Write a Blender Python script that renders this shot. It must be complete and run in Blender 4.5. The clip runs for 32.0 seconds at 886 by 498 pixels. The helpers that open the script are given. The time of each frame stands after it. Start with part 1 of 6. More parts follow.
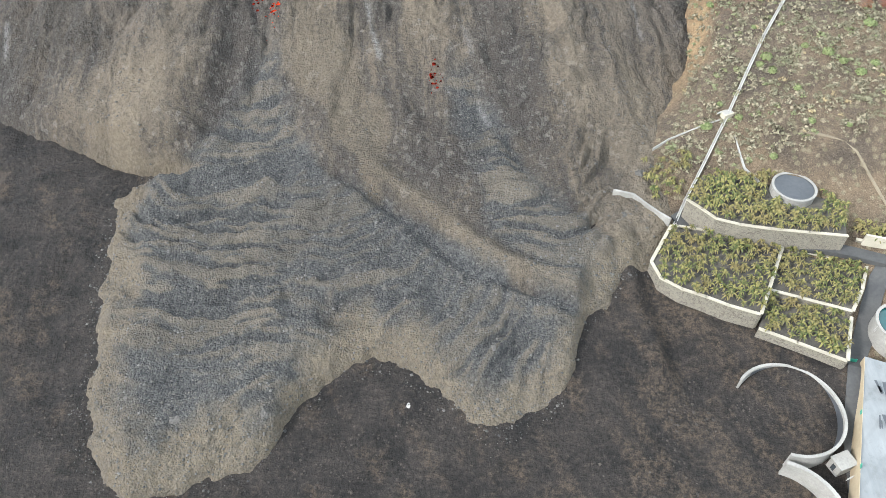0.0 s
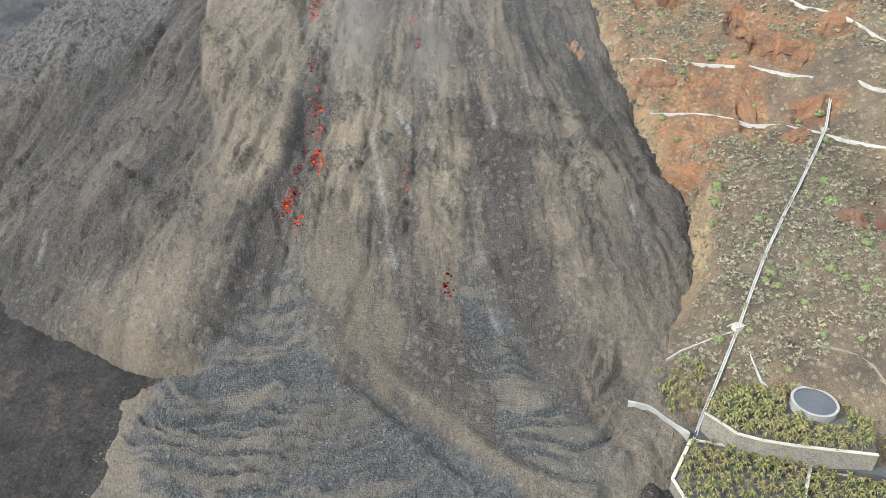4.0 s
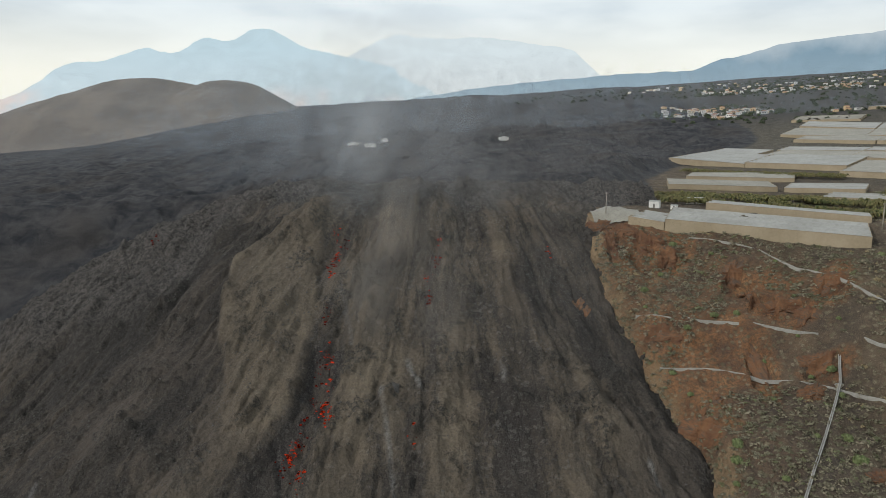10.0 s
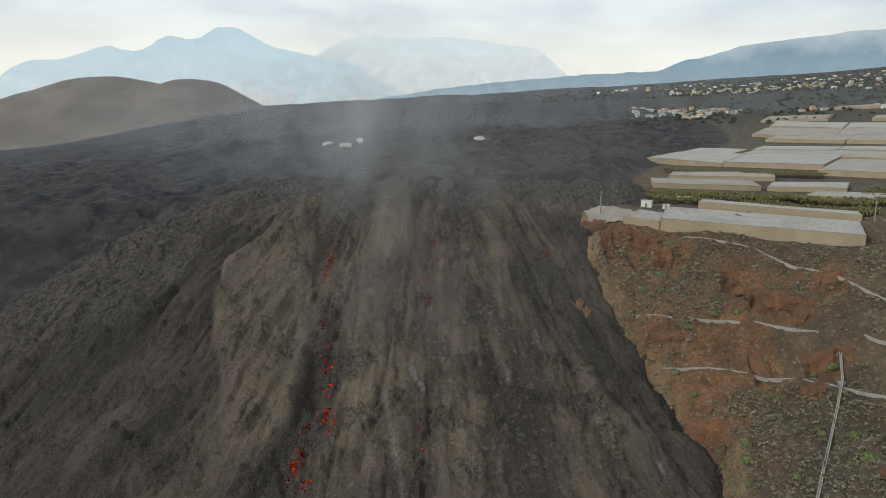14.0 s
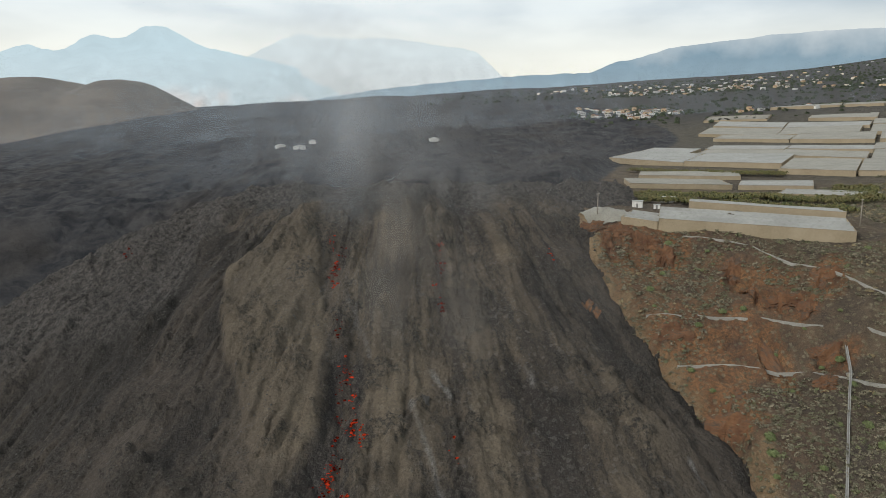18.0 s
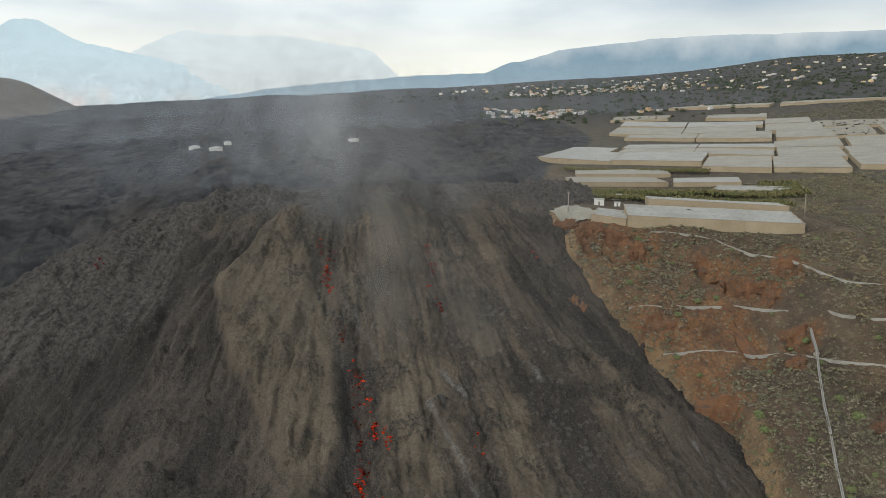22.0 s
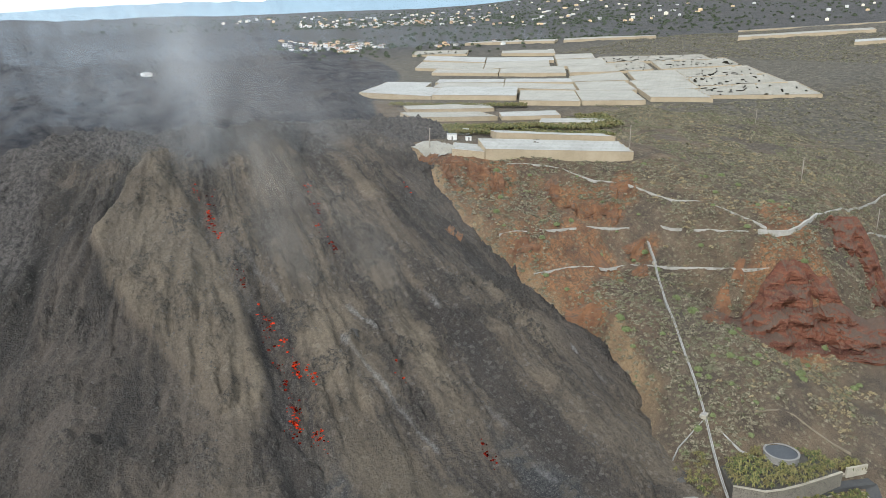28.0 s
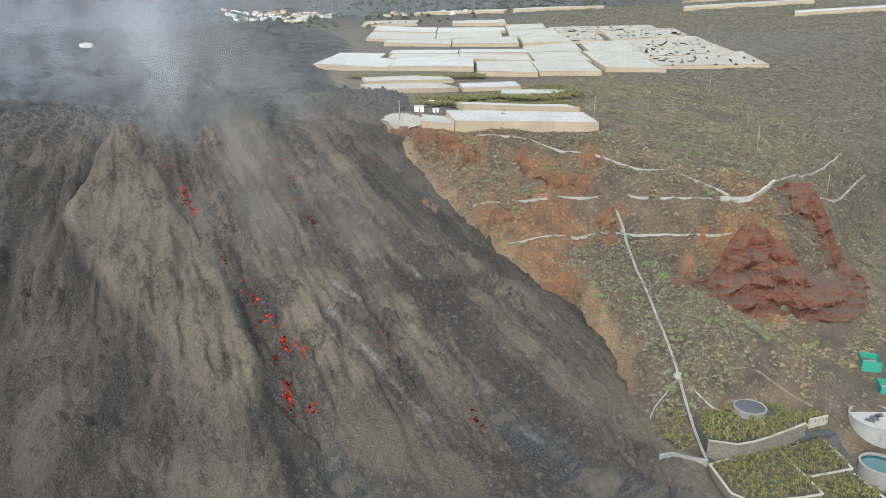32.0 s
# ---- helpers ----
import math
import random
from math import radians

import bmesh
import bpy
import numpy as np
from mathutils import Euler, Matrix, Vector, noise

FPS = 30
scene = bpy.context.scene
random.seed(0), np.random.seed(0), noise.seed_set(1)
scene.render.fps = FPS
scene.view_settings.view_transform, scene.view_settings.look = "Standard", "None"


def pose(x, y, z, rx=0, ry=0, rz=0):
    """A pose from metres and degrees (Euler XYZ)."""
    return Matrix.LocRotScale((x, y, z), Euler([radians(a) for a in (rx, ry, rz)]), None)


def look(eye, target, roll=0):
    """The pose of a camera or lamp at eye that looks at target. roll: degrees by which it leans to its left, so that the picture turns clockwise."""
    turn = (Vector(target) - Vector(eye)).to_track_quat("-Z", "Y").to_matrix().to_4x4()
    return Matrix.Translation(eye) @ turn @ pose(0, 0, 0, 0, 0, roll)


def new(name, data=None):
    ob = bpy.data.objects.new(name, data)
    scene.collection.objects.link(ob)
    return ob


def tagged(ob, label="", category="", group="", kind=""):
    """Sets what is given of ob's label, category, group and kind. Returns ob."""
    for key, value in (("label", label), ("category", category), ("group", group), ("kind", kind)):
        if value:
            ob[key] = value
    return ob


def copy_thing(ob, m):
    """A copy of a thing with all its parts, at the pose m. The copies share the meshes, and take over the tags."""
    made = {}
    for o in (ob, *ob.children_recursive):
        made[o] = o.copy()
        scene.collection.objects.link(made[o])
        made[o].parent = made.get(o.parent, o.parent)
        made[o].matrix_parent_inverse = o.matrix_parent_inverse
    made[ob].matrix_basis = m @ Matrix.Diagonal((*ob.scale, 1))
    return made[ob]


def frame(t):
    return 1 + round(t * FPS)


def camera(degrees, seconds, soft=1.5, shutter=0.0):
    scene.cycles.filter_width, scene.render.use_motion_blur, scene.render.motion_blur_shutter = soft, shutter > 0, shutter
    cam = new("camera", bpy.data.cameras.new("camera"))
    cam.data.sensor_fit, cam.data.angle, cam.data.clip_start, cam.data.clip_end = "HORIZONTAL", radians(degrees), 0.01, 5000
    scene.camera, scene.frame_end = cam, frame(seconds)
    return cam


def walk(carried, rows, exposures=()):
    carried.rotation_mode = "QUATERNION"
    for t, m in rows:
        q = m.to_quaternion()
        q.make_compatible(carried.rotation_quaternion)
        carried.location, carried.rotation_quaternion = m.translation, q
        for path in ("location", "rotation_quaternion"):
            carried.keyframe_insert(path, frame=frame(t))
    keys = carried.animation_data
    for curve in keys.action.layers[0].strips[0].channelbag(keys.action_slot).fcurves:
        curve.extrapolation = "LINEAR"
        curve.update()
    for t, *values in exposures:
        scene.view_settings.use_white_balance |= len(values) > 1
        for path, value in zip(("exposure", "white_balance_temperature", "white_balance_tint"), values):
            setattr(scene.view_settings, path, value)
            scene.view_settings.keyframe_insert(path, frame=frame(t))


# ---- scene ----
cam = camera(63.90, 32.0, soft=0.8)


def view(x, y, z, yaw, pitch, roll):
    """A camera pose from its place, heading, tilt and lean."""
    return pose(x, y, z, 90 + pitch, 0, yaw) @ pose(0, 0, 0, 0, 0, roll)


PATH = [
    (0, view(0.00, 0.00, 150.00, 0.000, -47.413, -0.356)),
    (0.5, view(0.00, 0.02, 150.02, 0.144, -45.399, -0.213)),
    (1, view(-0.03, 0.02, 150.06, 0.290, -43.345, -0.106)),
    (1.5, view(-0.02, -0.03, 150.08, 0.470, -41.318, -0.044)),
    (2, view(0.04, -0.04, 150.11, 0.655, -39.291, 0.009)),
    (2.5, view(0.06, -0.11, 150.04, 0.765, -37.112, -0.025)),
    (3, view(0.09, -0.06, 150.05, 0.927, -35.006, 0.026)),
    (3.5, view(0.10, -0.16, 149.91, 1.041, -32.790, -0.040)),
    (5.5, view(-0.03, -2.86, 147.30, 1.754, -24.213, 0.073)),
    (6, view(0.02, -3.01, 147.14, 1.963, -22.215, -0.022)),
    (6.5, view(0.09, -2.97, 147.06, 2.140, -20.315, 0.175)),
    (7, view(0.17, -2.86, 146.97, 2.293, -18.384, 0.206)),
    (7.5, view(0.30, -2.72, 146.91, 2.481, -16.485, 0.253)),
    (8, view(0.46, -2.54, 146.88, 2.685, -14.561, 0.183)),
    (8.5, view(0.59, -2.39, 146.81, 2.890, -12.623, 0.224)),
    (9, view(0.64, -2.30, 146.71, 3.052, -10.825, 0.232)),
    (9.5, view(0.60, -1.92, 146.52, 2.724, -9.708, 0.137)),
    (10, view(0.29, -1.47, 146.45, 2.063, -9.722, 0.174)),
    (10.5, view(-0.15, -0.83, 146.37, 1.543, -9.733, 0.157)),
    (11, view(-0.98, -0.08, 146.25, 0.957, -9.740, 0.201)),
    (11.5, view(-2.16, 0.43, 146.20, 0.550, -9.721, 0.197)),
    (12, view(-3.51, 0.90, 146.16, 0.298, -9.735, 0.229)),
    (12.5, view(-5.09, 1.42, 146.17, 0.082, -9.728, 0.205)),
    (13, view(-7.04, 1.92, 146.15, -0.088, -9.727, 0.175)),
    (13.5, view(-9.46, 2.38, 146.10, -0.281, -9.739, 0.224)),
    (15.5, view(-21.12, 5.11, 146.48, -2.204, -9.678, -0.045)),
    (16, view(-24.67, 5.89, 146.80, -2.939, -9.685, -0.092)),
    (16.5, view(-28.68, 6.49, 147.08, -3.788, -9.699, -0.129)),
    (17, view(-32.70, 6.92, 147.09, -4.489, -9.688, -0.146)),
    (17.5, view(-36.96, 7.50, 146.94, -5.079, -9.658, -0.079)),
    (18, view(-41.49, 7.89, 146.97, -5.846, -9.659, -0.070)),
    (18.5, view(-46.06, 8.42, 147.19, -7.073, -9.653, -0.113)),
    (19, view(-50.84, 8.87, 147.33, -8.208, -9.667, -0.096)),
    (19.5, view(-55.84, 9.25, 147.40, -9.296, -9.671, -0.088)),
    (20, view(-60.78, 9.56, 147.57, -10.295, -9.681, -0.090)),
    (20.5, view(-65.85, 9.92, 147.81, -11.121, -9.700, -0.135)),
    (21, view(-70.87, 10.35, 147.92, -11.883, -9.695, -0.158)),
    (21.5, view(-75.76, 10.80, 148.09, -12.979, -9.708, -0.165)),
    (22, view(-80.74, 11.17, 148.29, -14.435, -9.725, -0.181)),
    (22.5, view(-85.56, 11.37, 148.54, -15.957, -10.279, -0.183)),
    (23, view(-90.41, 11.88, 148.79, -17.569, -11.043, -0.205)),
    (23.5, view(-94.91, 12.47, 148.94, -19.300, -11.642, -0.226)),
    (24, view(-99.23, 12.96, 149.27, -20.999, -12.156, -0.175)),
    (24.5, view(-103.18, 13.37, 149.63, -22.741, -12.179, -0.090)),
    (25, view(-106.58, 13.86, 149.91, -24.516, -12.195, -0.082)),
    (25.5, view(-109.75, 14.31, 150.14, -26.218, -12.229, 0.012)),
    (26, view(-112.81, 14.80, 150.31, -27.642, -13.060, 0.077)),
    (26.5, view(-115.38, 15.23, 150.50, -28.883, -13.907, 0.024)),
    (28.5, view(-122.94, 17.45, 150.78, -32.471, -15.053, 0.176)),
    (29, view(-124.61, 18.04, 150.90, -33.115, -15.075, 0.104)),
    (29.5, view(-126.17, 18.67, 150.89, -33.766, -15.088, 0.101)),
    (30, view(-127.75, 19.30, 150.99, -34.267, -15.111, 0.015)),
    (30.5, view(-129.14, 19.88, 150.96, -34.739, -15.366, 0.020)),
    (31, view(-130.56, 20.54, 151.03, -35.290, -16.041, 0.049)),
    (31.5, view(-132.02, 21.07, 151.11, -35.787, -16.573, 0.097)),
    (32, view(-133.62, 21.71, 151.38, -36.264, -17.176, 0.209)),
]

EXPOSURES = [(0, 1.60, 6050, 10), (5.5, 1.45, 6050, 10), (6.2, 1.36, 6000, 10), (7, 1.12, 5950, 10), (8, 0.66, 5950, 9), (9, -0.08, 6150, 9), (10, -0.34, 6350, 10), (22, -0.26, 6450, 10), (24, 0.06, 6350, 10), (26, 0.24, 6150, 10), (28.5, 0.68, 6050, 10), (30.5, 0.76, 6000, 10), (32, 0.86, 6000, 10)]
walk(cam, PATH, EXPOSURES)

# ---- world and sun ----
SUN_ELEVATION, SUN_HEADING = radians(36), radians(243)   # heading clockwise from +y: behind and left of the viewer


def sky_world():
    w = bpy.data.worlds.new("overcast_sky")
    w.use_nodes = True
    nt = w.node_tree
    nt.nodes.clear()
    out = nt.nodes.new("ShaderNodeOutputWorld")
    bg = nt.nodes.new("ShaderNodeBackground")
    sky = nt.nodes.new("ShaderNodeTexSky")
    sky.sky_type, sky.sun_disc = "NISHITA", False
    sky.sun_elevation, sky.sun_rotation = SUN_ELEVATION, SUN_HEADING
    sky.air_density, sky.dust_density, sky.ozone_density = 1.2, 3.0, 1.0
    co = nt.nodes.new("ShaderNodeTexCoord")
    stretch = nt.nodes.new("ShaderNodeMapping")
    stretch.inputs["Scale"].default_value = (1.0, 1.0, 3.5)
    cloud = nt.nodes.new("ShaderNodeTexNoise")
    cloud.inputs["Scale"].default_value, cloud.inputs["Detail"].default_value = 2.3, 7
    cloud.inputs["Roughness"].default_value = 0.5
    cover = nt.nodes.new("ShaderNodeMapRange")
    for key, v in (("From Min", 0.25), ("From Max", 0.55), ("To Min", 0.55), ("To Max", 1.0)):
        cover.inputs[key].default_value = v
    tone = nt.nodes.new("ShaderNodeValToRGB")
    tone.color_ramp.elements[0].position, tone.color_ramp.elements[0].color = 0.3, (5.2, 5.9, 6.5, 1)
    tone.color_ramp.elements[1].position, tone.color_ramp.elements[1].color = 0.62, (8.0, 8.6, 8.6, 1)
    mix = nt.nodes.new("ShaderNodeMix")
    mix.data_type = "RGBA"
    a, b = [s for s in mix.inputs if s.type == "RGBA"]
    nt.links.new(co.outputs["Generated"], stretch.inputs["Vector"])
    nt.links.new(stretch.outputs["Vector"], cloud.inputs["Vector"])
    nt.links.new(cloud.outputs["Fac"], cover.inputs["Value"])
    nt.links.new(cloud.outputs["Fac"], tone.inputs["Fac"])
    nt.links.new(cover.outputs["Result"], mix.inputs["Factor"])
    nt.links.new(sky.outputs["Color"], a)
    nt.links.new(tone.outputs["Color"], b)
    low = nt.nodes.new("ShaderNodeMapRange")   # clear warm light under the edge of the cloud
    for key, v in (("From Min", 0.06), ("From Max", 0.15), ("To Min", 0.85), ("To Max", 0.0)):
        low.inputs[key].default_value = v
    height = nt.nodes.new("ShaderNodeSeparateXYZ")
    nt.links.new(co.outputs["Generated"], height.inputs["Vector"])
    nt.links.new(height.outputs["Z"], low.inputs["Value"])
    clear = nt.nodes.new("ShaderNodeMix")
    clear.data_type = "RGBA"
    under, over = [s for s in clear.inputs if s.type == "RGBA"]
    over.default_value = (9.6, 9.3, 7.9, 1)
    nt.links.new(low.outputs["Result"], clear.inputs["Factor"])
    nt.links.new([s for s in mix.outputs if s.type == "RGBA"][0], under)
    nt.links.new([s for s in clear.outputs if s.type == "RGBA"][0], bg.inputs["Color"])
    bg.inputs["Strength"].default_value = 0.135
    nt.links.new(bg.outputs["Background"], out.inputs["Surface"])
    scene.world = w


sky_world()
sun = new("sun", bpy.data.lights.new("sun", "SUN"))
sun.data.energy, sun.data.angle, sun.data.color = 2.3, radians(8), (1.0, 0.96, 0.90)
sun.matrix_world = look((math.sin(SUN_HEADING) * math.cos(SUN_ELEVATION) * 100, math.cos(SUN_HEADING) * math.cos(SUN_ELEVATION) * 100,
                         math.sin(SUN_ELEVATION) * 100), (0, 0, 0))

# ---- materials ----


class Nodes:
    """A small builder of node materials."""

    def __init__(self, name):
        self.mat = bpy.data.materials.new(name)
        self.mat.use_nodes = True
        self.nt = self.mat.node_tree
        self.nt.nodes.clear()
        self.out = self.add("ShaderNodeOutputMaterial")

    def add(self, kind, **inputs):
        node = self.nt.nodes.new(kind)
        for key, value in inputs.items():
            self.put(node, key.replace("_", " "), value)
        return node

    def put(self, node, key, value):
        socket = node.inputs[key]
        if isinstance(value, bpy.types.NodeSocket):
            self.nt.links.new(value, socket)
        else:
            socket.default_value = value

    def noise(self, vector, scale, detail=4, rough=0.6, distortion=0.0):
        return self.add("ShaderNodeTexNoise", Vector=vector, Scale=scale, Detail=detail, Roughness=rough, Distortion=distortion).outputs["Fac"]

    def place(self):
        return self.add("ShaderNodeNewGeometry").outputs["Position"]

    def scaled(self, vector, sx, sy, sz):
        return self.add("ShaderNodeMapping", Vector=vector, Scale=(sx, sy, sz)).outputs["Vector"]

    def attr(self, name, what="Fac"):
        node = self.add("ShaderNodeAttribute")
        node.attribute_name = name
        return node.outputs[what]

    def span(self, value, lo, hi, to_lo=0.0, to_hi=1.0):
        node = self.add("ShaderNodeMapRange", Value=value, From_Min=lo, From_Max=hi, To_Min=to_lo, To_Max=to_hi)
        return node.outputs["Result"]

    def math(self, op, a, b=0.0):
        node = self.nt.nodes.new("ShaderNodeMath")
        node.operation = op
        for n, v in enumerate((a, b)):
            if isinstance(v, bpy.types.NodeSocket):
                self.nt.links.new(v, node.inputs[n])
            else:
                node.inputs[n].default_value = v
        return node.outputs[0]

    def mix(self, fac, a, b, blend="MIX"):
        node = self.nt.nodes.new("ShaderNodeMix")
        node.data_type, node.blend_type = "RGBA", blend
        ca, cb = [s for s in node.inputs if s.type == "RGBA"]
        for socket, v in ((node.inputs["Factor"], fac), (ca, a), (cb, b)):
            if isinstance(v, bpy.types.NodeSocket):
                self.nt.links.new(v, socket)
            elif socket.type == "RGBA":
                socket.default_value = (*v, 1) if len(v) == 3 else v
            else:
                socket.default_value = v
        return [s for s in node.outputs if s.type == "RGBA"][0]

    def bump(self, height, strength, distance):
        return self.add("ShaderNodeBump", Height=height, Strength=strength, Distance=distance).outputs["Normal"]

    def surface(self, color, rough=0.9, normal=None, metal=0.0, **more):
        node = self.add("ShaderNodeBsdfPrincipled", Roughness=rough, Metallic=metal)
        self.put(node, "Base Color", color if isinstance(color, bpy.types.NodeSocket) else (*color, 1))
        if normal is not None:
            self.put(node, "Normal", normal)
        for key, value in more.items():
            self.put(node, key.replace("_", " "), value)
        self.nt.links.new(node.outputs[0], self.out.inputs["Surface"])
        return self.mat


def flow_material():
    """Rubble of the lava flow: scree streaks down the fall line, coarse dark rubble lanes, ropey grey toe."""
    n = Nodes("lava_rubble")
    pos = n.place()
    lump, grain = n.noise(pos, 0.28, 5, 0.7), n.noise(pos, 1.1, 4, 0.75)
    patch, knob = n.noise(pos, 0.035, 5, 0.65), n.noise(pos, 0.62, 4, 0.68)
    ragged = n.add("ShaderNodeTexNoise", Vector=pos, Scale=0.22, Detail=5, Roughness=0.7).outputs["Color"]
    shift = n.nt.nodes.new("ShaderNodeVectorMath")
    shift.operation = "MULTIPLY_ADD"
    n.nt.links.new(ragged, shift.inputs[0])
    shift.inputs[1].default_value = (7.0, 22.0, 0.0)
    n.nt.links.new(n.attr("fan", "Vector"), shift.inputs[2])
    fan = shift.outputs[0]
    wide = n.noise(n.scaled(fan, 0.060, 0.011, 1), 1.0, 5, 0.6, 0.5)
    fine = n.noise(n.scaled(fan, 0.26, 0.026, 1), 1.0, 5, 0.62, 0.3)
    thin = n.noise(n.scaled(fan, 0.80, 0.060, 1), 1.0, 4, 0.65, 0.2)
    cell = n.add("ShaderNodeTexVoronoi", Vector=pos, Scale=2.1)
    big = n.add("ShaderNodeTexVoronoi", Vector=pos, Scale=0.75)
    cobble = cell.outputs["Distance"]
    stone = n.add("ShaderNodeSeparateColor", Color=cell.outputs["Color"]).outputs[0]
    block = n.add("ShaderNodeSeparateColor", Color=big.outputs["Color"]).outputs[0]
    streak = n.math("ADD", n.math("MULTIPLY", wide, 0.34), n.math("ADD", n.math("MULTIPLY", fine, 0.30), n.math("ADD", n.math("MULTIPLY", thin, 0.14), n.math("MULTIPLY", knob, 0.22))))
    dust = n.span(n.math("ADD", streak, n.math("ADD", n.math("MULTIPLY", n.attr("lane"), 0.16), n.math("MULTIPLY", n.attr("mound"), 0.05))), 0.455, 0.565)
    rubble = n.mix(n.span(patch, 0.4, 0.6), (0.050, 0.043, 0.038), (0.076, 0.064, 0.053))
    rubble = n.mix(n.span(stone, 0.6, 1.0, 0, 0.24), rubble, (0.150, 0.140, 0.127))
    rubble = n.mix(n.span(block, 0.84, 1.0, 0, 0.5), rubble, (0.170, 0.158, 0.140))
    rubble = n.mix(n.span(cobble, 0.45, 0.75, 0, 0.32), rubble, (0.024, 0.022, 0.021))
    pale = n.mix(n.span(patch, 0.38, 0.6), (0.104, 0.085, 0.064), (0.156, 0.126, 0.092))
    pale = n.mix(n.span(knob, 0.54, 0.68, 0, 0.6), pale, (0.066, 0.058, 0.050))
    pale = n.mix(n.span(block, 0.90, 1.0, 0, 0.4), pale, (0.21, 0.18, 0.145))
    col = n.mix(dust, rubble, pale)
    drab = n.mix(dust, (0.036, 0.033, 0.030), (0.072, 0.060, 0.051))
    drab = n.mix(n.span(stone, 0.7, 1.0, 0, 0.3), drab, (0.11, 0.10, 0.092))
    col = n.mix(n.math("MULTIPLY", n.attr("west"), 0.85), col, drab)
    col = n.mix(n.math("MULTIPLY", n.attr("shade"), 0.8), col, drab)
    soil = n.mix(grain, (0.122, 0.097, 0.072), (0.190, 0.152, 0.110))
    col = n.mix(n.math("MULTIPLY", n.attr("mound"), n.span(n.math("ADD", fine, n.math("MULTIPLY", lump, 0.5)), 0.64, 0.86, 0.55, 0.10)), col, soil)
    col = n.mix(n.math("MULTIPLY", n.attr("clump"), n.span(knob, 0.40, 0.56, 0, 0.85)), col, n.mix(stone, (0.026, 0.024, 0.022), (0.078, 0.070, 0.060)))
    cinder = n.mix(n.span(stone, 0.2, 1.0), (0.044, 0.041, 0.041), (0.118, 0.110, 0.104))
    cinder = n.mix(n.span(cobble, 0.35, 0.7, 0, 0.6), cinder, (0.016, 0.015, 0.016))
    col = n.mix(n.math("MULTIPLY", n.attr("chute"), n.span(fine, 0.36, 0.56, 0.6, 0.2)), col, cinder)
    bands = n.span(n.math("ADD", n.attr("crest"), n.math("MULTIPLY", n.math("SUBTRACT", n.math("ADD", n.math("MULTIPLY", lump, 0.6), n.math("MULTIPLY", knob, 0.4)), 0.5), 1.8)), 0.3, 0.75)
    grey = n.mix(n.span(stone, 0.15, 0.95), (0.046, 0.045, 0.045), (0.088, 0.085, 0.080))
    grey = n.mix(n.span(block, 0.85, 1.0, 0, 0.35), grey, (0.140, 0.134, 0.123))
    grey = n.mix(n.span(cobble, 0.42, 0.75, 0, 0.42), grey, (0.028, 0.029, 0.030))
    silt = n.mix(n.span(patch, 0.4, 0.6), (0.075, 0.067, 0.057), (0.116, 0.100, 0.080))
    silt = n.mix(n.span(stone, 0.8, 1.0, 0, 0.25), silt, (0.160, 0.147, 0.126))
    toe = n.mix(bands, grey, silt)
    # shade of the fold creases and troughs is painted into the colour
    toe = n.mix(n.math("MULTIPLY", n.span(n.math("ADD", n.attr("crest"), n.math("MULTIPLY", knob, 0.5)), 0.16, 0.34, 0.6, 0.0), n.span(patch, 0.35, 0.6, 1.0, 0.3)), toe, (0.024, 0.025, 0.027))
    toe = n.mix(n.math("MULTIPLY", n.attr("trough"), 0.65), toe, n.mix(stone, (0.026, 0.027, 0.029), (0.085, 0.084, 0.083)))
    col = n.mix(n.attr("toe"), col, toe)
    col = n.mix(n.math("MULTIPLY", n.attr("tan"), n.span(knob, 0.40, 0.62, 1.0, 0.5)), col, n.mix(grain, (0.106, 0.087, 0.064), (0.168, 0.137, 0.098)))
    col = n.mix(n.math("MULTIPLY", n.attr("streak"), n.span(grain, 0.35, 0.6, 0.2, 0.7)), col, (0.24, 0.232, 0.222))
    field = n.mix(n.span(knob, 0.38, 0.62), (0.046, 0.042, 0.039), (0.112, 0.100, 0.090))
    field = n.mix(n.span(stone, 0.6, 1.0, 0, 0.4), field, (0.150, 0.140, 0.130))
    col = n.mix(n.attr("field"), col, n.mix(n.span(lump, 0.5, 0.68, 0, 0.55), field, (0.030, 0.029, 0.030)))
    col = n.mix(1.0, col, n.mix(n.span(grain, 0.3, 0.7), (0.78, 0.78, 0.78), (1.20, 1.20, 1.20)), "MULTIPLY")
    h = n.math("ADD", n.math("MULTIPLY", grain, 0.7), n.math("ADD", n.math("MULTIPLY", knob, n.span(n.attr("toe"), 0, 1, 1.5, 0.7)), n.math("MULTIPLY", lump, 1.6)))
    h = n.math("ADD", h, n.math("MULTIPLY", n.math("ADD", n.math("MULTIPLY", thin, 0.5), fine), n.span(n.attr("toe"), 0, 1, 1.0, 0.0)))
    h = n.math("SUBTRACT", h, n.math("MULTIPLY", cobble, n.span(dust, 0, 1, 0.8, 0.3)))
    return n.surface(col, 0.95, n.bump(h, 1.0, 1.0), Specular_IOR_Level=0.2)


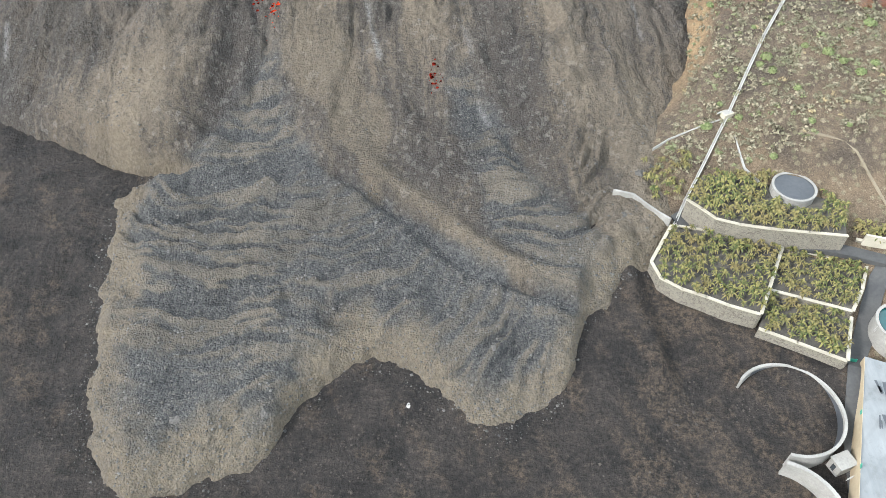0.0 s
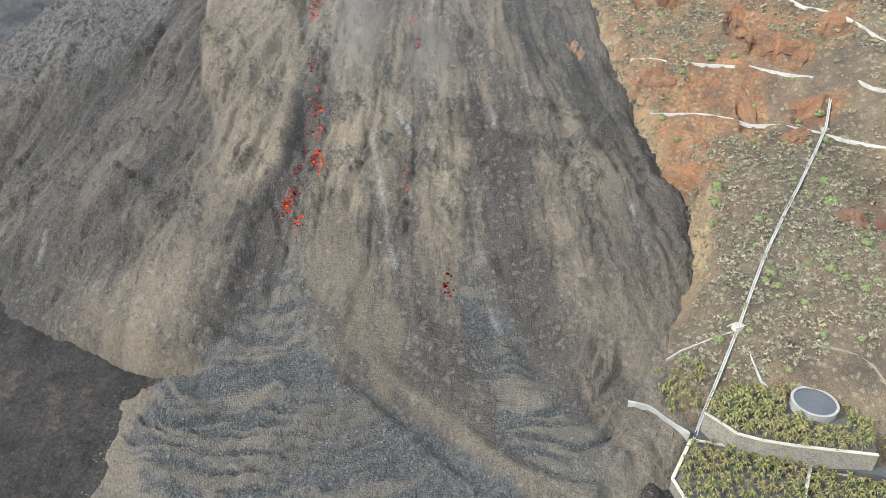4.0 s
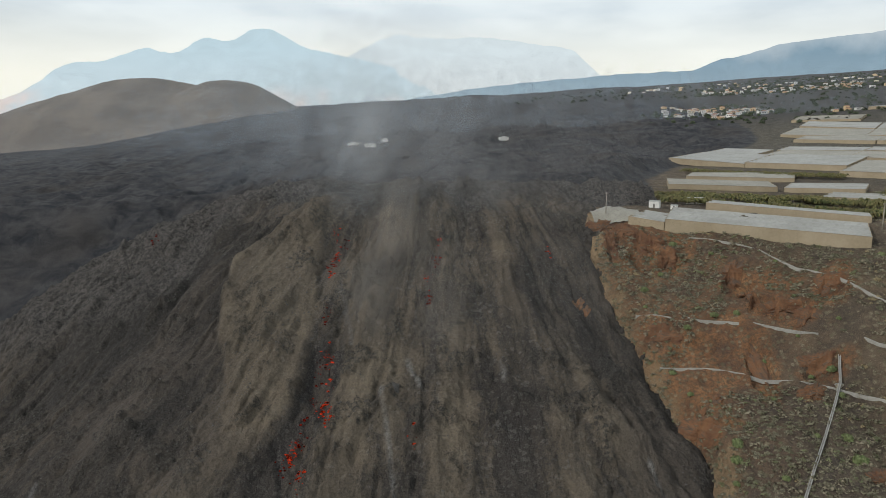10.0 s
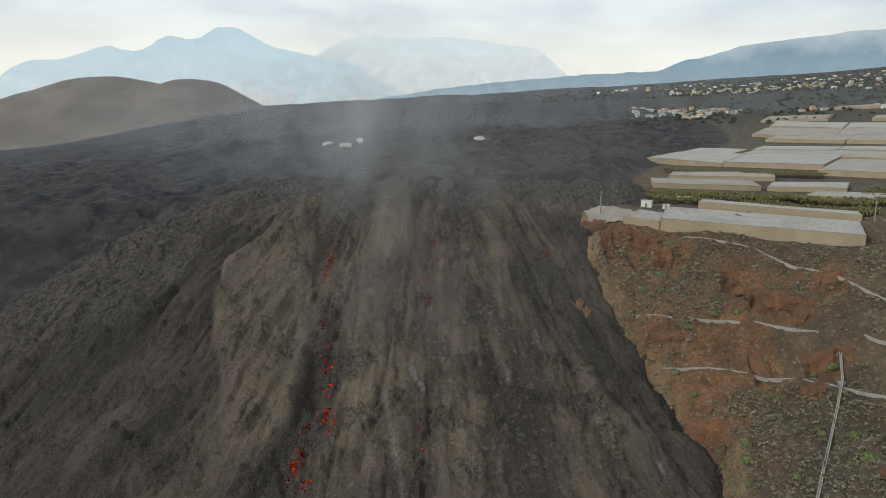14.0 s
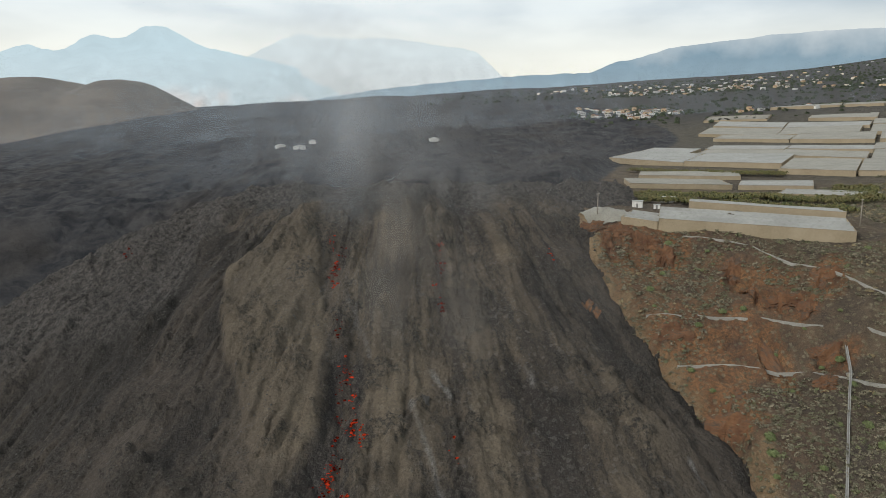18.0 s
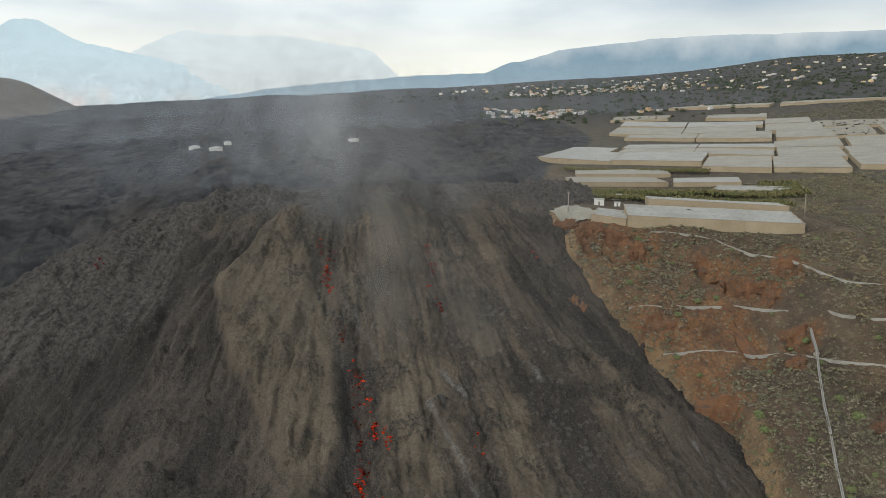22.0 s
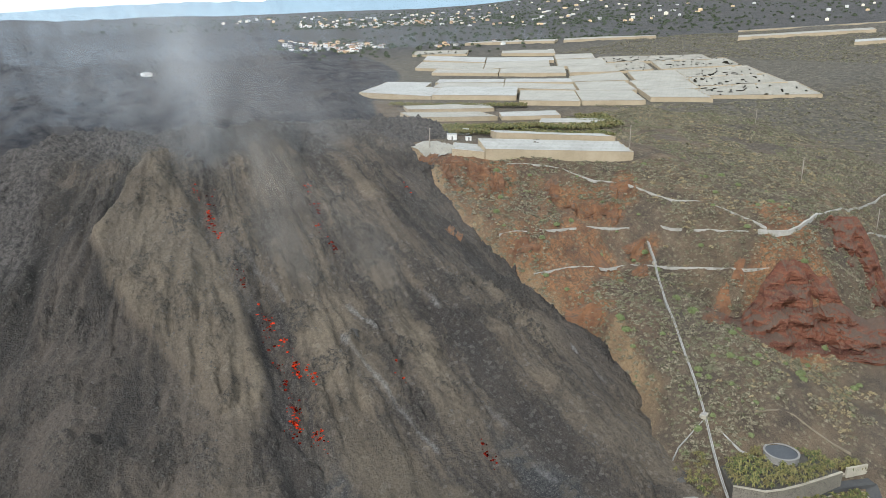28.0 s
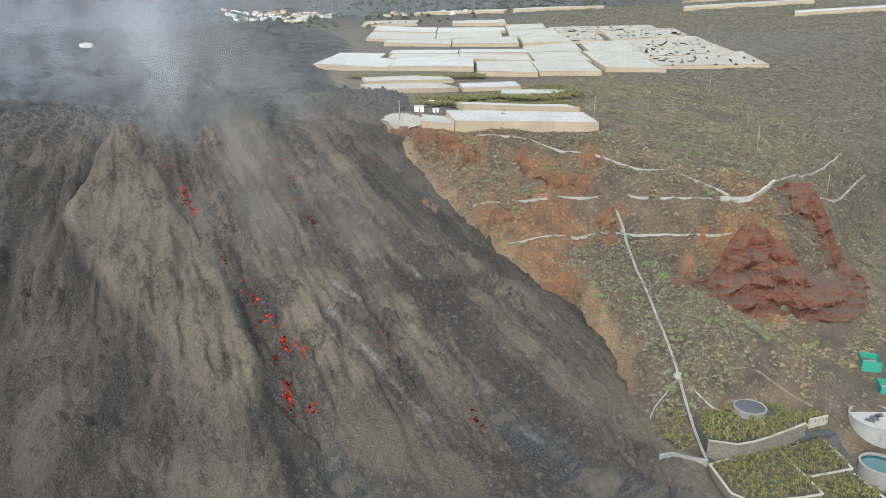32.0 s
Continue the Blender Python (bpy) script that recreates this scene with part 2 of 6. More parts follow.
def ground_material():
    """Old ground: dark lava plain, scrub hillside, red cinder soil and tan bank by the masks of the sheet."""
    n = Nodes("ground_soil")
    pos = n.place()
    big, mid = n.noise(pos, 0.012, 5, 0.6), n.noise(pos, 0.09, 5, 0.65)
    fine, grit = n.noise(pos, 0.8, 4, 0.7), n.noise(pos, 3.5, 3, 0.7)
    spot = n.add("ShaderNodeTexVoronoi", Vector=pos, Scale=0.55)
    clump = n.math("MULTIPLY", n.span(spot.outputs["Distance"], 0.5, 0.3), n.span(n.add("ShaderNodeSeparateColor", Color=spot.outputs["Color"]).outputs[0], 0.35, 0.6))
    tuft = n.mix(n.add("ShaderNodeSeparateColor", Color=spot.outputs["Color"]).outputs[1], (0.098, 0.090, 0.055), (0.205, 0.175, 0.118))
    soil = n.mix(n.span(mid, 0.35, 0.65), (0.066, 0.050, 0.036), (0.142, 0.104, 0.068))
    soil = n.mix(n.span(big, 0.45, 0.6, 0, 0.6), soil, (0.055, 0.048, 0.042))
    soil = n.mix(n.span(grit, 0.6, 0.72, 0, 0.45), soil, (0.25, 0.22, 0.18))
    scrub = n.mix(n.math("MULTIPLY", clump, 0.7), soil, tuft)
    red = n.mix(n.span(mid, 0.35, 0.65), (0.125, 0.058, 0.030), (0.245, 0.128, 0.062))
    red = n.mix(n.span(fine, 0.45, 0.62, 0, 0.85), red, (0.090, 0.064, 0.042))
    red = n.mix(n.math("MULTIPLY", clump, 0.6), red, tuft)
    tan = n.mix(n.span(fine, 0.3, 0.7), (0.165, 0.112, 0.064), (0.285, 0.202, 0.118))
    ridgy = n.noise(pos, 0.06, 7, 0.72, 0.6)
    lava = n.mix(n.span(ridgy, 0.40, 0.60), (0.025, 0.026, 0.030), (0.064, 0.061, 0.061))
    lava = n.mix(n.span(big, 0.5, 0.7, 0, 0.5), lava, (0.055, 0.046, 0.038))
    black = n.mix(n.span(n.math("ADD", n.math("MULTIPLY", mid, 0.5), n.math("MULTIPLY", fine, 0.5)), 0.4, 0.62), (0.0135, 0.0120, 0.0115), (0.036, 0.030, 0.026))
    black = n.mix(n.span(fine, 0.58, 0.72, 0, 0.5), black, (0.070, 0.058, 0.047))
    heath = n.mix(n.span(n.noise(pos, 0.22, 5, 0.75), 0.42, 0.6), (0.048, 0.045, 0.038), (0.128, 0.114, 0.086))
    scrub = n.mix(n.math("MULTIPLY", n.attr("heath"), 0.8), scrub, heath)
    col = n.mix(n.math("MULTIPLY", n.attr("red"), n.span(mid, 0.3, 0.5, 0.35, 1.0)), scrub, red)
    col = n.mix(n.attr("lava"), col, lava)
    col = n.mix(n.attr("black"), col, black)
    col = n.mix(n.math("MULTIPLY", n.attr("brown"), n.span(fine, 0.42, 0.62, 0.05, 0.6)), col, (0.082, 0.060, 0.041))
    col = n.mix(n.attr("tan"), col, tan)
    col = n.mix(1.0, col, n.mix(n.span(grit, 0.32, 0.68), (0.5, 0.5, 0.5), (1.5, 1.5, 1.5)), "MULTIPLY")
    h = n.math("ADD", n.math("MULTIPLY", mid, 3.0), n.math("ADD", fine, n.math("MULTIPLY", grit, 0.4)))
    return n.surface(col, 0.95, n.bump(h, 1.0, 1.0), Specular_IOR_Level=0.2)


def plain(name, a, b, scale=1.0, rough=0.85, bump=0.2, metal=0.0, depth=0.05):
    """A surface that varies between two colours at two sizes."""
    n = Nodes(name)
    pos = n.place()
    big, fine = n.noise(pos, scale * 0.25, 4, 0.6), n.noise(pos, scale * 3, 4, 0.7)
    col = n.mix(n.span(n.math("ADD", n.math("MULTIPLY", big, 0.6), n.math("MULTIPLY", fine, 0.4)), 0.35, 0.65), a, b)
    return n.surface(col, rough, n.bump(fine, bump, depth), metal)


M_FLOW = flow_material()
M_GROUND = ground_material()


def leaf_material(name, a, b, c):
    """Leaves or stones that differ from piece to piece."""
    n = Nodes(name)
    geo = n.add("ShaderNodeNewGeometry")
    ramp = n.mix(n.span(geo.outputs["Random Per Island"], 0.25, 0.75), a, b)
    ramp = n.mix(n.span(n.noise(geo.outputs["Position"], 0.12, 3), 0.45, 0.65, 0, 0.7), ramp, c)
    return n.surface(ramp, 0.75, Specular_IOR_Level=0.3)


def stone_material(name, mortar, a, b, size=0.5):
    """Rubble masonry: uneven stones in pale mortar."""
    n = Nodes(name)
    pos = n.place()
    cell = n.add("ShaderNodeTexVoronoi", Vector=pos, Scale=1 / size)
    edge = n.add("ShaderNodeTexVoronoi", Vector=pos, Scale=1 / size)
    edge.feature = "DISTANCE_TO_EDGE"
    tone = n.add("ShaderNodeSeparateColor", Color=cell.outputs["Color"]).outputs[0]
    col = n.mix(n.span(edge.outputs["Distance"], 0.02, 0.09), mortar, n.mix(tone, a, b))
    col = n.mix(n.span(n.noise(pos, 0.3, 4), 0.4, 0.7, 0, 0.5), col, mortar)
    return n.surface(col, 0.9, n.bump(edge.outputs["Distance"], 0.6, 0.08))


def plastic_material(name, a, b):
    """Weathered greenhouse film: dusty, sagging between its wires, with seams."""
    n = Nodes(name)
    pos = n.place()
    dust = n.noise(pos, 0.06, 5, 0.65)
    fold = n.noise(n.scaled(pos, 0.9, 0.12, 0.5), 1.0, 3, 0.6)
    turned = n.add("ShaderNodeMapping", Vector=pos, Rotation=(0, 0, radians(50))).outputs["Vector"]
    seam = n.add("ShaderNodeTexWave", Vector=turned, Scale=0.062, Distortion=0.6)
    col = n.mix(n.span(n.math("ADD", n.math("MULTIPLY", dust, 0.7), n.math("MULTIPLY", fold, 0.3)), 0.38, 0.62), a, b)
    col = n.mix(n.span(seam.outputs["Fac"], 0.88, 0.98, 0, 0.16), col, [v * 0.6 for v in a])
    col = n.mix(n.span(n.noise(pos, 0.5, 5, 0.75), 0.52, 0.66, 0, 0.4), col, (a[0] * 0.72, a[1] * 0.68, a[2] * 0.6))
    return n.surface(col, 0.55, n.bump(fold, 0.35, 0.2))


def rock_material(name, a, b, c, band=0.0):
    """Bare rock, layered where band is set."""
    n = Nodes(name)
    pos = n.place()
    lump, fine = n.noise(pos, 0.16, 5, 0.65), n.noise(pos, 1.3, 4, 0.7)
    layer = n.noise(n.scaled(pos, 0.02, 0.02, 0.55), 1.0, 3, 0.5, 0.3)
    tone = n.math("ADD", n.math("MULTIPLY", lump, 1 - band), n.math("MULTIPLY", layer, band))
    col = n.mix(n.span(tone, 0.36, 0.62), a, b)
    col = n.mix(n.span(fine, 0.52, 0.7, 0, 0.7), col, c)
    if band:   # ash and scree lie on the ledges
        up = n.add("ShaderNodeSeparateXYZ", Vector=n.add("ShaderNodeNewGeometry").outputs["Normal"]).outputs["Z"]
        ash = n.span(n.math("ADD", up, n.math("MULTIPLY", n.math("SUBTRACT", n.noise(pos, 0.16, 5, 0.75), 0.5), 2.2)), 0.52, 0.86, 0, 0.9)
        col = n.mix(ash, col, n.mix(fine, (0.048, 0.034, 0.027), (0.115, 0.086, 0.064)))
    return n.surface(col, 0.95, n.bump(n.math("ADD", fine, n.math("MULTIPLY", layer, 1.5)), 1.0, 0.5), Specular_IOR_Level=0.2)


def glow_material(name, color, strength):
    n = Nodes(name)
    hot = n.span(n.noise(n.place(), 0.9, 3, 0.6), 0.38, 0.66, 0.04, 1.0)
    em = n.add("ShaderNodeEmission", Color=(*color, 1), Strength=n.math("MULTIPLY", hot, strength))
    n.nt.links.new(em.outputs[0], n.out.inputs["Surface"])
    return n.mat


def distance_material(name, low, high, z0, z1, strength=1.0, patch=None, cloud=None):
    """A plain glowing backdrop of distance: haze and ridge shading are painted into its colour."""
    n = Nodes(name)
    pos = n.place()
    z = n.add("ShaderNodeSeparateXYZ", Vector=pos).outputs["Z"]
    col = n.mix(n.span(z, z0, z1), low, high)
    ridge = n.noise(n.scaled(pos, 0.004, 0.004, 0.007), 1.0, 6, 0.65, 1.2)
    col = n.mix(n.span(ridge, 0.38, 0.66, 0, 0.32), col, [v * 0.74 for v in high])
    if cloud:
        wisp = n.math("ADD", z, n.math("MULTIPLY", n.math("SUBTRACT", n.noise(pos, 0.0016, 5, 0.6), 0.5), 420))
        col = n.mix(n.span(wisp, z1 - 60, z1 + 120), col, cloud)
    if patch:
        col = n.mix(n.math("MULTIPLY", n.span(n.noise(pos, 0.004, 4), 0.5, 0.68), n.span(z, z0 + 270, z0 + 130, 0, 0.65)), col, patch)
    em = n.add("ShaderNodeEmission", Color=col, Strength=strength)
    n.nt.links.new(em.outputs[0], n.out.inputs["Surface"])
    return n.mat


def hill_material():
    n = Nodes("far_cinder_hill")
    pos = n.place()
    col = n.mix(n.span(n.noise(pos, 0.006, 5, 0.6), 0.4, 0.62), (0.112, 0.096, 0.084), (0.150, 0.127, 0.108))
    col = n.mix(n.span(n.noise(pos, 0.05, 3, 0.7), 0.55, 0.7, 0, 0.4), col, (0.10, 0.10, 0.085))
    return n.surface(col, 0.95)


M_FILM = plastic_material("greenhouse_film", (0.225, 0.217, 0.194), (0.305, 0.297, 0.270))
M_FILM_TORN = plastic_material("torn_white_film", (0.120, 0.126, 0.128), (0.185, 0.192, 0.194))
M_FILM_OLD = plastic_material("dusty_greenhouse_film", (0.200, 0.183, 0.147), (0.275, 0.255, 0.210))
M_MESHWALL = plain("windbreak_net", (0.26, 0.205, 0.13), (0.35, 0.285, 0.195), 0.3, 0.8, 0.1)
M_WHITE = plain("white_paint", (0.30, 0.30, 0.285), (0.43, 0.43, 0.41), 0.6, 0.7, 0.1)
M_CONCRETE = plain("pale_concrete", (0.15, 0.142, 0.127), (0.255, 0.242, 0.22), 0.7, 0.9, 0.3)
M_CREAM = plain("cream_coping", (0.255, 0.230, 0.178), (0.36, 0.326, 0.258), 0.7, 0.9, 0.3)
M_STONE = stone_material("rubble_masonry", (0.165, 0.148, 0.118), (0.070, 0.060, 0.047), (0.150, 0.132, 0.102))
M_LIME = plain("limewashed_channel", (0.19, 0.178, 0.155), (0.36, 0.345, 0.31), 0.9, 0.9, 0.3)
M_PATH = plain("trodden_earth", (0.125, 0.100, 0.068), (0.20, 0.165, 0.115), 1.2, 0.95, 0.4)
M_DARK_ROCK = rock_material("black_cinder_rock", (0.030, 0.027, 0.025), (0.066, 0.056, 0.048), (0.105, 0.088, 0.070))
M_ASPHALT = plain("ash_covered_asphalt", (0.028, 0.028, 0.029), (0.058, 0.056, 0.053), 0.4, 0.92, 0.2)
M_SOIL = plain("plot_soil", (0.035, 0.032, 0.028), (0.085, 0.075, 0.060), 0.8, 0.95, 0.6)
M_LEAF = leaf_material("banana_leaf", (0.050, 0.062, 0.018), (0.150, 0.135, 0.045), (0.125, 0.090, 0.038))
M_STEM = plain("banana_stem", (0.12, 0.10, 0.05), (0.20, 0.17, 0.09), 2, 0.8)
M_SHRUB = leaf_material("dry_scrub_leaf", (0.085, 0.078, 0.050), (0.235, 0.203, 0.142), (0.115, 0.114, 0.066))
M_SPURGE = leaf_material("spurge_leaf", (0.105, 0.118, 0.056), (0.178, 0.180, 0.092), (0.13, 0.132, 0.074))
M_SPURGE_BRIGHT = leaf_material("green_spurge_leaf", (0.095, 0.122, 0.046), (0.180, 0.205, 0.088), (0.13, 0.145, 0.062))
M_STRAW = leaf_material("straw_grass", (0.21, 0.165, 0.09), (0.29, 0.235, 0.135), (0.17, 0.13, 0.072))
M_TREE = leaf_material("tree_leaf", (0.042, 0.055, 0.030), (0.075, 0.090, 0.048), (0.060, 0.068, 0.042))
M_BARK = plain("bark", (0.07, 0.055, 0.04), (0.13, 0.10, 0.075), 3, 0.9)
M_BOULDER = rock_material("lava_rubble_rock", (0.062, 0.058, 0.054), (0.108, 0.100, 0.091), (0.150, 0.139, 0.125))
M_TOE_STONE = leaf_material("toe_stone", (0.046, 0.045, 0.044), (0.118, 0.112, 0.103), (0.078, 0.073, 0.067))
M_PALE_ROCK = rock_material("pale_boulder", (0.22, 0.21, 0.195), (0.36, 0.35, 0.33), (0.16, 0.15, 0.13))
M_RED_ROCK = rock_material("red_cinder_rock", (0.060, 0.024, 0.018), (0.170, 0.066, 0.039), (0.185, 0.115, 0.068), 0.55)
M_ORANGE_ROCK = rock_material("orange_cinder_rock", (0.100, 0.048, 0.028), (0.215, 0.110, 0.056), (0.125, 0.090, 0.060), 0.2)
M_LAVA_HOT = glow_material("incandescent_lava", (1.0, 0.10, 0.04), 0.62)
M_LAVA_DULL = glow_material("dull_red_lava", (0.6, 0.055, 0.030), 0.36)
M_PIPE = plain("galvanised_pipe", (0.24, 0.232, 0.215), (0.36, 0.35, 0.325), 0.8, 0.6, 0.1, 0.2)
M_WOOD = plain("weathered_pole_wood", (0.20, 0.17, 0.135), (0.33, 0.29, 0.24), 1.5, 0.85)
M_WATER = plain("teal_reservoir_water", (0.006, 0.042, 0.045), (0.010, 0.062, 0.062), 0.15, 0.08, 0.05)
M_TARP = plain("black_pond_cover", (0.030, 0.033, 0.038), (0.060, 0.063, 0.068), 0.4, 0.5, 0.2)
M_GREEN_NET = plain("green_shade_net", (0.02, 0.17, 0.115), (0.03, 0.25, 0.17), 0.6, 0.6)
M_GLASS = plain("dark_window_glass", (0.02, 0.022, 0.025), (0.05, 0.055, 0.06), 1, 0.15, 0.0)
M_TILE = plain("clay_roof_tile", (0.22, 0.115, 0.07), (0.32, 0.18, 0.115), 0.8, 0.85)
WALL_PAINTS = [plain("house_wall_" + k, a, b, 0.5, 0.85, 0.1) for k, a, b in (
    ("white", (0.60, 0.585, 0.55), (0.74, 0.72, 0.68)), ("ochre", (0.52, 0.37, 0.21), (0.62, 0.46, 0.28)),
    ("cream", (0.60, 0.52, 0.40), (0.70, 0.62, 0.50)), ("grey", (0.40, 0.39, 0.37), (0.52, 0.50, 0.47)))]
M_HILL = hill_material()

# ---- land ----


def lattice(ix, iy, seed):
    h = (ix.astype(np.int64) * 374761393 + iy.astype(np.int64) * 668265263 + seed * 974711) & 0x7FFFFFFF
    h = ((h ^ (h >> 13)) * 1274126177) & 0x7FFFFFFF
    return ((h ^ (h >> 16)) & 0xFFFF) / 65535.0


def soft_noise(x, y, seed=0):
    ix, iy = np.floor(x), np.floor(y)
    fx, fy = x - ix, y - iy
    fx, fy = fx * fx * (3 - 2 * fx), fy * fy * (3 - 2 * fy)
    a, b = lattice(ix, iy, seed), lattice(ix + 1, iy, seed)
    c, d = lattice(ix, iy + 1, seed), lattice(ix + 1, iy + 1, seed)
    return (a + (b - a) * fx) * (1 - fy) + (c + (d - c) * fx) * fy - 0.5


def rough(x, y, size, octaves=4, seed=0, gain=0.5):
    """Layered noise of about -0.5 to 0.5, its largest lumps of that size in metres."""
    total, amp = 0.0, 1.0
    for k in range(octaves):
        total = total + amp * soft_noise(x / size + 17.3 * k, y / size - 9.1 * k, seed + k)
        size, amp = size / 2.05, amp * gain
    return total


def curve(v, knots):
    """A smooth line through a few knots (place, value)."""
    px, py = np.array([k[0] for k in knots], float), np.array([k[1] for k in knots], float)
    slope = np.gradient(py, px)
    v = np.clip(np.asarray(v, float), px[0], px[-1])
    k = np.clip(np.searchsorted(px, v) - 1, 0, len(px) - 2)
    h = px[k + 1] - px[k]
    t = (v - px[k]) / h
    return (py[k] * (1 + 2 * t) * (1 - t) ** 2 + slope[k] * h * t * (1 - t) ** 2
            + py[k + 1] * t * t * (3 - 2 * t) + slope[k + 1] * h * t * t * (t - 1))


def step(v, lo, hi):
    t = np.clip((v - lo) / (hi - lo), 0, 1)
    return t * t * (3 - 2 * t)


def plateau(x, y):
    """The high plain behind the cliff, rising inland and to the right to a long far slope."""
    xr = np.minimum(x, 1800)
    east = step(x / (np.abs(y) + 1), -0.75, -0.2)   # the plain rises inland, but sinks to the coast in the west
    near = (104 + 0.028 * (y - 330) * east + 0.06 * np.maximum(0, xr - 200) + 0.08 * np.maximum(0, xr - 450) + 0.03 * np.maximum(0, y - 900) * east
            + 8 * step(y, 850, 1100) * step(x, -120, 60) - 0.057 * np.clip(-x - 100, 0, 1500) + 0.012 * np.maximum(0, y - 1500) * step(x, -300, 1000))
    heading, away = np.degrees(np.arctan2(x, np.maximum(y, 1e-3))), np.hypot(x, y)
    skyline = curve(heading, [(0, 2.5), (5, 2.6), (10, 2.9), (17, 3.3), (21, 3.55), (30, 3.95), (34, 4.3), (38, 4.8), (44, 4.9), (55, 4.7), (90, 4.0)])
    rise = curve(away, [(900, 0.12), (1300, 0.26), (1500, 0.40), (1800, 0.60), (2200, 0.78), (2800, 0.93), (3600, 1.0), (4800, 0.92)])
    w = step(away, 1150, 1500) * step(heading, -2, 7)
    return near * (1 - w) + (147 + away * np.tan(np.radians(skyline * rise))) * w


def contact(y):
    """The line along which the new flow lies against the old hillside."""
    return curve(y, [(100, 58), (140, 53), (150, 56), (160, 62), (170, 66.5), (185, 71.5), (203, 75), (221, 73.5), (239, 68), (261, 60.5), (282, 55.5), (302, 53.5), (325, 55), (360, 64), (420, 85)])


def bank(x, y):
    """How far the old hillside drops in a steep tan bank towards the flow."""
    drop = curve(y, [(150, 0), (158, 2), (170, 8), (185, 14), (203, 14), (221, 13), (239, 10), (261, 9), (282, 8), (296, 3), (306, 0), (320, 0)])
    return drop * (1 - step(x - contact(np.clip(y, 100, 420)) + 2.5 * rough(x, y, 9, 3, 11), -1, 11))


def brow75(x):
    return curve(x, [(0, 275), (60, 270), (100, 258), (131, 245), (150, 222), (169, 202), (200, 198), (240, 207), (280, 222), (340, 232), (500, 240)])


def hillside(x, y):
    """The old cliff with its scrub: a bench of fields at its foot, a steep face, the plateau above."""
    d = y - brow75(x)
    west = curve(d, [(-210, -3), (-166, 2), (-155, 4), (-134, 9), (-124, 13), (-113, 18), (-100, 28), (-57, 47), (-15, 63.5), (0, 75), (30, 91), (58, 105), (75, 107), (120, 110)])
    east = curve(d, [(-170, 2), (-110, 13), (-70, 20), (-40, 29), (-26, 38), (-14, 62), (0, 77), (30, 91), (75, 100), (120, 107), (180, 112)])
    m = step(x, 118, 160)
    z = west * (1 - m) + east * m
    top = plateau(x, y)
    z = np.where(d > 40, np.minimum(z, top + 3), z)
    return z * (1 - step(d, 55, 150)) + top * step(d, 55, 150)


def old_cliff(x, y):
    """The older dark coast west of the flow and under it."""
    y2 = y + 14 * np.sin(x / 60.0)
    return curve(y2, [(-200, -12), (40, -7), (85, -1), (130, 8), (175, 16), (250, 26), (330, 45), (390, 72), (430, 97), (460, 106), (520, 109)])


def lava_edge(y):
    return curve(y, [(300, 48), (330, 50), (380, 66), (450, 104), (607, 166), (740, 250), (860, 330), (1400, 440), (2400, 620), (4800, 900)])


def blob(x, y, cx, cy, rx, ry, soft=0.35, seed=0):
    d = np.hypot((x - cx) / rx, (y - cy) / ry) + 0.5 * rough(x, y, max(rx, ry) * 0.6, 3, 40 + seed)
    return 1 - step(d, 1 - soft, 1 + soft)


# eroded red hollows of the hillside: place, half-widths and depth
HOLLOWS = [(66, 306, 6, 7, 3.5), (76, 301, 7, 8, 4.0), (85, 294, 4, 6, 3.0), (107, 276, 6, 5, 3.2), (112, 264, 5, 5, 3.0), (121, 258, 7, 4, 3.0), (136, 262, 5, 4, 2.6), (104, 242, 4, 9, 3.0),
           (124, 238, 6, 3, 2.4), (74, 259, 8, 4, 2.2), (86, 254, 7, 3, 2.0), (78, 222, 7, 4, 2.4)]


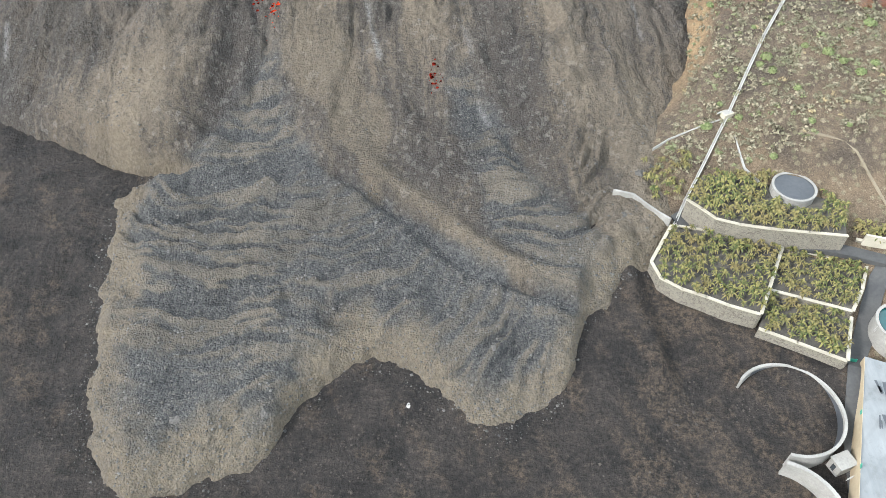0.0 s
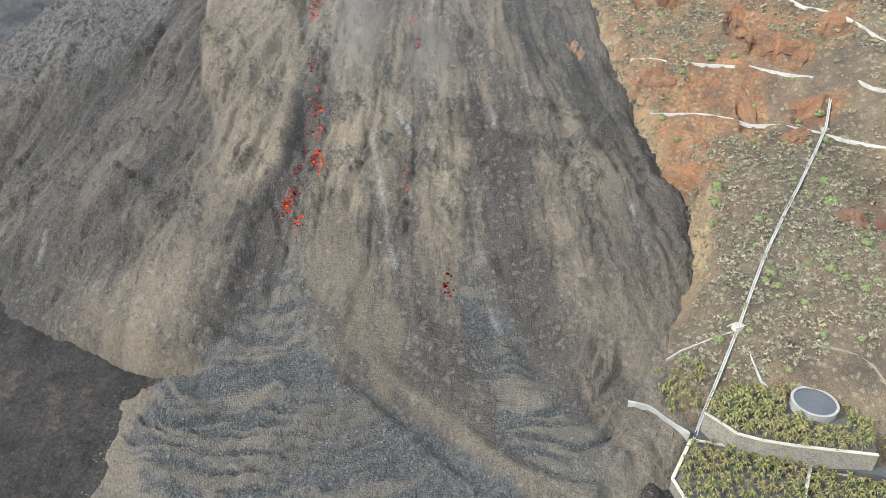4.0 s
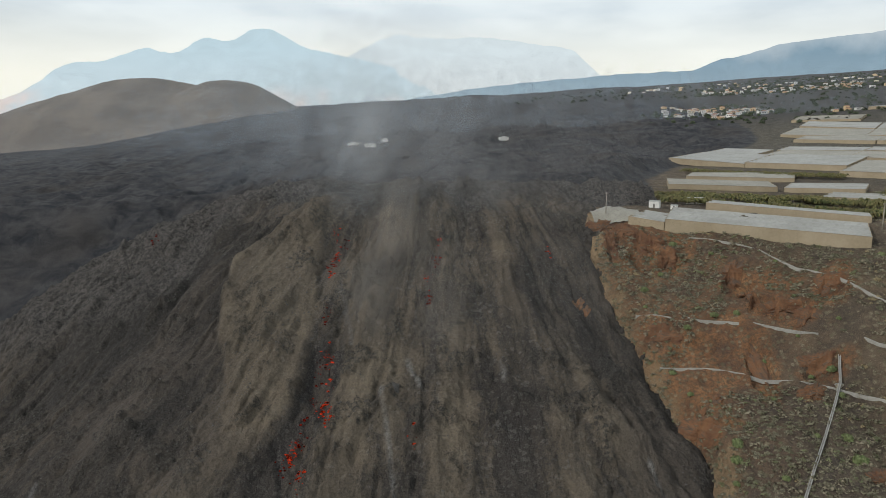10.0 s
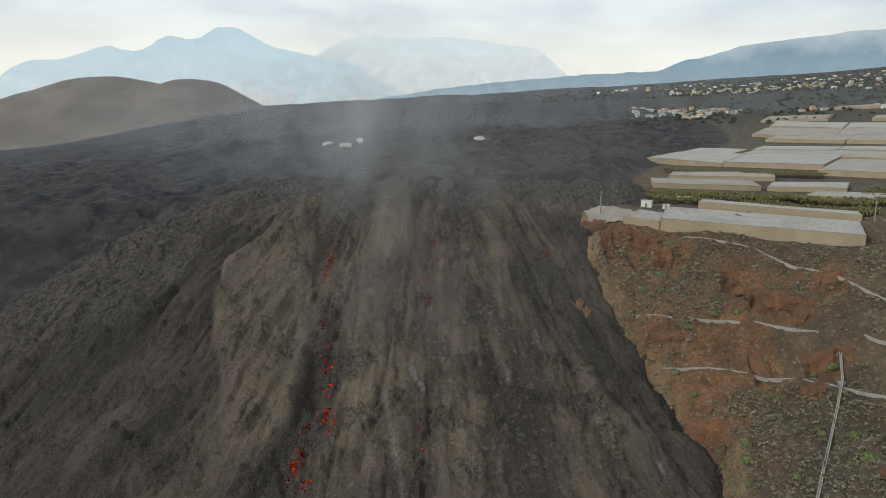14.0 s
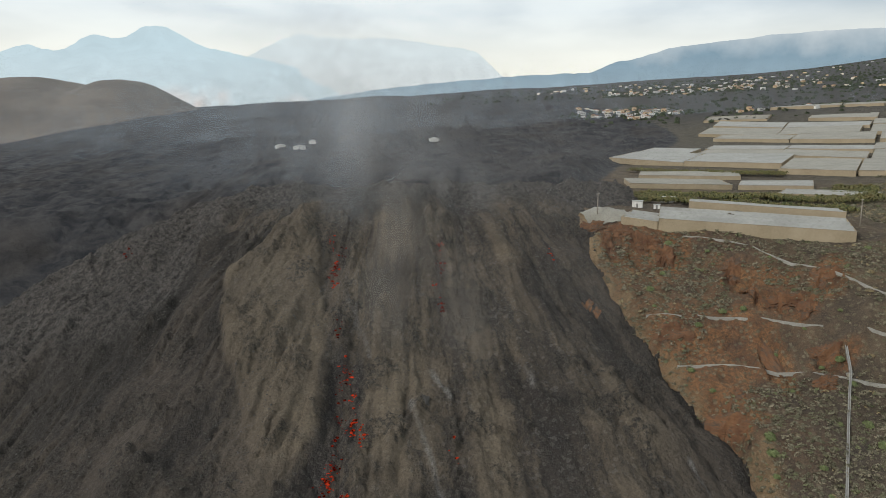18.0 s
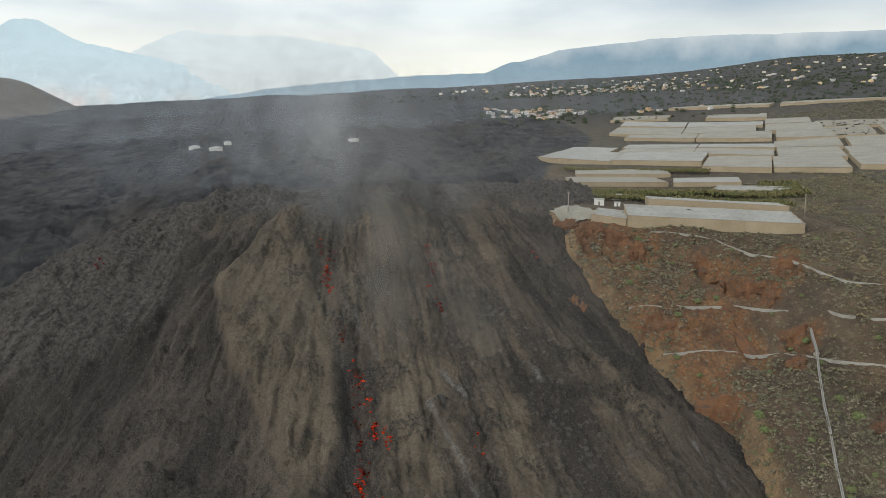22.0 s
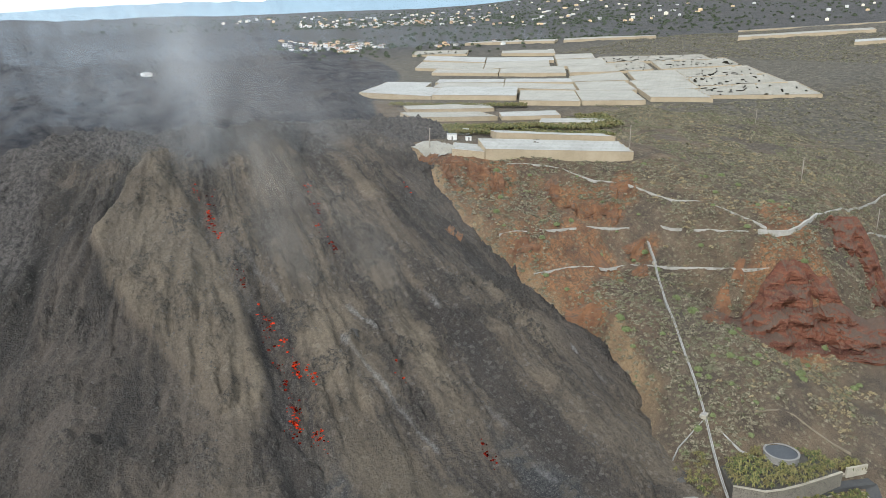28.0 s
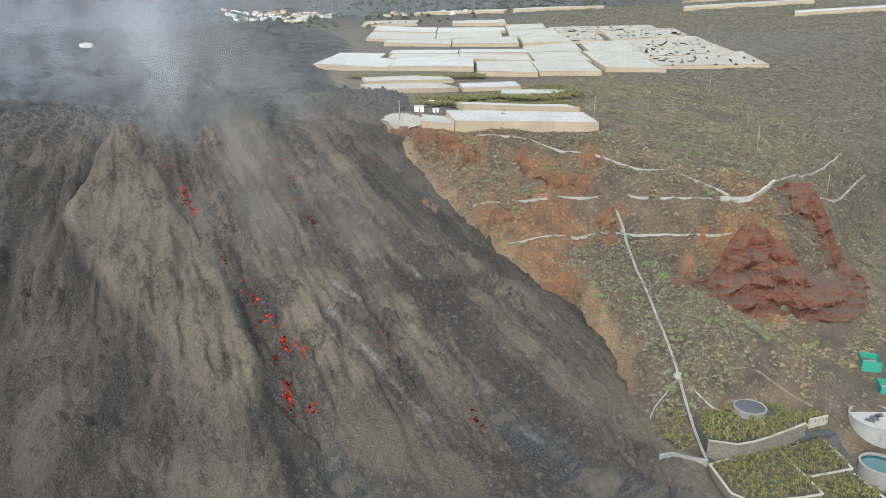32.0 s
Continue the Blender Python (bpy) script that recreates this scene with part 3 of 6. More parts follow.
def base_height(x, y):
    side = step(x - contact(np.clip(y, 100, 420)) + 3 * rough(x, y, 12, 3, 4), -6, 0.5)
    level = step(x, 100, 130) * (1 - step(x, 610, 690)) * step(y, 390, 420) * (1 - step(y, 1010, 1090))   # the levelled greenhouse fields
    hill = hillside(x, y) + (2.4 * rough(x, y, 16, 5, 3, 0.55) * step(y, 150, 175) + 3.0 * rough(x, y, 60, 2, 8)) * (1 - 0.93 * level)
    left = np.where(y > 400, np.minimum(old_cliff(x, y), plateau(x, y)), old_cliff(x, y))
    left = left * (1 - step(y, 480, 560)) + plateau(x, y) * step(y, 480, 560)
    left = left + 2.6 * rough(x, y, 14, 5, 5, 0.55) + 4 * rough(x, y, 60, 2, 6) * step(y, 110, 200)
    steep = step(y, 160, 185) * step(318 - 0.5 * (x - 72) - y, -2, 6)
    hill = hill - 1.6 * steep * np.abs(rough(x, y, 11, 4, 7)) * 2
    near = (np.max(x) > 50) and (np.min(x) < 150) and (np.max(y) > 208) and (np.min(y) < 325)
    for k, (cx, cy, rx, ry, deep) in enumerate(HOLLOWS if near else []):
        hill = hill - deep * (blob(x, y, cx, cy, rx, ry, 0.12, 70 + k) - 0.25 * blob(x, y, cx, cy + ry, rx * 1.3, ry * 0.7, 0.3, 90 + k))
    hill = hill - bank(x, y)
    z = left * (1 - side) + hill * side
    field = 1 - step(x - lava_edge(np.clip(y, 300, 4800)), -25, 0)
    crag = 1 - 2.4 * np.abs(rough(x + 12 * rough(x, y, 40, 2, 16), y, 30, 5, 15, 0.62))
    z = z + field * step(y, 350, 430) * (7.5 * rough(x, y, 58, 3, 14, 0.55) + 4.2 * np.maximum(crag, -0.6) - 2.2)
    z = z + 10.5 * field * step(y, 340, 405) * (1 - step(y, 540, 820)) * step(x, -170, -95)
    if np.min(y) < 135 and np.max(x) > 40 and np.min(x) < 120:
        z = z + 3.2 * near_line(x, y, [(56, 119), (66, 110), (78, 104), (97, 92)], 17) * (1 - step(y - 0.9 * (100 - x), 92, 100))
    far = step(y, 450, 1500)
    return z + far * step(110 + 0.2 * y - x, -20, 120) * (9 * rough(x, y, 170, 4, 12) + 10 * rough(x, y, 600, 2, 13))


def bulge(x, y):
    """The dusty bulge on the west of the slope: a crisp curved brink on its left, fading down the slope."""
    brink = curve(y, [(190, -76), (215, -80), (242, -88), (257, -94), (275, -98), (290, -97), (305, -87), (315, -80), (332, -73)])
    inside = x - brink + 2.5 * rough(x, y, 9, 3, 27)
    return step(inside, -1.2, 1.2) * (1 - step(inside, 12, 34)) * step(y + 10 * rough(x, y, 16, 3, 28), 215, 262) * (1 - step(y, 322, 334))


CHUTE = [(-59, 318), (-57, 300), (-54.3, 276), (-51, 250), (-50.5, 236), (-55, 210), (-52, 196), (-53, 178)]   # the channel that still carries glowing lava
SIDE_CHUTE = [(-12, 308), (-13.5, 290), (-14.8, 271), (-13, 258)]


def near_line(x, y, line, width):
    """1 on a line of places, falling to 0 at that width beside it."""
    best = np.full(np.shape(x), 1e9)
    for (ax, ay), (bx, by) in zip(line, line[1:]):
        dx, dy = bx - ax, by - ay
        t = np.clip(((x - ax) * dx + (y - ay) * dy) / (dx * dx + dy * dy), 0, 1)
        best = np.minimum(best, np.hypot(x - ax - t * dx, y - ay - t * dy))
    return 1 - step(best, 0, width)


def chute_floor(x, y):
    wob = 2.4 * rough(x, y, 10, 3, 36)
    return np.maximum(step(near_line(x + wob, y, CHUTE, 11), 0.30, 0.62), 0.7 * step(near_line(x + wob, y, SIDE_CHUTE, 7), 0.3, 0.65))


def clumps(x, y):
    """Ragged rocky knobs that stand out of the scree."""
    return step(rough(x, y, 8.5, 4, 37, 0.6) + 0.25 * rough(x, y, 60, 2, 38), 0.12, 0.26) * step(y, 170, 215)


def flow_height(x, y):
    """The new lava: a fan of rubble over the cliff that ends in thick lobes."""
    spine = curve(y, [(40, -2), (83, 3), (95, 6.5), (120, 11), (152, 18.5), (180, 30), (208, 45), (249, 65), (268, 77), (300, 95), (325, 108), (345, 112), (400, 114), (480, 114)])
    left = (np.maximum(0, -x - 85 + 0.12 * np.maximum(0, 200 - y)) / 11) ** 1.6
    edge = contact(np.clip(y, 100, 420))
    right = (5.5 + 3.5 * step(y, 165, 190) * (1 - step(y, 280, 305))) * step(x - edge, -40, 2) + 0.5 * np.maximum(0, x - edge)
    z = spine - left * step(y, 60, 200) - np.where(y > 330, right * (1 - step(y, 330, 380)), right)
    ang, away = np.arctan2(x + 20, 480 - y), np.hypot(x + 20, 480 - y)
    bend = 10 * rough(x, y, 70, 2, 20)
    rib = rough(ang * 130 + 0.3 * bend, y * 0.16, 9, 3, 21)
    slope = step(y, 120, 190)
    z = z + (4.4 * rib + 2.0 * rough(ang * 420 + bend, y * 0.3, 9, 3, 23)) * slope * (1 - 0.5 * step(y, 320, 360))
    rill = np.maximum(0, 0.14 - np.abs(rough(ang * 300 + 0.6 * bend + 2.5 * rough(x, y, 7, 3, 39), away * 0.14, 15, 3, 22, 0.55))) / 0.14
    z = z - 1.5 * rill * step(y, 150, 200) * (1 - step(y, 315, 335))
    z = z - 1.5 * chute_floor(x, y) + clumps(x, y) * (0.9 + 2.4 * rough(x, y, 3.4, 3, 40, 0.6))
    upper = step(y + 55 * step(-x, 95, 125), 318, 338)
    lip = 4.5 * bulge(x, y) + 2.0 * upper * rough(x, y, 18, 4, 26) * 2.2 + 3.2 * upper * np.abs(rough(x, y, 9, 4, 25, 0.6))
    return z + lip + 2.4 * rough(x, y, 13, 6, 24, 0.64) + 2.6 * np.abs(rough(ang * 230 + bend, y * 0.55, 11, 4, 29)) * step(y, 170, 210)


def lobes(x, y):
    """How far a place lies inside the outline of the toe, in metres (negative outside)."""
    front = curve(x, [(-83, 77), (-76, 68), (-68, 65), (-60, 68), (-48, 72), (-40, 77), (-36, 86), (-31, 92), (-24, 97), (-17, 99), (-11, 97), (-3, 91), (3, 84), (7, 81), (12, 80),
                      (20, 83), (27, 88), (32, 94.5), (35, 104), (38, 110), (43, 112), (47, 119), (55, 122), (60, 127), (64, 133), (70, 140), (80, 152), (96, 200)])
    side = curve(y, [(56, -77), (78, -85), (104, -90), (132, -92.5), (145, -94.5), (150.5, -93), (153, -83), (156, -82), (160, -95), (167, -110), (177, -136), (190, -205), (200, -300)])
    return np.minimum(y - front, (x - side)) + 2.6 * rough(x, y, 14, 3, 31) + 2.6 * rough(x, y, 5, 4, 34, 0.6)


TONGUES = [(-54, 205, -66, 62), (-40, 168, 8, 76), (10, 196, 45, 114)]   # each tongue of the toe: its source and its tip


# pale streaks down the slope: thin steam painted into the rubble's colour
STREAKS = [[(-30, 231), (-26.8, 222), (-23.5, 208.7), (-19.9, 192), (-18, 186)], [(6.9, 194.2), (9.6, 187)], [(10.4, 174), (13.6, 166)], [(-52, 279), (-46.7, 264), (-43, 252)], [(12, 246), (13, 238)], [(57.6, 210), (61.6, 195)],
           [(-21.5, 244), (-16.4, 232)], [(-137, 205), (-137.2, 196)]]


LEVEE = [(-18, 151), (-3, 139.5), (13, 124.5), (24, 118), (33, 113)]   # the dusty ridge beside the seam of two tongues


def tongue_cores(x, y):
    """Where the grey rubble of the three tongues lies: narrow necks that widen into the lobes."""
    wob, best = 7 * rough(x, y, 14, 4, 65, 0.6), 0.0
    for mid, half in (([(60, -62), (110, -60), (150, -57), (175, -55), (205, -53)], [(60, 34), (100, 34), (130, 33), (150, 24), (165, 15), (180, 8), (205, 2)]),
                      ([(78, 10), (100, 2), (120, -8), (140, -26), (155, -38)], [(78, 30), (100, 32), (120, 25), (140, 15), (155, 6)]),
                      ([(110, 38), (125, 34), (140, 24), (155, 17), (170, 11), (190, 5)], [(110, 13), (125, 14), (140, 12), (155, 9), (170, 6), (190, 2)])):
        inside = curve(y, half) - np.abs(x - curve(y, mid)) + wob
        best = np.maximum(best, step(inside, -2.5, 3.5) * (1 - step(y, half[-1][0] - 14, half[-1][0])))
    return best


def ropes(x, y):
    """Ropey folds across the tongues of the toe, bowed downstream, and the troughs between the tongues."""
    x = x + 6 * rough(x, y, 45, 2, 60)
    fold, total, side = 0.0, 1e-6, []
    for n, ((sx, sy, ex, ey), bow) in enumerate(zip(TONGUES, (0.013, 0.018, 0.022))):
        ux, uy = ex - sx, ey - sy
        size = math.hypot(ux, uy)
        ux, uy = ux / size, uy / size
        along, across = (x - sx) * ux + (y - sy) * uy, (x - sx) * uy - (y - sy) * ux
        wavy = along + bow * across ** 2 + 7 * rough(x, y, 24, 3, 61 + 3 * n) + 1.6 * rough(x, y, 6, 3, 43)
        one = 2.0 * rough(across * 0.14 + 31.0 * n, wavy, 4.4, 3, 62, 0.6) + 0.45 * np.sin(wavy * 1.25 + 7 * rough(x, y, 18, 3, 48)) + 0.25 * np.sin(wavy * 2.5 + 7 * rough(x, y, 13, 2, 47))
        one = one * (0.4 + 0.6 * (1 - step(along + 16 * rough(x, y, 20, 2, 66), 78, 112)))
        w = np.exp(-(across / 17) ** 2)
        fold, total = fold + one * w, total + w
        side.append(np.abs(across))
    fold, order = fold / total, np.sort(np.array(side), 0)
    gap = (1 - step(order[1] - order[0] + 7 * rough(x, y, 12, 3, 63), 0, 10)) * (0.35 + 0.65 * step(rough(x, y, 20, 2, 68), -0.2, 0.2))
    calm = 1 - 0.85 * near_line(x, y, [(-24, 162), (-6, 143), (8, 130)], 22)
    broken = 0.3 + 0.7 * step(rough(x, y, 15, 4, 64), -0.25, 0.15)
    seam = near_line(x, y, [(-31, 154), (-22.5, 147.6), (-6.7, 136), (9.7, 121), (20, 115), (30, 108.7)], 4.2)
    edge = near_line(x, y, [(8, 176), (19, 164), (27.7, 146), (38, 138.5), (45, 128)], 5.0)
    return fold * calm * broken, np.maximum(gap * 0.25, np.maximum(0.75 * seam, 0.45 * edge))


def sheet(name, xs, ys, height, masks, material, label, category):
    """A sheet of ground over a grid of places, with named masks for its material."""
    gx, gy = np.meshgrid(np.asarray(xs, float), np.asarray(ys, float))
    gz = height(gx, gy)
    nx, ny = len(xs), len(ys)
    me = bpy.data.meshes.new(name)
    idx = np.arange(nx * ny).reshape(ny, nx)
    quads = np.stack([idx[:-1, :-1], idx[:-1, 1:], idx[1:, 1:], idx[1:, :-1]], -1).reshape(-1, 4)
    me.vertices.add(nx * ny)
    me.vertices.foreach_set("co", np.stack([gx, gy, gz], -1).astype(np.float32).ravel())
    me.loops.add(quads.size)
    me.loops.foreach_set("vertex_index", quads.astype(np.int32).ravel())
    me.polygons.add(len(quads))
    me.polygons.foreach_set("loop_start", np.arange(0, quads.size, 4, dtype=np.int32))
    me.polygons.foreach_set("use_smooth", np.ones(len(quads), bool))
    me.update(calc_edges=True)
    for key, value in masks(gx, gy, gz).items():
        if value.ndim == 3:
            me.attributes.new(key, "FLOAT_VECTOR", "POINT").data.foreach_set("vector", value.astype(np.float32).ravel())
        else:
            me.attributes.new(key, "FLOAT", "POINT").data.foreach_set("value", value.astype(np.float32).ravel())
    me.materials.append(material)
    return tagged(new(name, me), label, category, kind="structure")


def spaced(parts):
    """Grid lines: (from, to, step) spans put end to end."""
    return np.concatenate([np.arange(a, b, s) for a, b, s in parts] + [[parts[-1][1]]])


def ground_masks(x, y, z):
    wob = 8 * rough(x, y, 40, 3, 51)
    plain_lava = (1 - step(x + wob - lava_edge(np.clip(y, 300, 4800)), -3, 4)) * step(y, 300, 312)
    cut = contact(np.clip(y, 100, 420))
    black = (1 - step(x - cut + wob * 0.4, -8, -2)) * (1 - plain_lava) * (1 - step(y, 330, 420))
    low = 1 - step(y - curve(x, [(40, 150), (62, 135), (78, 112), (100, 99), (115, 86), (140, 60), (200, 40)]) + wob * 0.3, -2, 2)
    black = np.maximum(black, low)
    brown = step(soft_noise((x * 0.6 - y) / 26, (x + y * 0.6) / 3.5, 54) + 0.7 * rough(x, y, 4, 3, 55) + 0.3 * step(x, 10, 60), 0.12, 0.55) * black * (1 - step(y, 150, 190))
    tan = step(x - cut, -6, -1) * (1 - step(x - cut + wob * 0.5 + 7 * rough(x, y, 7, 3, 56), 3, 9)) * (0.55 + 0.45 * step(rough(x, y, 9, 4, 57), -0.2, 0.15)) * step(y, 170, 185) * (1 - step(y, 335, 350))
    red = np.zeros_like(x)
    for n, (cx, cy, rx, ry) in enumerate([(72, 318, 16, 13), (88, 305, 9, 12), (75, 258, 22, 14), (96, 256, 14, 12), (84, 238, 12, 14), (118, 272, 12, 9), (140, 268, 7, 5), (98, 243, 10, 9)] + [h[:2] + (h[2] * 1.5, h[3] * 1.5) for h in HOLLOWS]):
        red = np.maximum(red, blob(x, y, cx, cy, rx, ry, 0.35, n))
    red = np.maximum(red, 0.55 * blob(x, y, 80, 268, 36, 56, 0.5, 30))
    rock = np.maximum(blob(x, y, 160, 186, 24, 16, 0.2, 20), blob(x, y, 178, 203, 12, 16, 0.2, 21))
    red = np.maximum(red, rock * step(y, 100, 140))
    return {"lava": np.maximum(plain_lava, 0.75 * step(y + 0.5 * x, 1150, 1500)), "black": black, "tan": tan * (1 - black), "red": red * (1 - black), "brown": brown, "heath": step(x + 0.4 * (y - 300) + 60 * rough(x, y, 90, 3, 45), 240, 420)}


def flow_masks(x, y, z):
    ang = np.arctan2(x + 20, 480 - y)
    far = np.hypot(x + 20, 480 - y)
    fan = np.stack([ang * 300 + 7 * rough(x, y, 26, 4, 46, 0.55), far, np.zeros_like(x)], -1)
    fold, trough = ropes(x, y)
    toe = tongue_cores(x, y)
    pale = bulge(x, y)
    chute_mid, chute_half = curve(y, [(140, -18), (148, -20), (170, -27), (183, -34), (215, -42)]), curve(y, [(140, 0.5), (148, 2), (170, 10), (183, 10), (215, 3)])
    chute = (1 - step(np.abs(x - chute_mid) + 5 * rough(x, y, 9, 3, 58) - chute_half, -2, 2)) * step(y, 139, 146) * (1 - step(y, 180, 225))
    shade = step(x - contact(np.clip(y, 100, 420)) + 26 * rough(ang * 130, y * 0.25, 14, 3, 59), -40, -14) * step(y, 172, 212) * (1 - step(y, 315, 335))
    streak = np.zeros_like(x)
    for line in STREAKS:
        streak = np.maximum(streak, near_line(x + 1.6 * rough(x, y, 8, 2, 53), y, line, 1.5) * (0.4 + 0.6 * step(rough(x, y, 7, 3, 52), -0.2, 0.2)))
    field = step(y + 14 * rough(x, y, 30, 3, 67) + 50 * step(-x, 96, 130), 322, 350)
    rim = 1 - step(lobes(x, y) + 9 * rough(x, y, 12, 4, 50), 6, 15)
    rim = rim * step(x, -112, -95)
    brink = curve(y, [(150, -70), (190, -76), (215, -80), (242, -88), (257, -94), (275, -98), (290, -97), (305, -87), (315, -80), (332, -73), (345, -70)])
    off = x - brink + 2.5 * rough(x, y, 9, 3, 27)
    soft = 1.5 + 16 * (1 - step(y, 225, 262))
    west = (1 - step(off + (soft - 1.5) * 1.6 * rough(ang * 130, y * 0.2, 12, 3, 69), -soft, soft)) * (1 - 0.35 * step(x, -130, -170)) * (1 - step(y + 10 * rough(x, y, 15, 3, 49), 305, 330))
    mound = step(off, -1.2, 1.2) * (1 - step(x + 3 * rough(x, y, 12, 3, 42) - curve(y, [(170, -53), (210, -56), (236, -52), (276, -56), (318, -61), (345, -60)]), -10, -5)) * step(y + 26 * rough(ang * 130, y * 0.3, 12, 3, 41), 190, 235) * (1 - step(y, 326, 342))
    toe = toe * (1 - chute)
    levee = near_line(x + 2 * rough(x, y, 8, 3, 32), y, LEVEE, 4.5)
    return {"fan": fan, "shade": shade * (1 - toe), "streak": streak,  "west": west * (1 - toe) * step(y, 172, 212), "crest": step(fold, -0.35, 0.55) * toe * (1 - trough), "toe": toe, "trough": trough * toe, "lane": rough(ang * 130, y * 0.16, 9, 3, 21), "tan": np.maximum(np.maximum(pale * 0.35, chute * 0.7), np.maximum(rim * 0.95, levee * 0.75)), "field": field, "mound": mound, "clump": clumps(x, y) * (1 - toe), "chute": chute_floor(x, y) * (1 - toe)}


def flow_sheet(x, y):
    inside = lobes(x, y)
    top = flow_height(x, y)
    low = base_height(x, y)
    fold, trough = ropes(x, y)
    toe = (1 - step(y, 150, 192)) * (1 - 0.75 * step(x, 40, 54))
    lobe = np.maximum(top, low + 6 + 5 * rough(x, y, 45, 2, 33)) * (1 - step(y, 120, 175)) + top * step(y, 120, 175)
    z = lobe + (1.25 * fold - 2.6 * trough + 1.8 * near_line(x, y, LEVEE, 5) + 1.6 * rough(x, y, 11, 4, 35)) * toe
    face = np.sqrt(np.clip(inside / 14, 0, 1))
    return np.where(inside > 14, z, (low - 2.5) + (z - low + 2.5) * face) - 3 * step(-inside, 0, 2)


tagged(sheet("ground", spaced([(-4800, -1200, 120), (-1200, -400, 16), (-400, -200, 4), (-200, 45, 1.5), (45, 250, 0.75), (250, 330, 1.5), (330, 600, 3), (600, 1600, 16), (1600, 4800, 100)]),
             spaced([(-700, -60, 40), (-60, 40, 5), (40, 150, 1.0), (150, 330, 0.75), (330, 400, 1.3), (400, 700, 3), (700, 1600, 9), (1600, 4900, 60)]), base_height, ground_masks, M_GROUND,
             "dark lava plain and scrub-covered brown hillside above the coast", "ground"))
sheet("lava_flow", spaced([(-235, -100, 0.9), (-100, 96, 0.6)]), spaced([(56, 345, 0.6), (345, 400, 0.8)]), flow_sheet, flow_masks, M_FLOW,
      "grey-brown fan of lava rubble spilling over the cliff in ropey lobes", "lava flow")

# ---- building blocks ----


def part(name, bm, material, parent=None, label="", smooth=False):
    """Links a bmesh as one mesh object, under a thing or a part."""
    me = bpy.data.meshes.new(name)
    bmesh.ops.recalc_face_normals(bm, faces=bm.faces[:])
    bm.to_mesh(me)
    bm.free()
    if smooth:
        me.polygons.foreach_set("use_smooth", np.ones(len(me.polygons), bool))
    me.materials.append(material)
    ob = new(name, me)
    if parent is not None:
        ob.parent = parent
        ob.matrix_parent_inverse = parent.matrix_world.inverted() if parent.parent is None else Matrix()
    return tagged(ob, label)


def raw(name, verts, faces, material, parent=None, smooth=False):
    me = bpy.data.meshes.new(name)
    me.from_pydata(verts if isinstance(verts, list) else verts.tolist(), [], faces if isinstance(faces, list) else faces.tolist())
    if smooth:
        me.polygons.foreach_set("use_smooth", np.ones(len(me.polygons), bool))
    me.materials.append(material)
    ob = new(name, me)
    if parent is not None:
        ob.parent = parent
    return ob


def anchor(name, label, category, group="", kind="", at=(0, 0, 0)):
    ob = new(name)
    ob.location = at
    ob.matrix_world = Matrix.Translation(at)
    return tagged(ob, label, category, group, kind)


def land(x, y):
    """The height of the old ground at a place."""
    return float(base_height(np.array([float(x)]), np.array([float(y)]))[0])


def flow(x, y):
    return float(flow_sheet(np.array([float(x)]), np.array([float(y)]))[0])


def box(bm, center, size, turn=0.0, bevel=0.0):
    m = Matrix.Translation(center) @ Matrix.Rotation(turn, 4, "Z") @ Matrix.Diagonal((*size, 1))
    geo = bmesh.ops.create_cube(bm, size=1.0, matrix=m)
    if bevel:
        edges = list({e for v in geo["verts"] for e in v.link_edges})
        bmesh.ops.bevel(bm, geom=edges, offset=bevel, segments=1, affect="EDGES")
    return bm


def boxed(center, size, turn=0.0, bevel=0.0):
    return box(bmesh.new(), center, size, turn, bevel)


def prism(poly, z0, z1):
    """An upright block over a plan; z0 and z1 may be lists, one height a corner."""
    bm = bmesh.new()
    n = len(poly)
    lo = z0 if isinstance(z0, (list, tuple)) else [z0] * n
    hi = z1 if isinstance(z1, (list, tuple)) else [z1] * n
    a = [bm.verts.new((x, y, z)) for (x, y), z in zip(poly, lo)]
    b = [bm.verts.new((x, y, z)) for (x, y), z in zip(poly, hi)]
    bm.faces.new(a[::-1])
    bm.faces.new(b)
    for i in range(n):
        bm.faces.new((a[i], a[(i + 1) % n], b[(i + 1) % n], b[i]))
    return bm


def slab(p, q, width, z0p, z1p, z0q, z1q):
    """A straight wall from p to q with its own foot and top heights at both ends."""
    d = Vector((q[0] - p[0], q[1] - p[1])).normalized()
    o = Vector((-d.y, d.x)) * width / 2
    plan = [(p[0] + o.x, p[1] + o.y), (p[0] - o.x, p[1] - o.y), (q[0] - o.x, q[1] - o.y), (q[0] + o.x, q[1] + o.y)]
    return prism(plan, [z0p, z0p, z0q, z0q], [z1p, z1p, z1q, z1q])


def tube(points, radius, sides=6):
    """A pipe along a line."""
    bm = bmesh.new()
    rings = []
    pts = [Vector(p) for p in points]
    for i, p in enumerate(pts):
        d = (pts[min(i + 1, len(pts) - 1)] - pts[max(i - 1, 0)]).normalized()
        u = d.cross(Vector((0, 0, 1)) if abs(d.z) < 0.95 else Vector((1, 0, 0))).normalized()
        v = d.cross(u)
        r = radius[i] if isinstance(radius, (list, tuple)) else radius
        rings.append([bm.verts.new(p + (u * math.cos(a) + v * math.sin(a)) * r) for a in [k * 2 * math.pi / sides for k in range(sides)]])
    for a, b in zip(rings, rings[1:]):
        for k in range(sides):
            bm.faces.new((a[k], a[(k + 1) % sides], b[(k + 1) % sides], b[k]))
    bm.faces.new(rings[0][::-1])
    bm.faces.new(rings[-1])
    return bm


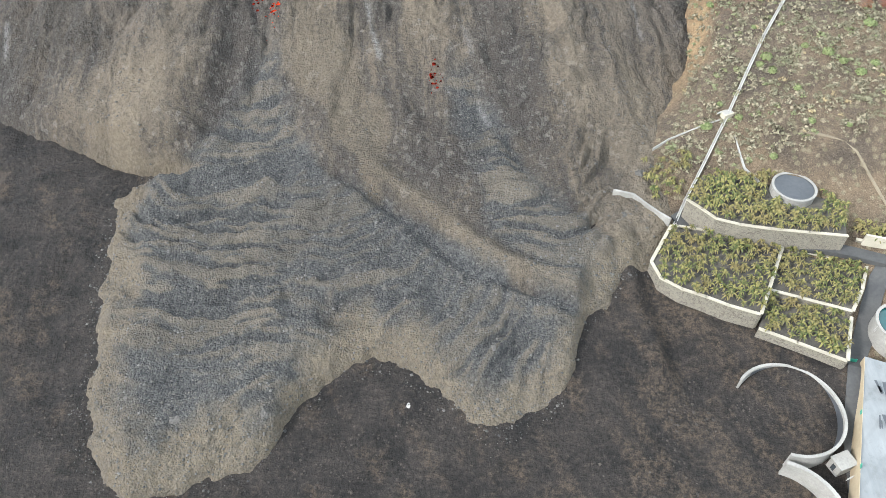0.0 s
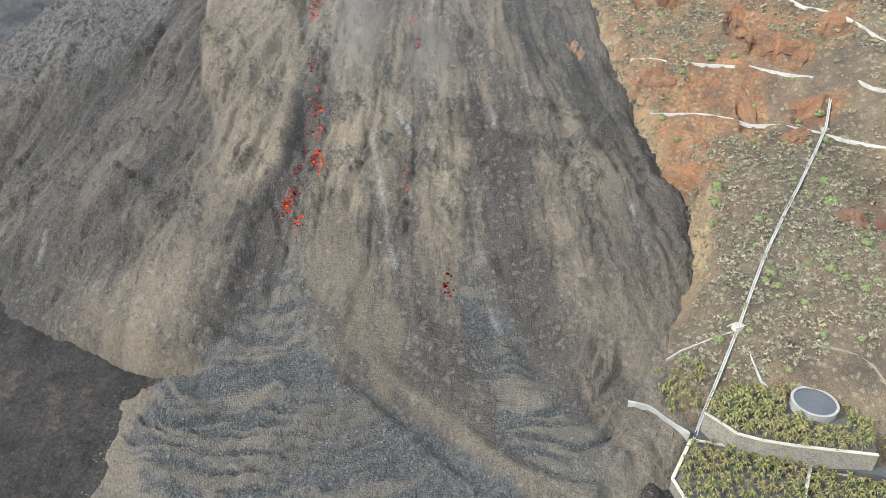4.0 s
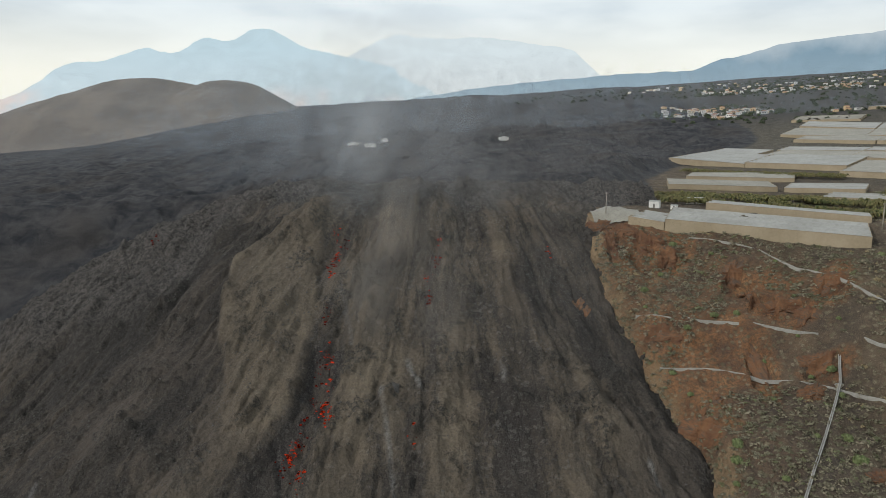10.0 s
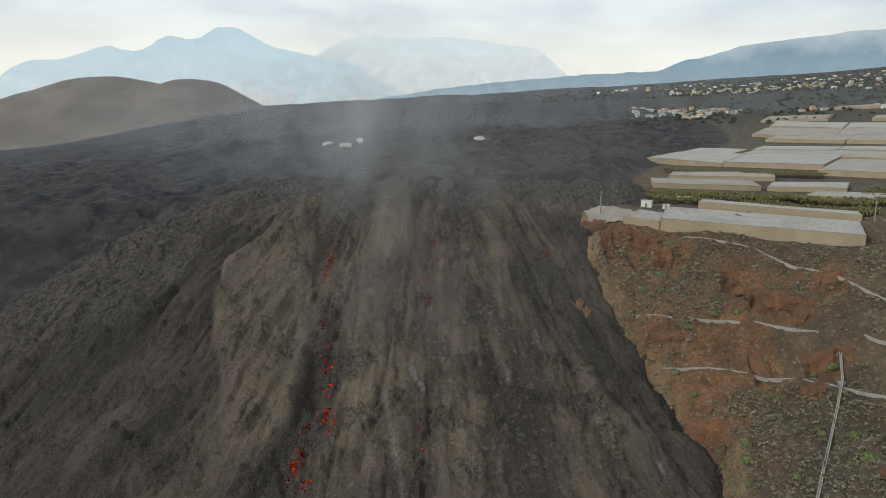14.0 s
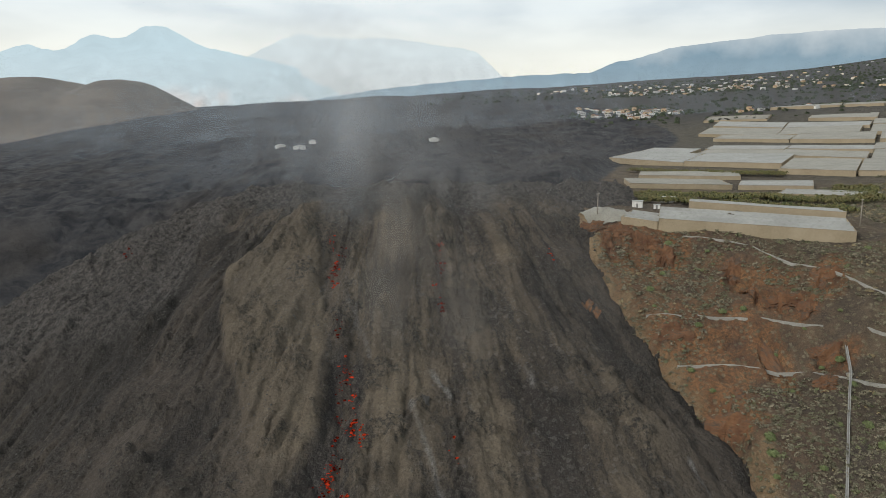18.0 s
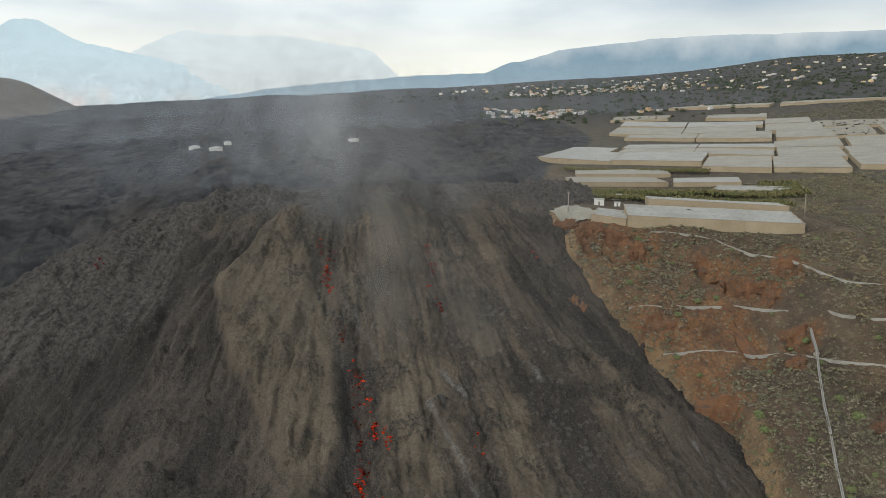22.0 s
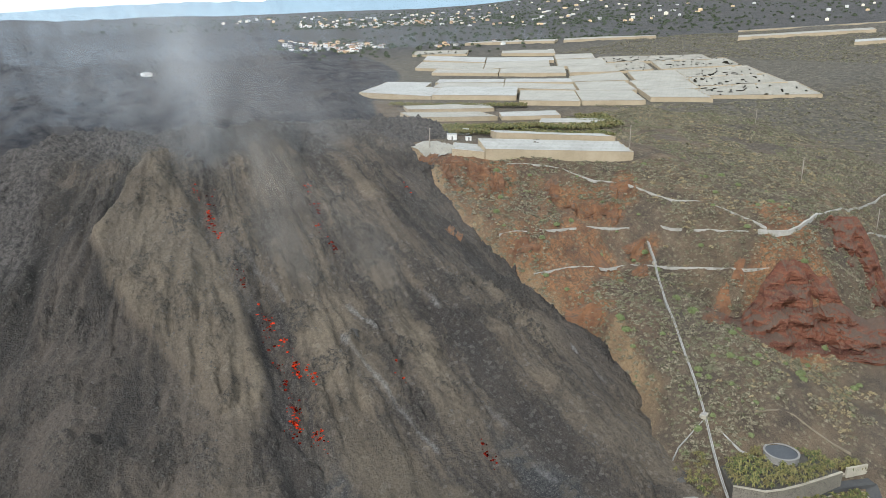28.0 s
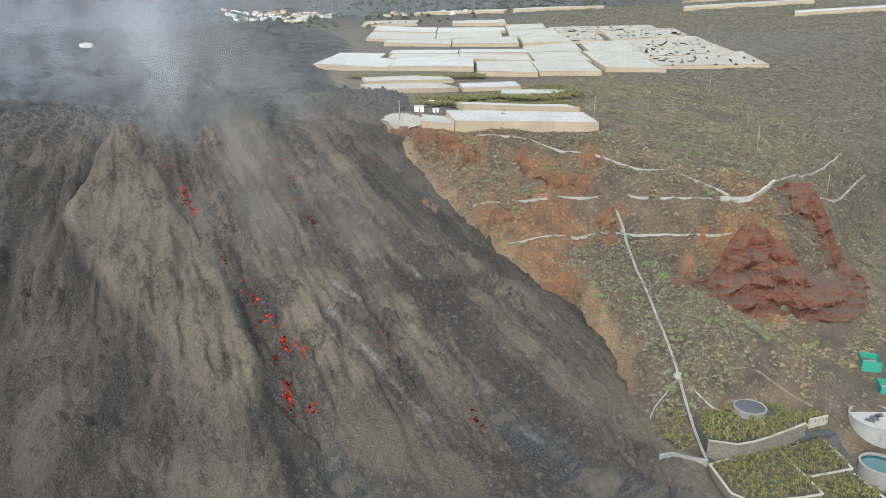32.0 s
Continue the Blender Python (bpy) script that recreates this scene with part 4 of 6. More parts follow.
def arc_wall(cx, cy, r, thick, z0, z1, a0, a1, steps=48):
    """A curved upright wall; angles in degrees."""
    bm = bmesh.new()
    rows = []
    for k in range(steps + 1):
        a = radians(a0 + (a1 - a0) * k / steps)
        c, s = math.cos(a), math.sin(a)
        rows.append([bm.verts.new((cx + c * rr, cy + s * rr, z)) for rr, z in ((r, z0), (r, z1), (r - thick, z1), (r - thick, z0))])
    for a, b in zip(rows, rows[1:]):
        for k in range(4):
            bm.faces.new((a[k], a[(k + 1) % 4], b[(k + 1) % 4], b[k]))
    if abs(a1 - a0) < 359.9:
        bm.faces.new(rows[0])
        bm.faces.new(rows[-1][::-1])
    else:
        bmesh.ops.remove_doubles(bm, verts=bm.verts[:], dist=1e-3)
    return bm


def disc(cx, cy, r, z, sides=48, thick=0.15):
    bm = bmesh.new()
    bmesh.ops.create_cone(bm, cap_ends=True, segments=sides, radius1=r, radius2=r, depth=thick, matrix=Matrix.Translation((cx, cy, z - thick / 2)))
    return bm


def resample(line, gap):
    out = [Vector(line[0])]
    for a, b in zip(line, line[1:]):
        a, b = Vector(a), Vector(b)
        n = max(1, round((b - a).length / gap))
        out += [a.lerp(b, k / n) for k in range(1, n + 1)]
    return out


def scatter_mesh(name, template, faces, places, material, label, category):
    """Many copies of a small shape joined into one mesh of a kind nobody could count. places: rows x, y, z, size, turn, squash."""
    tv = np.asarray(template, float)
    tf = np.asarray(faces, int)
    pl = np.asarray(places, float)
    rng = np.random.default_rng(len(pl))
    c, s = np.cos(pl[:, 4]), np.sin(pl[:, 4])
    v = tv[rng.integers(0, len(tv), len(pl))] if tv.ndim == 3 else np.repeat(tv[None], len(pl), 0)
    x = (v[:, :, 0] * c[:, None] - v[:, :, 1] * s[:, None]) * pl[:, 3:4] + pl[:, 0:1]
    y = (v[:, :, 0] * s[:, None] + v[:, :, 1] * c[:, None]) * pl[:, 3:4] + pl[:, 1:2]
    z = v[:, :, 2] * pl[:, 3:4] * pl[:, 5:6] + pl[:, 2:3]
    co = np.stack([x, y, z], -1).reshape(-1, 3)
    nv = v.shape[1]
    fs = (tf[None] + (np.arange(len(pl)) * nv)[:, None, None]).reshape(-1, tf.shape[1])
    me = bpy.data.meshes.new(name)
    me.vertices.add(len(co))
    me.vertices.foreach_set("co", co.astype(np.float32).ravel())
    me.loops.add(fs.size)
    me.loops.foreach_set("vertex_index", fs.astype(np.int32).ravel())
    me.polygons.add(len(fs))
    me.polygons.foreach_set("loop_start", np.arange(0, fs.size, tf.shape[1], dtype=np.int32))
    me.update(calc_edges=True)
    me.materials.append(material)
    return tagged(new(name, me), label, category, kind="stuff")


def rock_shapes(count, seed, around=5, rings=3):
    """A few jagged stones of about unit size, all with the same faces."""
    bm = bmesh.new()
    bmesh.ops.create_uvsphere(bm, u_segments=around, v_segments=rings, radius=0.5)
    bmesh.ops.triangulate(bm, faces=bm.faces[:])
    bm.verts.ensure_lookup_table()
    base = np.array([v.co[:] for v in bm.verts])
    faces = np.array([[v.index for v in f.verts] for f in bm.faces])
    bm.free()
    rng = np.random.default_rng(seed)
    return np.stack([base * (1 + rng.uniform(-0.3, 0.3, (len(base), 1))) * np.array([1, rng.uniform(0.6, 1), rng.uniform(0.55, 0.9)]) for _ in range(count)]), faces


def tuft_shapes(count, leaves, seed, up=0.75, leaf=1.0):
    """Loose round clumps of small leaf faces."""
    rng = np.random.default_rng(seed)
    out = []
    for _ in range(count):
        d = rng.normal(size=(leaves, 3))
        d /= np.linalg.norm(d, axis=1, keepdims=True)
        d[:, 2] = np.abs(d[:, 2]) * up
        c = d * rng.uniform(0.3, 0.5, (leaves, 1))
        t = np.cross(d, rng.normal(size=(leaves, 3)))
        t /= np.linalg.norm(t, axis=1, keepdims=True)
        w = rng.uniform(0.10, 0.2, (leaves, 1)) * leaf
        b = np.cross(d, t) + 0.4 * d
        out.append(np.stack([c - t * w, c + t * w, c + b * w * 2.0], 1).reshape(-1, 3))
    return np.stack(out), np.arange(leaves * 3).reshape(-1, 3)

# ---- far hill and distance ----


def cinder_hill():
    cx, cy = -1476, 3750
    xs, ys = np.linspace(-1450, 1250, 110), np.linspace(-800, 700, 56)
    gx, gy = np.meshgrid(xs, ys)
    h = np.maximum(300 * np.exp(-((gx + 214) / 733) ** 2), 298 * np.exp(-((gx - 214) / 450) ** 2)) * np.exp(-(gy / 520) ** 2)
    gz = 90 + h + 14 * rough(gx, gy, 160, 4, 71) + 5 * rough(gx, gy * 0.3, 40, 3, 72)
    low = plateau(gx + cx, gy + cy) - 25
    w = step(gy, -800, -420) * step(gx, -1450, -1050)
    gz = gz * w + low * (1 - w)
    gz[0], gz[-1], gz[:, 0], gz[:, -1] = -300, -300, -300, -300
    idx = np.arange(gx.size).reshape(gx.shape)
    quads = np.stack([idx[:-1, :-1], idx[:-1, 1:], idx[1:, 1:], idx[1:, :-1]], -1).reshape(-1, 4)
    hill = raw("cinder_hill", np.stack([gx + cx, gy + cy, gz], -1).reshape(-1, 3), quads, M_HILL, smooth=True)
    tagged(hill, "twin-topped brown cinder hill rising beyond the lava plain", "hill", kind="structure")


def ridge(name, radius, knots, material, foot=-300, wob=0.2, seed=0):
    """A far skyline seen all along its length: (heading, height in degrees) knots round the place."""
    az = np.linspace(knots[0][0], knots[-1][0], 900)
    el = curve(az, knots) + wob * rough(az * 10, az * 0, 14, 7, seed, 0.55)
    a = np.radians(az)
    x, y = np.sin(a) * radius, np.cos(a) * radius
    top = 147 + np.tan(np.radians(el)) * radius
    rows = [np.stack([x * (1 - 0.06 * k), y * (1 - 0.06 * k), np.full_like(x, foot) * k + top * (1 - k)], -1) for k in (0, 0.35, 0.7, 1.0)]
    v = np.concatenate(rows)
    n = len(az)
    quads = [[r * n + i, r * n + i + 1, (r + 1) * n + i + 1, (r + 1) * n + i] for r in range(3) for i in range(n - 1)]
    return tagged(raw(name, v, quads, material, smooth=True), kind="structure")


cinder_hill()
# emissive ridges: pale colours stand in for the haze of the air
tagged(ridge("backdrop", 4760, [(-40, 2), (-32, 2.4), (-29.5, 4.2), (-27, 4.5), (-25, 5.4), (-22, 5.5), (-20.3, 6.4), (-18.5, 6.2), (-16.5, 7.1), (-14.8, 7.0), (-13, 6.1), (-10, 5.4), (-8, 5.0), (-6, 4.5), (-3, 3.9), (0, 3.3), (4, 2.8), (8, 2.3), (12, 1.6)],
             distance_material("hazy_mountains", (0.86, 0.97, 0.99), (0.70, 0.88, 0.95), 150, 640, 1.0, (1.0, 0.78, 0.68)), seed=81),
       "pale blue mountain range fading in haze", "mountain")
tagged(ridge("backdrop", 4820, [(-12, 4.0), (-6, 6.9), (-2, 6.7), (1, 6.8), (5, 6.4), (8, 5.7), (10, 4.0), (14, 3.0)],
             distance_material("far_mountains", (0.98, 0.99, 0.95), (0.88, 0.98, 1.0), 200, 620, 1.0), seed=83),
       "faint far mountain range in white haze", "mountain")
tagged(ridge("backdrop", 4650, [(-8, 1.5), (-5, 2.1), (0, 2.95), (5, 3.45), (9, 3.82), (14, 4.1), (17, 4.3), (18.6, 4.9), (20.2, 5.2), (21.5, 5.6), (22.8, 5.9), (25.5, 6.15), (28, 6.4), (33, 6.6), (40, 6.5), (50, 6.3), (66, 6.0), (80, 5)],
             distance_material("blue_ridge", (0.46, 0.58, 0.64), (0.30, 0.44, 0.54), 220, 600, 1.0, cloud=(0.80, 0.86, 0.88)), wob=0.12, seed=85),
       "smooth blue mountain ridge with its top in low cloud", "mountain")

# ---- greenhouses on the plateau ----


def greenhouse(p, q, depth, height, film, label, spans=3, torn=False, posts=8, rise=3.5, sag=0.5, inland=None):
    """A flat-roofed film greenhouse: front foot from p to q, its depth inland."""
    p, q = Vector(p), Vector(q)
    d = (q - p).normalized()
    n = Vector((-d.y, d.x))
    if n.y < 0:
        n = -n
    n = Vector(inland) if inland else n
    length = (q - p).length

    def at(s, t):
        return p + d * (s * length) + n * (t * depth)

    def foot_z(s, t):
        c = at(s, t)
        return land(c.x, c.y)
    fz = [min(foot_z(s, 0), foot_z(s, 0.25)) for s in (0, 0.25, 0.5, 0.75, 1)]
    bz = [foot_z(s, 1) for s in (0, 0.25, 0.5, 0.75, 1)]
    base = np.polyfit([0, 0.25, 0.5, 0.75, 1], fz, 1)
    back = np.polyfit([0, 0.25, 0.5, 0.75, 1], bz, 1)
    mid = at(0.5, 0.5)
    root = anchor("greenhouse", label, "greenhouse", "greenhouses on the plateau", at=(mid.x, mid.y, min(fz)))
    rng = random.Random(int(abs(p.x * 7 + p.y * 3)))

    def top(s, t):
        lift = min(rise, max(-2.0, np.polyval(back, s) - np.polyval(base, s)))
        return np.polyval(base, s) + lift * t + height

    ns, nt = max(12, int(length / (1.6 if torn else 5))), spans * (3 if torn else 4)
    bm = bmesh.new()
    grid = []
    for j in range(nt + 1):
        row = []
        for i in range(ns + 1):
            s, t = i / ns, j / nt
            c = at(s, t)
            wave = -sag * 1.6 * abs(math.sin(math.pi * t * spans)) + 0.5 * sag * noise.noise((c.x * 0.05, c.y * 0.05, 4.0))
            row.append(bm.verts.new((c.x, c.y, top(s, t) + wave + rng.uniform(-0.05, 0.05))))
        grid.append(row)
    for j in range(nt):
        for i in range(ns):
            if torn and (rng.random() < 0.04 or noise.noise((i * 0.2, j * 1.7, p.x)) > 0.40):
                continue
            bm.faces.new((grid[j][i], grid[j][i + 1], grid[j + 1][i + 1], grid[j + 1][i]))
    part("roof_film", bm, film, root, smooth=True)
    for name, a, b in (("front_net", (0, 0), (1, 0)), ("back_net", (0, 1), (1, 1)), ("side_net", (0, 0), (0, 1)), ("side_net", (1, 0), (1, 1))):
        u, v = at(*a), at(*b)
        za, zb = top(*a), top(*b)
        part(name, slab((u.x, u.y), (v.x, v.y), 0.12, za - height - 1.2, za - 0.1, zb - height - 1.2, zb - 0.1), M_MESHWALL, root)
    if posts:
        for i in range(posts + 1):
            c = at(i / posts, -0.006)
            z = top(i / posts, 0)
            part("post", tube([(c.x, c.y, z - height - 0.8), (c.x, c.y, z + 0.1)], 0.05, 5), M_MESHWALL, root)
        a, b = at(0, -0.006), at(1, -0.006)
        part("eave_rail", tube([(a.x, a.y, top(0, 0)), (b.x, b.y, top(1, 0))], 0.1, 5), M_WHITE, root)
    return root


L_FRONT = "long greenhouse with white film roof and tan net walls"
L_OLD = "greenhouse with dusty beige film roof on the plateau"
L_TORN = "collapsed greenhouse with torn white film and bare gaps"
greenhouse((73, 322), (86.5, 312.5), 20, 3.6, M_FILM, "short stepped end of a white film greenhouse", 3, posts=4, rise=1.0)
greenhouse((86.8, 312), (159, 280.5), 21, 4.9, M_FILM, L_FRONT, 3, posts=12, rise=3.0)
greenhouse((113, 339), (174, 309), 20, 4.6, M_FILM, L_FRONT, 2, posts=14, rise=2.5)
greenhouse((129, 462), (192, 447), 34, 3.4, M_FILM_OLD, L_OLD, 4)
greenhouse((158, 522), (223, 494), 34, 3.2, M_FILM_OLD, L_OLD, 4)
greenhouse((196, 447), (233, 424), 26, 3.0, M_FILM, L_OLD, 3)
greenhouse((199, 408), (236, 372), 22, 2.6, M_FILM, "low greenhouse with crumpled white film roof", 3, posts=0, sag=0.8)
INLAND = (0.62, 0.785)
# front foot from one end to the other, depth, wall height and whether the film is bright (1) or dusty (0)
BLOCKS = [(186, 671, 232, 609, 82, 4.2, 1), (232, 608, 282, 542, 82, 4.6, 1), (262, 512, 292, 468, 84, 4.4, 0), (296, 471, 333, 435, 84, 4.2, 0), (353, 448, 385, 410, 92, 4.2, 0),
          (241, 742, 272, 690, 58, 3.6, 1), (275, 678, 318, 612, 56, 4.0, 0), (318, 611, 352, 540, 58, 4.4, 0), (352, 535, 392, 501, 90, 4.0, 0), (395, 498, 438, 466, 88, 4.0, 0),
          (310, 731, 360, 668, 40, 3.6, 1), (361, 667, 408, 608, 42, 4.0, 1), (411, 612, 456, 574, 66, 4.0, 0), (450, 556, 478, 512, 80, 4.0, 0), (383, 861, 430, 775, 62, 4.0, 0),
          (431, 774, 470, 690, 64, 4.4, 0), (474, 688, 500, 632, 66, 4.0, 0), (397, 931, 455, 846, 68, 4.0, 0), (456, 845, 503, 760, 70, 4.3, 0), (510, 752, 538, 690, 74, 4.0, 0),
          (450, 998, 500, 905, 42, 4.0, 1), (501, 904, 552, 810, 44, 4.0, 1), (560, 816, 583, 761, 60, 4.0, 0), (562, 948, 609, 875, 95, 4.5, 0)]
for ax, ay, bx, by, deep, tall, bright in BLOCKS:
    greenhouse((ax, ay), (bx, by), deep, tall, M_FILM if bright else M_FILM_OLD, L_FRONT if bright else L_OLD, max(3, deep // 11), inland=INLAND, rise=9.0)
for ax, ay, bx, by, deep in [(398, 430, 468, 366, 66), (454, 482, 502, 421, 60), (488, 536, 539, 470, 64), (532, 598, 582, 530, 76), (558, 722, 612, 592, 60), (468, 1066, 529, 995, 40), (497, 650, 528, 606, 84)]:
    greenhouse((ax, ay), (bx, by), deep, 3.2, M_FILM_OLD, L_TORN, deep // 7, torn=True, posts=0, sag=1.1, inland=INLAND, rise=9.0)
greenhouse((600, 1110), (700, 985), 30, 4.3, M_FILM_OLD, L_OLD, 3)
greenhouse((720, 985), (830, 880), 28, 4.3, M_FILM_OLD, L_OLD, 3)
greenhouse((800, 700), (900, 560), 34, 4.3, M_FILM_OLD, L_OLD, 3)
greenhouse((780, 520), (830, 430), 34, 4.3, M_FILM, L_OLD, 3)
greenhouse((960, 820), (1090, 620), 50, 4.3, M_FILM_OLD, L_OLD, 4)


def hut(x, y, w, d, h, turn, label):
    z = land(x, y) - 0.2
    root = anchor("hut", label, "hut", at=(x, y, z))
    part("wall", boxed((x, y, z + h / 2), (w, d, h), turn, 0.05), WALL_PAINTS[0], root)
    part("roof", boxed((x, y, z + h + 0.12), (w + 0.5, d + 0.5, 0.24), turn, 0.05), M_WHITE, root)
    c, s = math.cos(turn), math.sin(turn)
    fx, fy = x + s * (d / 2 + 0.02), y - c * (d / 2 + 0.02)
    door = part("door", boxed((fx, fy, z + 1.05), (0.9, 0.08, 2.1), turn), M_CONCRETE, root)
    part("handle", boxed((fx + c * 0.3 + s * 0.08, fy + s * 0.3 - c * 0.08, z + 1.0), (0.12, 0.06, 0.06), turn), M_PIPE, door)
    for k in (-0.3, 0.3) if w > 7 else ():
        frame_ = part("window", boxed((fx + c * w * k, fy + s * w * k, z + 1.7), (1.0, 0.08, 0.9), turn), M_CONCRETE, root)
        part("pane", boxed((fx + c * w * k + s * 0.05, fy + s * w * k - c * 0.05, z + 1.7), (0.84, 0.04, 0.74), turn), M_GLASS, frame_)


hut(123, 387, 8.5, 5, 3.4, radians(-20), "white flat-roofed hut among banana plots")
hut(134, 389, 5, 4, 2.4, radians(-20), "low white shed beside a hut")
hut(92.5, 353, 5, 4, 3.2, radians(-25), "small white hut on the cliff top")
hut(101, 349, 3, 3, 2.2, radians(-25), "tiny white shed on the cliff top")


def torn_film(x, y):
    """A grey film heap at the cliff edge."""
    bm = bmesh.new()
    n = 14
    grid = [[None] * n for _ in range(n)]
    for i in range(n):
        for j in range(n):
            u, v = i / (n - 1) - 0.5, j / (n - 1) - 0.5
            px, py = x + u * 24, y + v * 20
            hump = 3.2 * max(0.0, 1 - 3.2 * (u * u + v * v)) * (0.7 + 0.5 * noise.noise((px * 0.25, py * 0.25, 3)))
            grid[i][j] = bm.verts.new((px, py, land(px, py) + 0.3 + hump + 0.5 * noise.noise((px * 0.6, py * 0.6, 0))))
    for i in range(n - 1):
        for j in range(n - 1):
            bm.faces.new((grid[i][j], grid[i + 1][j], grid[i + 1][j + 1], grid[i][j + 1]))
    ob = part("film_mound", bm, M_FILM_OLD, smooth=True)
    tagged(ob, "mound of collapsed beige film at the cliff edge", "film mound")


torn_film(70, 333)

# ---- town ----


def house(x, y, w, d, h, turn, paint, tiled, label):
    z = land(x, y) - 0.6
    root = anchor("house", label, "house", "houses of the town", at=(x, y, z))
    part("wall", boxed((x, y, z + h / 2), (w, d, h), turn), paint, root)
    c, s = math.cos(turn), math.sin(turn)
    if tiled:
        bm = bmesh.new()
        pts = [(-w / 2 - .3, -d / 2 - .3, h), (w / 2 + .3, -d / 2 - .3, h), (w / 2 + .3, d / 2 + .3, h), (-w / 2 - .3, d / 2 + .3, h), (-w / 4, 0, h + d * 0.22), (w / 4, 0, h + d * 0.22)]
        vs = [bm.verts.new((x + px * c - py * s, y + px * s + py * c, z + pz)) for px, py, pz in pts]
        for f in ((0, 1, 5, 4), (2, 3, 4, 5), (1, 2, 5), (3, 0, 4), (3, 2, 1, 0)):
            bm.faces.new([vs[k] for k in f])
        part("roof", bm, M_TILE, root)
    else:
        part("roof", boxed((x, y, z + h + 0.25), (w + 0.4, d + 0.4, 0.5), turn), M_CONCRETE, root)
    fx, fy = x + s * (d / 2 + 0.03), y - c * (d / 2 + 0.03)
    for k in range(3):
        o = (k - 1) * w * 0.3
        part("window", boxed((fx + c * o, fy + s * o, z + h * 0.55), (w * 0.13, 0.1, h * 0.3), turn), M_GLASS, root)


town = random.Random(4)
LOOKS = [("white flat-roofed house at the edge of the town", 0, False), ("white house with a clay tile roof", 0, True), ("ochre house with a clay tile roof", 1, True),
         ("cream flat-roofed house in the town", 2, False), ("grey concrete house in the town", 3, False)]


def quarter(cx, cy, rx, ry, count, big=1.0):
    for _ in range(count):
        a, r = town.uniform(0, 2 * math.pi), math.sqrt(town.random())
        label, paint, tiled = town.choice(LOOKS)
        w = town.uniform(6, 11) * big
        house(cx + rx * r * math.cos(a), cy + ry * r * math.sin(a), w, town.uniform(5.5, 8) * big, town.choice((3.4, 4.2, 6.2)), town.uniform(-0.5, 0.3), WALL_PAINTS[paint], tiled, label)


quarter(440, 1300, 90, 100, 80)
quarter(395, 1420, 50, 70, 10)
quarter(800, 1930, 210, 130, 58)
quarter(1060, 1900, 220, 150, 46)
quarter(620, 1150, 60, 60, 9)
quarter(1180, 1560, 170, 150, 14)


def far_houses():
    """The far, scattered houses of the slope above the town."""
    rng = np.random.default_rng(41)
    shapes = []
    for w, d, h in ((1.0, 0.7, 0.5), (0.8, 0.8, 0.8), (1.4, 0.7, 0.45)):
        shapes.append(np.array([(sx * w / 2, sy * d / 2, z) for z in (-0.3, h) for sx, sy in ((-1, -1), (1, -1), (1, 1), (-1, 1))] + [(0, 0, h * 1.25)]))
    faces = np.array([(0, 1, 5), (0, 5, 4), (1, 2, 6), (1, 6, 5), (2, 3, 7), (2, 7, 6), (3, 0, 4), (3, 4, 7), (4, 5, 8), (5, 6, 8), (6, 7, 8), (7, 4, 8)])
    for paint, label in ((3, "scattered grey houses on the far slope"), (2, "scattered cream houses on the far slope"), (1, "scattered ochre houses on the far slope")):
        rows = []
        for cx, cy, rx, ry, n in ((1400, 1700, 420, 400, 9), (900, 2300, 500, 300, 16), (1150, 1150, 450, 300, 3), (1700, 2100, 700, 500, 16), (1900, 1300, 500, 400, 4)):
            a, r = rng.uniform(0, 2 * np.pi, n), np.sqrt(rng.random(n))
            x, y = cx + rx * r * np.cos(a), cy + ry * r * np.sin(a)
            rows.append(np.stack([x, y, base_height(x, y), rng.uniform(6, 11, n), rng.uniform(-0.5, 0.4, n), 0.7 * np.ones(n)], 1))
        scatter_mesh("far_houses", shapes, faces, np.concatenate(rows), WALL_PAINTS[paint], label, "houses")


far_houses()


def ruin(x, y, w, label):
    """A roof or wall that still stands out of the lava."""
    z = land(x, y) - 1
    root = anchor("ruin", label, "ruin", "ruins in the lava", at=(x, y, z))
    part("wall", boxed((x, y, z + 2), (w, w * 0.6, 4.5), 0.2, 0.1), WALL_PAINTS[0], root)
    bm = bmesh.new()
    for px, py, pz in ((-w / 2, -w * .35, 4), (w / 2, -w * .35, 4.4), (w / 2, w * .35, 4.6), (-w / 2, w * .35, 4), (0, 0, 6.2)):
        bm.verts.new((x + px, y + py, z + pz))
    bm.verts.ensure_lookup_table()
    for a, b in ((0, 1), (1, 2), (2, 3), (3, 0)):
        bm.faces.new((bm.verts[a], bm.verts[b], bm.verts[4]))
    part("roof", bm, M_WHITE, root)


for rx, ry, rw, rl in ((-160, 985, 13, "white-roofed house half buried in black lava"), (-132, 955, 15, "white ruined building half buried in lava"), (-120, 1020, 9, "small white ruin beside lava"),
                       (49, 1015, 13, "small white gabled house standing in lava"), (640, 1050, 8, "pale ruined shed at the lava edge")):
    ruin(rx, ry, rw, rl)


def broken_stairs(x, y):
    """What is left of terraces on the old cliff."""
    z = land(x, y)
    root = anchor("ruined_terrace", "broken pale terrace walls on the dark cliff", "wall", at=(x, y, z))
    for k in range(5):
        part("step", boxed((x + k * 1.6, y + k * 0.9, z + 0.8 + k * 1.6), (3.6 - 0.3 * k, 0.6, 1.2), 0.4, 0.08), M_CONCRETE, root)


broken_stairs(-207, 366)
tagged(part("wall_remnant", boxed((-193, 476, land(-193, 476) + 0.2), (5.5, 0.8, 1.4), 0.25, 0.1), M_CONCRETE), "low pale wall remnant sticking out of lava", "wall")

